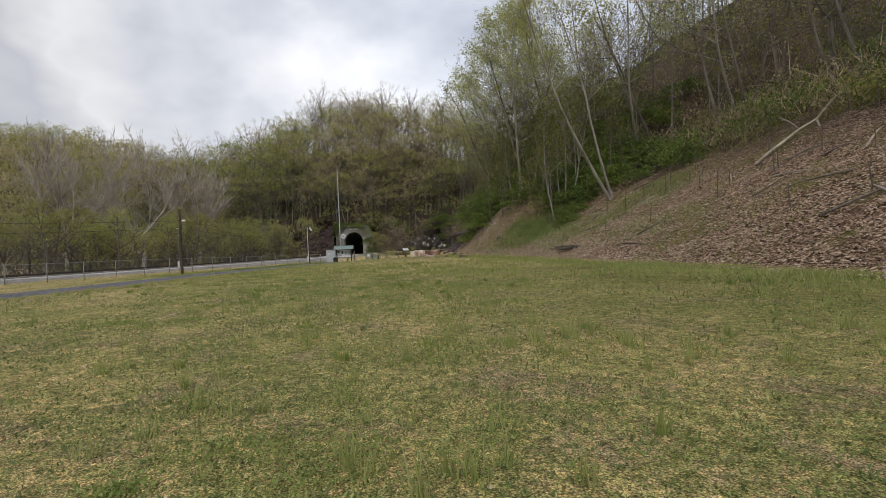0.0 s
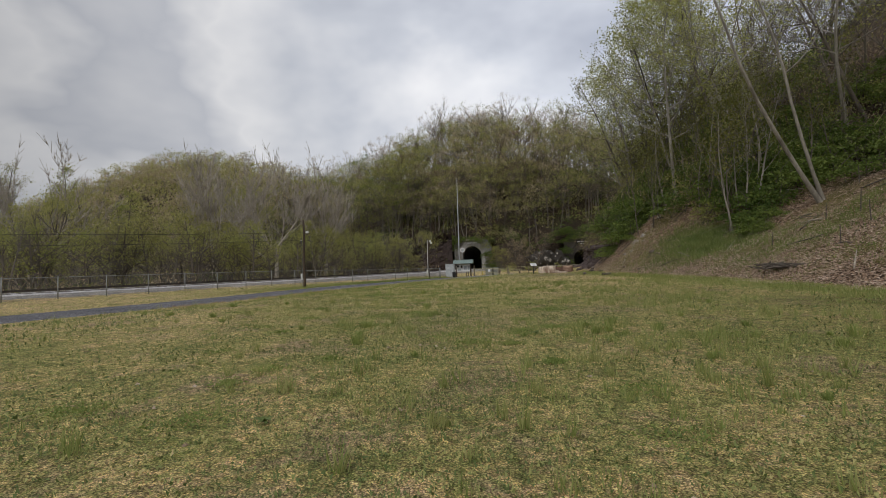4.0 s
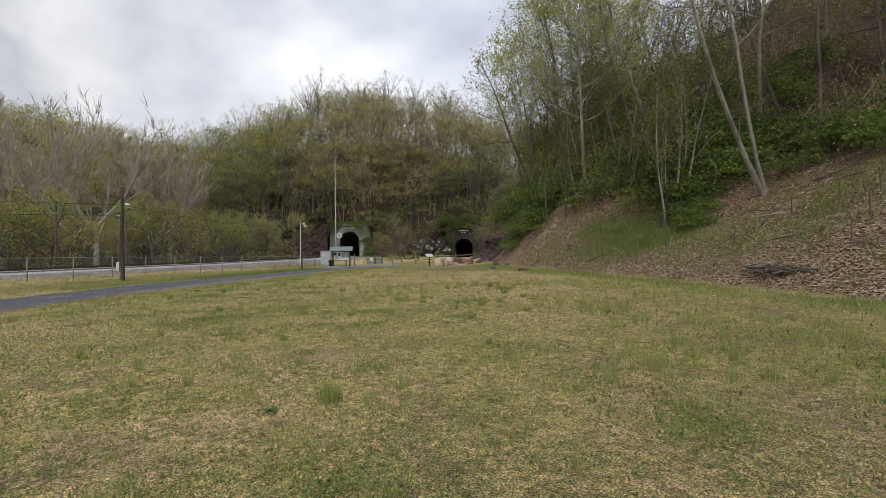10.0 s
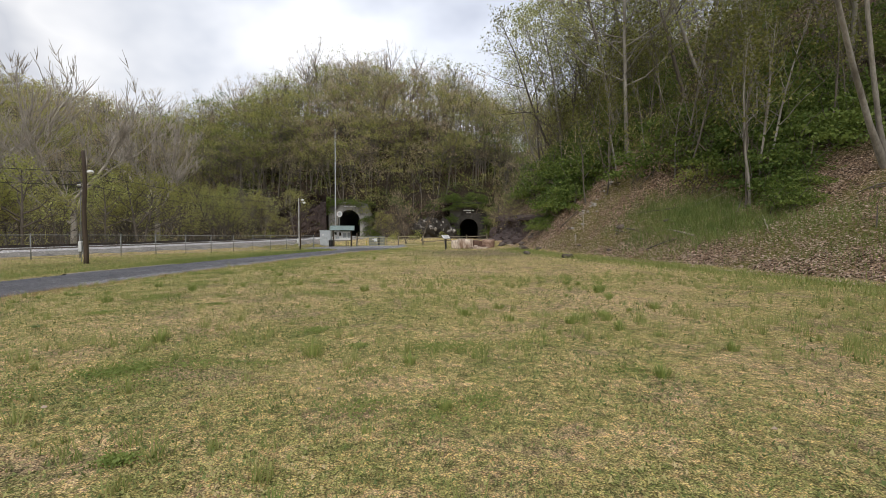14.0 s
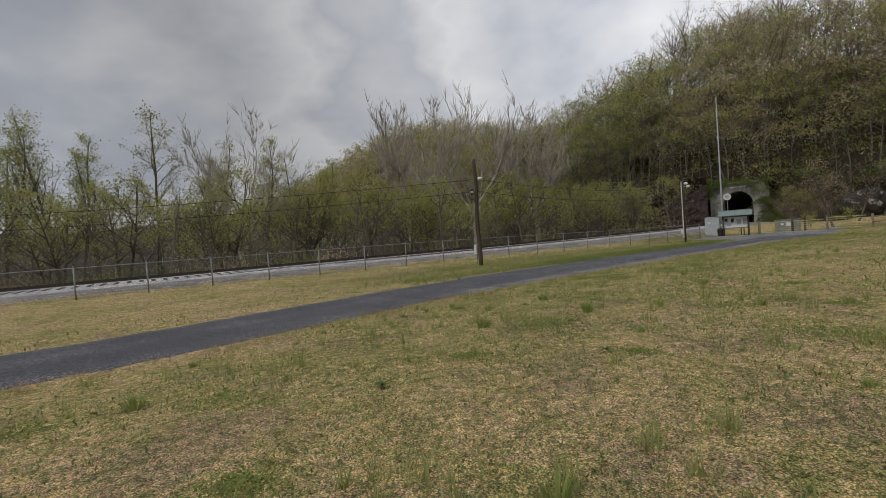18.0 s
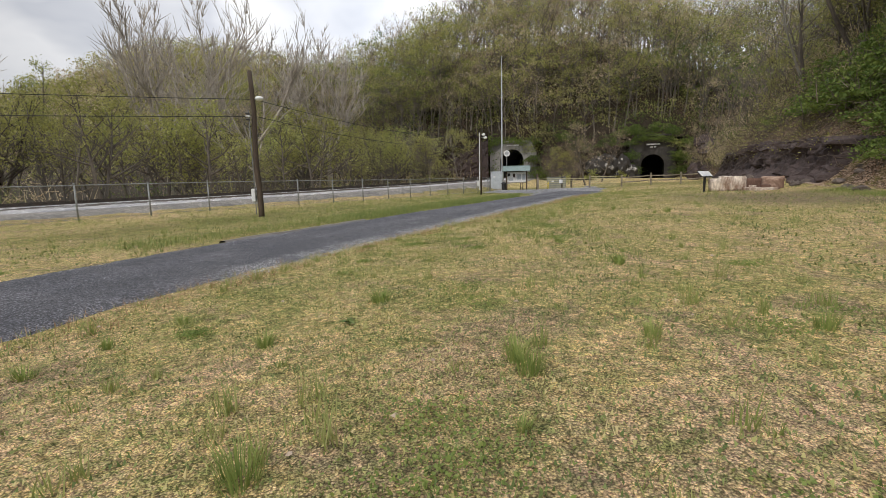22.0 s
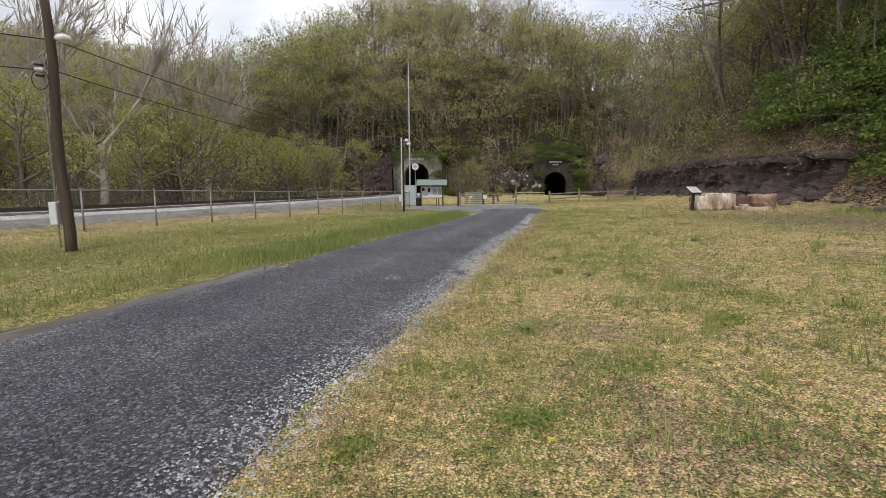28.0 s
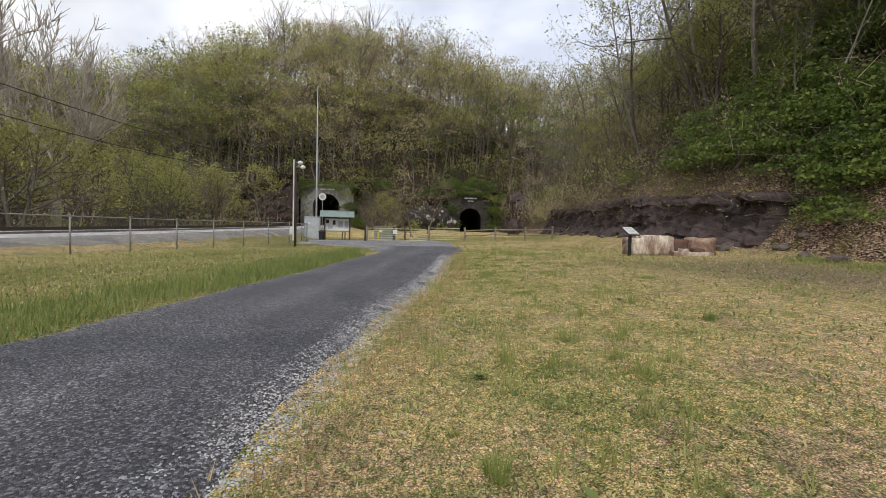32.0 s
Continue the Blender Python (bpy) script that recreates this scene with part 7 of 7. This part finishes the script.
V, T, base = [], [], 0
for n, spread, h0, w0, ln, lo in ((200000, 2.1, 0.036, 0.006, 0.9, 0.0), (90000, 4.5, 0.05, 0.011, 0.8, 2.2), (70000, 10.0, 0.07, 0.024, 0.8, 6.0)):
    p = field_points(rg, n, spread, lo)
    g = patchy(p, 1.7, 1.1) * 0.6 + patchy(p, 4.2, 3.1) * 0.4
    keepers = rg.rand(len(p)) < 0.25 + 0.85 * g
    p, g = p[keepers], g[keepers]
    z = land(p[:, 0], p[:, 1])
    h = h0 * rg.uniform(0.35, 1.3, len(p)) * (0.6 + 0.9 * g)
    w = w0 * rg.uniform(0.6, 1.5, len(p))
    v, t = blades(rg, p[:, 0], p[:, 1], z, h, w, rg.uniform(0.2, 1.6, len(p)) * ln)
    V.append(v)
    T.append(t + base)
    base += len(v)
for n, spread, size, lo in ((460000, 2.4, 0.017, 0.0), (150000, 4.5, 0.024, 2.5), (80000, 10.0, 0.034, 6.0)):
    p = field_points(rg, n, spread, lo)
    p = p[rg.rand(len(p)) < 0.25 + 0.9 * patchy(p, 3.1, 2.3)]
    n = len(p)
    z = land(p[:, 0], p[:, 1])
    # small leaves held flat above the ground, each tilted its own way
    c = np.stack([p[:, 0], p[:, 1], z + size * rg.uniform(0.3, 1.5, n) * (0.5 + patchy(p, 6.6, 4.0))], -1)
    a, r = rg.uniform(0, 6.283, n), size * rg.uniform(0.4, 0.8, n)
    tri = np.stack([a, a + rg.uniform(1.6, 2.5, n), a + rg.uniform(3.8, 4.7, n)], 1)
    tilt = rg.normal(0, 0.85, (n, 2))
    dx, dy = np.cos(tri) * r[:, None], np.sin(tri) * r[:, None]
    v = np.stack([c[:, 0, None] + dx, c[:, 1, None] + dy, c[:, 2, None] + dx * tilt[:, 0, None] + dy * tilt[:, 1, None]], -1).reshape(-1, 3)
    t = np.arange(n * 3).reshape(n, 3)
    V.append(v)
    T.append(t + base)
    base += len(v)
tagged(new("field_grass", raw_mesh("field_grass", np.concatenate(V), tris=np.concatenate(T), mats=[M["grass"]])), "short patchy straw-yellow and green grass over the field", "grass", kind="stuff")

# taller green grass: road verge, foot of the slope and a patch on the bank
V, T, base = [], [], 0
sets = []
e1 = along_road(46000, -4.4, -1.7, 38, 80)
u = beside(ROAD, e1[:, 0], e1[:, 1])
m = (u < -1.7) & (rg.rand(len(u)) < np.clip((u + 4.6) / 2.0, 0.1, 1))
m &= ~((u > -2.5) & (e1[:, 1] > 39) & (e1[:, 1] < 44.6))
m &= e1[:, 0] < np.interp(e1[:, 1], [58, 60, 66.5, 71.4, 76], [9.0, 1.0, 2.8, 2.6, 0.2])
fringe = rg.rand(m.sum()) < 0.45
sets.append((e1[m][~fringe], 0.13, 0.012))
fringe = e1[m][fringe]
yy = rg.uniform(8, 52, 26000)
e2 = np.stack([np.interp(yy, TOE_Y, TOE_X) - np.abs(rg.normal(0, 1.1, len(yy))) - 0.1, yy], -1)
sets.append((e2, 0.17, 0.016))
e3 = np.stack([rg.normal(18.8, 1.3, 20000), rg.normal(38.6, 2.5, 20000)], -1)
e6 = along_road(15000, -3.3, -1.75, 45, 66)
e6 = e6[e6[:, 0] < np.interp(e6[:, 1], [58, 60, 66.5], [9.0, 1.0, 2.8])]
bank = [(e3, 0.38, 0.022), (fringe, 0.17, 0.014), (e6, 0.2, 0.014)]
e4 = np.stack([rg.uniform(-24, -3, 30000), rg.uniform(36, 76, 30000)], -1)
u = beside(ROAD, e4[:, 0], e4[:, 1])
fe = beside(FENCE, e4[:, 0], e4[:, 1])
m = (u < -2.5) & (fe > -0.6) & (e4[:, 0] < np.interp(e4[:, 1], [58, 66.5, 71.4, 76], [0.4, 2.8, 2.6, 0.2]))
m &= rg.rand(len(u)) < 0.25 + 0.75 * ss(42, 54, e4[:, 1])
sets.append((e4[m], 0.11, 0.018))
sets.append((along_road(7000, 1.5, 2.05, 30, 60), 0.06, 0.008))
e5 = np.stack([rg.uniform(12.5, 26, 16000), rg.uniform(4, 50, 16000)], -1)
m = (patchy(e5, 7.7, 0.5) > 0.55) & (e5[:, 0] > np.interp(e5[:, 1], TOE_Y, TOE_X)) & (e5[:, 0] < np.interp(e5[:, 1], TOE_Y, TOE_X) + 6)
sets.append((e5[m], 0.2, 0.02))
bank.append((np.stack([rg.normal(18.3, 1.7, 9000), rg.normal(30.0, 2.4, 9000)], -1), 0.2, 0.02))
bank.append((np.stack([rg.normal(21.6, 1.3, 6000), rg.normal(26.5, 1.8, 6000)], -1), 0.22, 0.022))
bank.append((np.stack([rg.normal(16.4, 0.9, 3500), rg.normal(21.0, 2.6, 3500)], -1), 0.14, 0.02))
BV, BT, bb = [], [], 0
for p, h0, w0 in bank:
    p = p[rg.rand(len(p)) < 0.15 + 1.1 * patchy(p, 5.5, 1.6)]
    z = land(p[:, 0], p[:, 1])
    v, t = blades(rg, p[:, 0], p[:, 1], z, h0 * rg.uniform(0.4, 1.3, len(p)), w0 * rg.uniform(0.6, 1.5, len(p)), rg.uniform(0.1, 0.9, len(p)))
    BV.append(v)
    BT.append(t + bb)
    bb += len(v)
tagged(new("bank_grass", raw_mesh("bank_grass", np.concatenate(BV), tris=np.concatenate(BT), mats=[M["bank_grass"]])), "long deep green grass and weeds on the leaf-littered bank", "grass", kind="stuff")
for p, h0, w0 in sets:
    z = land(p[:, 0], p[:, 1])
    h = h0 * rg.uniform(0.3, 1.4, len(p)) * (0.35 + 0.8 * patchy(p, 2.0, 0.9) + 0.45 * patchy(p, 6.0, 3.7))
    v, t = blades(rg, p[:, 0], p[:, 1], z, h, w0 * rg.uniform(0.6, 1.6, len(p)), rg.uniform(0.1, 1.3, len(p)))
    V.append(v)
    T.append(t + base)
    base += len(v)
tagged(new("tall_grass", raw_mesh("tall_grass", np.concatenate(V), tris=np.concatenate(T), mats=[M["tall_grass"]])), "taller fresh green grass along the verge and bank", "grass", kind="stuff")

# fallen leaves on the slope
n = 110000
yy = rg.uniform(3, 60, n)
xx = np.interp(yy, TOE_Y, TOE_X) - 0.5 + np.abs(rg.normal(0, 6.0, n))
c = np.stack([xx, yy, land(xx, yy) + 0.03], -1)
lv, lq = leaf_chips(rg, c, 0.11)
lv = lv.reshape(-1, 3, 3)
lv[:, :, 2] = c[:, None, 2] + (lv[:, :, 2] - c[:, None, 2]) * 0.45 + 0.02
tagged(new("leaf_litter", raw_mesh("leaf_litter", lv.reshape(-1, 3), tris=lq, mats=[M["dead_leaf"]])), "dry brown fallen leaves covering the slope", "leaf litter", kind="stuff")

# loose stones on the track and its edge
def pebbles(name, p, size, material, label, lift):
    n = len(p)
    z = land(p[:, 0], p[:, 1], relief=False) + lift
    s = size * rg.uniform(0.5, 1.5, n)
    base_v = np.array([(1, 0, 0), (0, 1, 0), (-1, 0, 0), (0, -1, 0), (0.1, 0.1, 0.75), (0, 0, -0.5)])
    f = np.array([(0, 1, 4), (1, 2, 4), (2, 3, 4), (3, 0, 4)])
    a = rg.uniform(0, 6.28, n)
    st = rg.uniform(0.6, 1.3, (n, 3))
    v = base_v[None] * s[:, None, None] * st[:, None]
    v = v + rg.normal(0, 0.15, v.shape) * s[:, None, None]
    x = v[..., 0] * np.cos(a)[:, None] - v[..., 1] * np.sin(a)[:, None] + p[:, 0, None]
    y = v[..., 0] * np.sin(a)[:, None] + v[..., 1] * np.cos(a)[:, None] + p[:, 1, None]
    vv = np.stack([x, y, v[..., 2] + z[:, None]], -1).reshape(-1, 3)
    t = (f[None] + 6 * np.arange(n)[:, None, None]).reshape(-1, 3)
    tagged(new(name, raw_mesh(name, vv, tris=t, mats=[material])), label, "stones", kind="stuff")


dark_chip = leaf_material("gravel_chip", [(0.04, 0.041, 0.05), (0.085, 0.087, 0.098), (0.17, 0.172, 0.188), (0.44, 0.44, 0.455)], 0.0, 2.0)
pale_chip = leaf_material("pale_chip", [(0.2, 0.2, 0.205), (0.4, 0.4, 0.4), (0.66, 0.655, 0.64)], 0.0, 2.0)


def road_top(p):
    """How far the track's surface lies above the land."""
    u = beside(road_fine[::2], p[:, 0], p[:, 1])
    e = np.minimum((u + 1.85) / 3.47, (1.62 - u) / 3.47)
    return np.where(e > 0, 0.05 * ss(0, 0.12, e) + 0.02 * ss(0, 0.3, e), 0.0) + 0.003


p = np.concatenate([along_road(22000, -1.8, 1.6, 35, 48), along_road(6000, -1.8, 1.6, 48, 58)])
pebbles("track_gravel", p, 0.0085, dark_chip, "loose dark gravel chips on the track", road_top(p))
p = along_road(46000, 1.2, 1.9, 36.5, 64)
u = beside(road_fine[::2], p[:, 0], p[:, 1])
p = p[(u > 1.37 - 0.35 * rg.rand(len(u)) ** 3) & (u < 1.66 + 0.25 * rg.rand(len(u)) ** 3)]
a_, r_ = rg.uniform(0, 6.28, 110), np.abs(rg.normal(0, 0.14, 110))
p = np.concatenate([p, np.stack([-4.25 + r_ * np.cos(a_) * 1.2, 43.3 + r_ * np.sin(a_)], -1)])
pebbles("edge_gravel", p, 0.0082, pale_chip, "pale loose stone along the edge of the track", road_top(p))
p = field_points(rg, 420, 4.0)
pebbles("dry_leaves", p, 0.018, M["dead_leaf"], "small dry leaves and bits scattered in the field", 0.008)

# puddle on the far edge of the track
pud = road_fine[(road_fine[:, 1] > 39.2) & (road_fine[:, 1] < 44.5)]
strip("puddle", pud, -2.0, -1.66, 0.055, M["water"], 0.05, 4, 8, 0.0, "shallow muddy puddle along the edge of the track", "puddle")

# ---- weeds ----
def tuft_mesh(name, seed, n, h, r, w):
    q = np.random.RandomState(seed)
    a, d = q.uniform(0, 6.28, n), np.sqrt(q.rand(n)) * r
    x, y = d * np.cos(a), d * np.sin(a)
    hh = h * q.uniform(0.5, 1.2, n)
    p = np.stack([x, y, np.full(n, -0.01)], -1)
    side = np.stack([-np.sin(a), np.cos(a), np.zeros(n)], -1) * (w * q.uniform(0.6, 1.3, n))[:, None]
    out = np.stack([np.cos(a), np.sin(a), np.zeros(n)], -1)
    k = q.uniform(0.15, 0.75, n)[:, None]
    mid = p + out * (hh[:, None] * k * 0.4) + np.array([0, 0, 1]) * (hh * 0.62)[:, None]
    tip = p + out * (hh[:, None] * k) + np.array([0, 0, 1]) * (hh * 0.95)[:, None]
    v = np.stack([p - side, p + side, mid + side * 0.7, mid - side * 0.7, tip], 1).reshape(-1, 3)
    i = 5 * np.arange(n)[:, None]
    return raw_mesh(name, v, tris=i + np.array([[3, 2, 4]]), quads=i + np.array([[0, 1, 2, 3]]), mats=[M["weed"]])


tufts = [tuft_mesh("grass_tuft", 400 + k, 80 + 16 * k, 0.21 + 0.035 * k, 0.09 + 0.03 * k, 0.0055) for k in range(4)]
known = [(3.1, 9.6), (0.5, 5.8), (-6.8, 22.3), (-5.4, 17.9), (-0.6, 22.0), (2.36, 20.6), (-0.95, 35.7), (-4.1, 34.2), (2.75, 43.0), (2.36, 45.3), (-1.8, 43.2), (3.3, 43.4), (-1.3, 37.8)]
known += [(-5.8, 17.0), (-4.7, 16.8), (-6.2, 21.1), (-4.7, 21.7), (-2.4, 14.8), (-1.1, 13.0), (-1.2, 14.8), (1.4, 13.1), (3.1, 14.2), (2.8, 13.4), (-0.1, 18.6), (-1.2, 13.9), (-2.2, 26.4), (-0.3, 25.1), (2.3, 27.1), (2.9, 26.5), (3.2, 27.6)]
known += [(4.4, 26.0), (3.9, 26.1), (5.9, 28.0), (6.5, 29.8), (7.3, 31.9), (1.1, 30.9), (0.7, 24.4), (-6.6, 32.5), (-1.8, 32.6), (-2.9, 32.2), (-3.0, 31.3), (-4.9, 32.9), (-4.3, 31.0), (-0.4, 32.7), (-6.1, 33.8), (-1.0, 35.5)]
for x, y in ((4.2, 26.1), (6.1, 28.6), (6.8, 30.5), (2.9, 13.9), (4.6, 12.2), (9.5, 9.0)):
    known += [(x + rg.normal(0, 0.7), y + rg.normal(0, 0.7)) for k in range(5)]
for k in range(120):
    if k < len(known):
        x, y = known[k]
    else:
        i = rg.randint(0, len(WALKED))
        x, y = WALKED[i] + rg.normal(0, 4.2, 2)
        if abs(float(beside(ROAD, np.array([x]), np.array([y]))[0])) < 2.5 or x > toe_x(y):
            continue
    ob = new("grass_tuft", tufts[k % 4])
    s = rg.uniform(0.4, 0.78) if k < len(known) else rg.uniform(0.3, 0.55)
    ob.matrix_basis = pose(x, y, ground_at(x, y), 0, 0, rg.uniform(0, 360)) @ Matrix.Diagonal((s, s, s * rg.uniform(0.7, 1.1), 1))
    tagged(ob, "green tuft of coarse grass in the field", "grass tuft", "grass tufts in the field")
# dry stalks and weeds where the grass meets the track
p = along_road(9000, 1.5, 2.3, 26, 62)
p = p[patchy(p, 3.3, 2.2) + patchy(p, 9.1, 6.0) > 0.85]
v, t = blades(rg, p[:, 0], p[:, 1], land(p[:, 0], p[:, 1]), rg.uniform(0.03, 0.15, len(p)), rg.uniform(0.005, 0.013, len(p)), rg.uniform(0.1, 1.2, len(p)))
tagged(new("dry_weeds", raw_mesh("dry_weeds", v, tris=t, mats=[M["dry_stalk"]])), "brown dry weeds along the edge of the track", "weeds", kind="stuff")

# wisps of taller grass all over the field, too many to count
p = np.concatenate([field_points(rg, 900, 2.6), field_points(rg, 1500, 6.5)])
near_slope = np.stack([rg.uniform(1.5, 12.5, 2600), rg.uniform(3, 33, 2600)], -1)
p = np.concatenate([p, near_slope[patchy(near_slope, 4.0, 0.9) > 0.45]])
p = p[patchy(p, 8.3, 0.8) > 0.36]
n = rg.randint(14, 40, len(p))
c = np.repeat(p, n, axis=0)
far = np.repeat(rg.uniform(0.02, 0.07, len(p)), n)[:, None]
tall = np.repeat(0.07 + 0.21 * rg.rand(len(p)) ** 1.6, n)
c = c + rg.normal(0, 1, c.shape) * far
v, t = blades(rg, c[:, 0], c[:, 1], land(c[:, 0], c[:, 1]), tall * rg.uniform(0.5, 1.2, len(c)), rg.uniform(0.006, 0.013, len(c)), rg.uniform(0.05, 0.7, len(c)))
tagged(new("wild_grass", raw_mesh("wild_grass", v, tris=t, mats=[M["tall_grass"]])), "thin wisps of taller green grass scattered over the field", "grass", kind="stuff")

CV, CQ, base = [], [], 0
spots = [(0.2, 3.1), (-0.8, 3.4), (2.1, 2.8), (1.9, 14.0), (-2.1, 25.0), (-1.6, 40.2), (-3.0, 39.5), (-4.22, 39.83), (-4.1, 39.04), (-5.0, 38.97), (-3.07, 38.4), (-3.17, 39.74), (-0.96, 42.5), (-0.91, 41.6), (-1.09, 41.95), (-2.3, 24.9), (-2.2, 25.1), (0.2, 24.2), (2.06, 13.9), (1.45, 13.6), (2.67, 14.1), (-0.3, 3.7)]
for k in range(190):
    if k < len(spots):
        x, y = spots[k]
    else:
        x, y = WALKED[rg.randint(0, len(WALKED))] + rg.normal(0, 2.8, 2)
        if abs(float(beside(ROAD, np.array([x]), np.array([y]))[0])) < 2.5 or x > toe_x(y):
            continue
    n, r = rg.randint(200, 620), rg.uniform(0.12, 0.45)
    c = np.stack([x + rg.normal(0, r * 0.55, n), y + rg.normal(0, r * 0.4, n), np.zeros(n)], -1)
    z = land(c[:, 0], c[:, 1])
    c[:, 2] = z + rg.uniform(0.008, 0.045, n)
    lv, lq = leaf_cards(rg, c, 0.021, 0.6)
    lv[:, 2] = np.maximum(lv[:, 2], np.repeat(z, 4) + 0.004)
    CV.append(lv)
    CQ.append(lq + base)
    base += len(lv)
tagged(new("clover", raw_mesh("clover", np.concatenate(CV), quads=np.concatenate(CQ), mats=[M["weed"]])), "low green clover patches in the field", "clover", kind="stuff")


def dock(x, y, size, turn):
    """A flat rosette of broad leaves."""
    root = thing("broad_leaf_weed", pose(x, y, ground_at(x, y), 0, 0, turn), "flat rosette of broad green weed leaves in the grass", "weed", "broad-leaved weeds")
    for k in range(13):
        a, ln = k * 2.4 + 0.5 * math.sin(7.1 * k + turn), size * (0.62 + 0.3 * math.sin(5.3 * k + turn))
        bm = bmesh.new()
        rows = []
        for i in range(6):
            f = i / 5
            w = size * 0.125 * math.sin(math.pi * (0.12 + 0.86 * f)) + 0.003
            h = 0.02 + size * (0.6 * f - 0.46 * f * f) * (0.3 + 0.09 * k)
            rows.append([bm.verts.new((math.cos(a) * ln * f - math.sin(a) * sx * w, math.sin(a) * ln * f + math.cos(a) * sx * w, h + 0.25 * w * abs(sx))) for sx in (-1, 0, 1)])
        for p, q in zip(rows, rows[1:]):
            for j in range(2):
                bm.faces.new((p[j], p[j + 1], q[j + 1], q[j]))
        part("leaf", bm, M["broad_leaf"], root, smooth=True)


for k, (x, y, sz) in enumerate(((-1.55, 42.75, 0.3), (-4.3, 33.4, 0.22), (-2.3, 29.5, 0.24), (-1.2, 44.6, 0.2), (-0.6, 18.4, 0.2), (-3.4, 40.6, 0.2), (1.6, 13.2, 0.22), (-4.2, 27.9, 0.24), (0.9, 7.4, 0.22), (2.4, 46.9, 0.25), (-1.3, 9.6, 0.2), (-2.6, 14.9, 0.22))):
    dock(x, y, 0.55 * sz, 40 * k)


def dandelion(x, y):
    root = thing("dandelion", pose(x, y, ground_at(x, y)), "small yellow dandelion in the grass", "flower", "dandelions")
    part("stem", bm_tube([(0, 0, 0), (0.01, 0, 0.06), (0.012, 0.005, 0.11)], [0.003] * 3, 5), M["weed"], root)
    bm = bmesh.new()
    for k in range(12):
        a = k * math.pi / 6
        vs = [bm.verts.new(v) for v in ((0.012, 0.005, 0.11), (0.012 + 0.02 * math.cos(a - 0.2), 0.005 + 0.02 * math.sin(a - 0.2), 0.116), (0.012 + 0.02 * math.cos(a + 0.2), 0.005 + 0.02 * math.sin(a + 0.2), 0.116))]
        bm.faces.new(vs)
    part("petals", bm, M["yellow_paint"], root, "yellow petals")


for x, y in ((-4.1, 38.6), (-1.9, 43.9), (-2.2, 38.9), (-1.2, 42.4), (0.4, 14.5)):
    dandelion(x, y)
